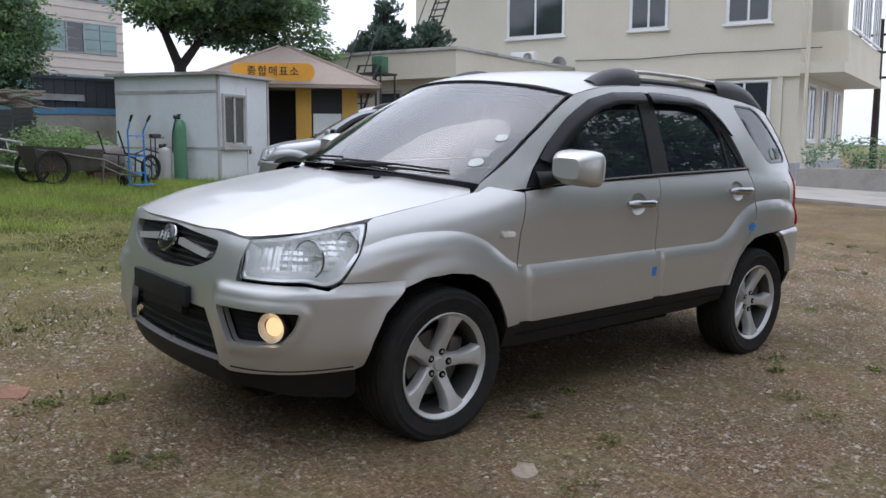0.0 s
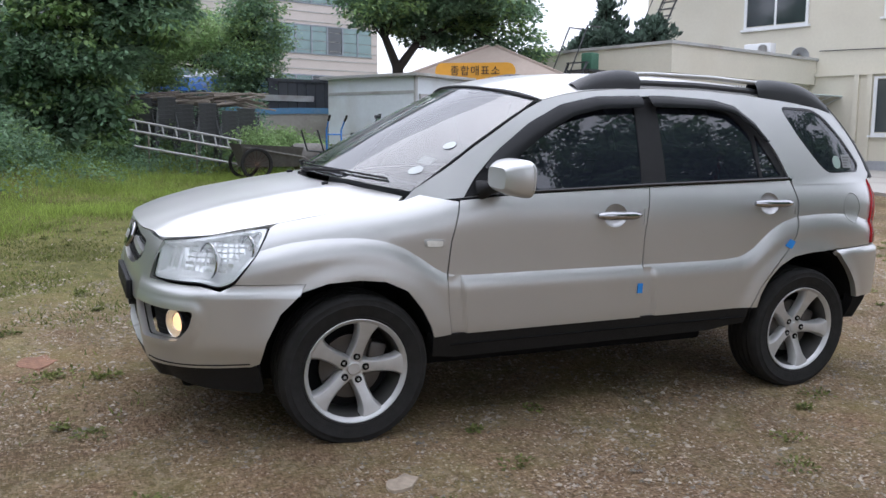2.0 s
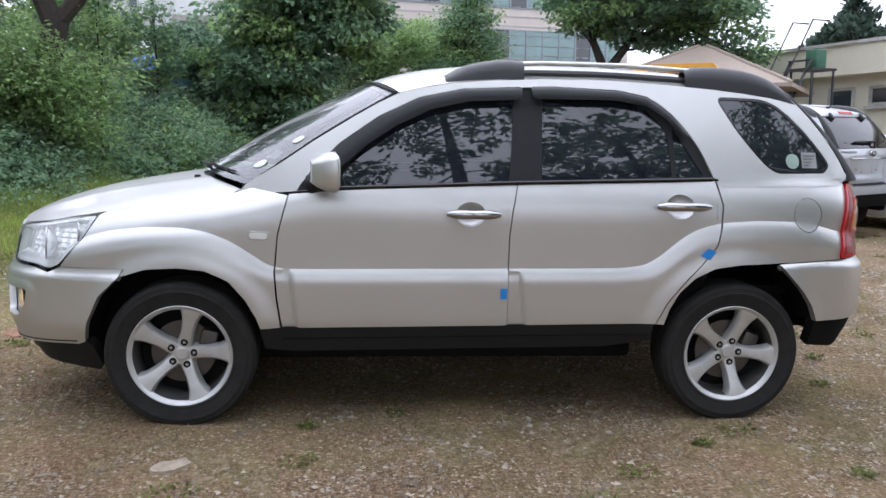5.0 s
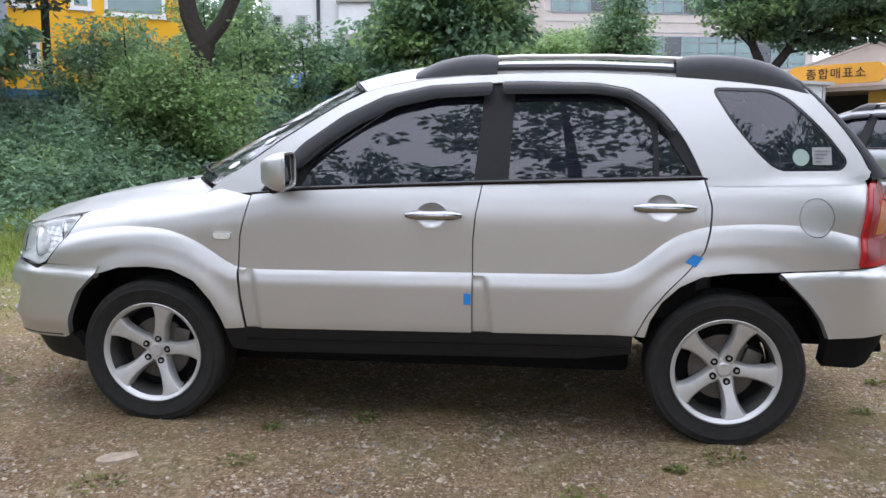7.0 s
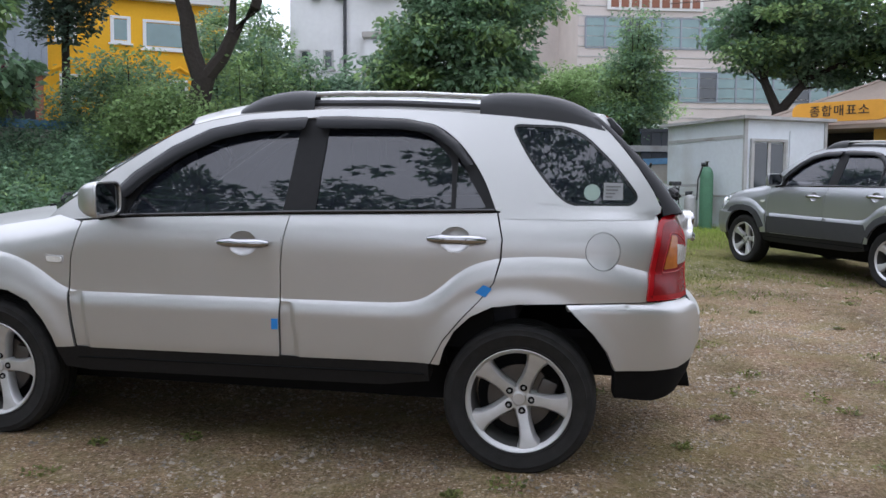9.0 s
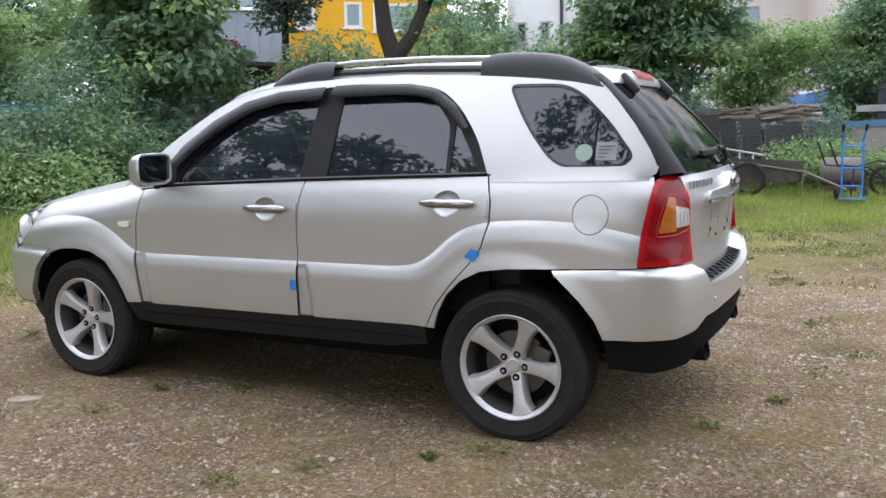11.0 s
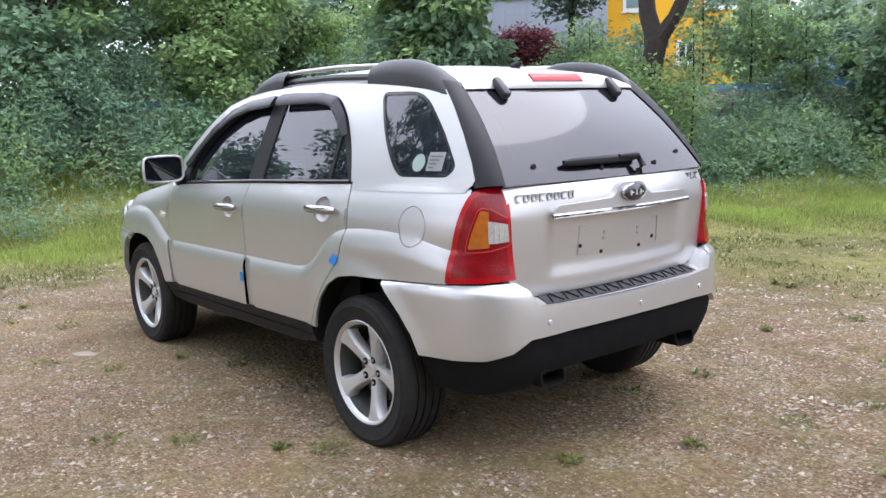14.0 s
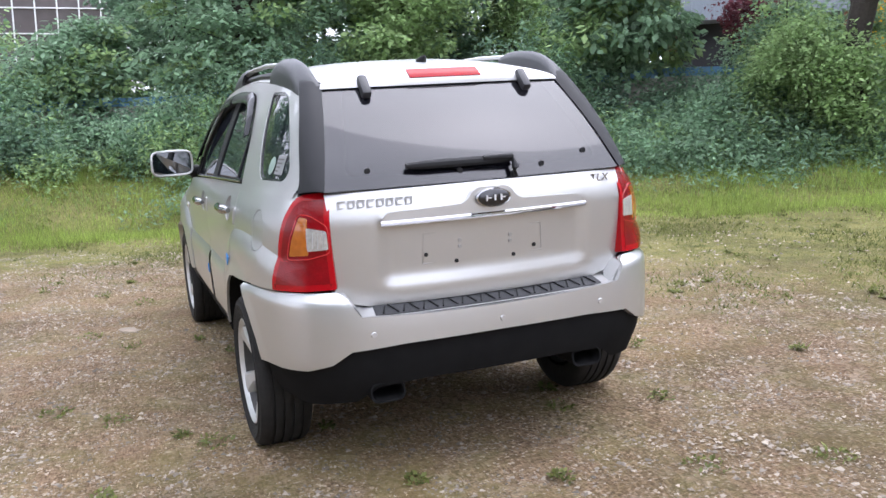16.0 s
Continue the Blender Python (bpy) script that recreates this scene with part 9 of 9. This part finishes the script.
bottle = gas_bottle(5.12, 12.95, 0.13, 1.32, "tank_green", "tall green gas cylinder with a black regulator")
part("hose", tube([(-0.08, -0.02, 1.28), (-0.17, -0.05, 1.0), (-0.18, -0.04, 0.6)], 0.014, 6), M["steel_dark"], bottle)
gas_bottle(4.84, 13.05, 0.13, 0.72, "shed_trim", "short grey gas cylinder beside the green one")
stand = thing("meter_stand", at_ground(4.5, 12.7, 20), "black box on a thin post before the shed", "stand")
part("post", tube([(0, 0, 0), (0, 0, 0.86)], 0.014, 6), M["steel_dark"], stand)
part("head", box((-0.11, -0.05, 0.84, 0.11, 0.05, 0.92), bevel=0.01), M["steel_dark"], stand)
shelf = thing("wall_board", at_ground(4.62, 13.2, 30, 0.82), "grey board leaning on the shed wall", "board")
part("board", box((-0.42, -0.02, 0.0, 0.42, 0.02, 0.05)), M["shed_trim"], shelf, smooth=False)
part("prop", tube([(0, 0, 0.0), (0, 0, -0.85)], 0.012, 5), M["steel_dark"], shelf)


def flat_stone(x, y, r, material, label, seed, thick=0.018):
    rs2 = np.random.RandomState(seed)
    bm = bmesh.new()
    ang = np.linspace(0, 2 * np.pi, 13)[:-1]
    rad = r * rs2.uniform(0.55, 1.2, 12)
    lo = [bm.verts.new((a * math.cos(t), 0.6 * a * math.sin(t), -0.02)) for a, t in zip(rad, ang)]
    hi = [bm.verts.new((0.93 * a * math.cos(t), 0.56 * a * math.sin(t), thick)) for a, t in zip(rad, ang)]
    bm.faces.new(hi)
    for k in range(12):
        bm.faces.new((lo[k], lo[(k + 1) % 12], hi[(k + 1) % 12], hi[k]))
    me = bpy.data.meshes.new("flat_stone")
    bmesh.ops.recalc_face_normals(bm, faces=bm.faces)
    bm.to_mesh(me)
    bm.free()
    me.materials.append(M[material])
    ob = new("flat_stone", me)
    ob.matrix_world = at_ground(x, y, seed * 37) @ pose(0, 0, 0.002, 2.5, 0.8, 0)
    return tagged(ob, label, "stone")


M["tan_scrap"] = mat("worn_tan_concrete", (0.31, 0.255, 0.195), 0.95, var=0.35, scale=14, bump=0.6, bscale=60)
flat_stone(0.03, -1.35, 0.12, "tan_scrap", "flat tan scrap of concrete sunk in the gravel", 1, 0.007)
M["brick_red"] = mat("broken_brick", (0.235, 0.125, 0.078), 0.95, var=0.5, scale=18, bump=0.6, bscale=70)
flat_stone(-1.32, 0.8, 0.22, "brick_red", "crushed red brick trodden into the gravel", 2, 0.005)

# power pole beyond the yard
pole = thing("power_pole", at_ground(34, 11.2), "dark power pole with crossarms beyond the yard", "power pole")
part("mast", tube([(0, 0, -0.5), (0, 0, 6.2)], [0.16, 0.11], 9), M["bark"], pole)
for z in (3.9, 4.9, 5.6):
    part("crossarm", tube([(0.1, -0.9, z), (0.1, 0.9, z)], 0.05, 6), M["bark"], pole)
planter = thing("planter", pose(21.6, 6.4, 0.2, 0, 0, -68), "raised concrete bed with low shrubs", "planter")
part("kerb", box((-1.6, -0.8, -0.3, 2.2, 0.9, 0.38)), M["concrete"], planter, smooth=False)
shr = np.random.RandomState(8)
c = np.stack([shr.uniform(-1.4, 2.0, 60), shr.uniform(-0.6, 0.7, 60), shr.uniform(0.45, 1.2, 60)], 1)
part("shrubs", quads("shrubs", leaves(c, 40, 0.25, 0.1, shr), M["leaf_mid"]), None, planter)
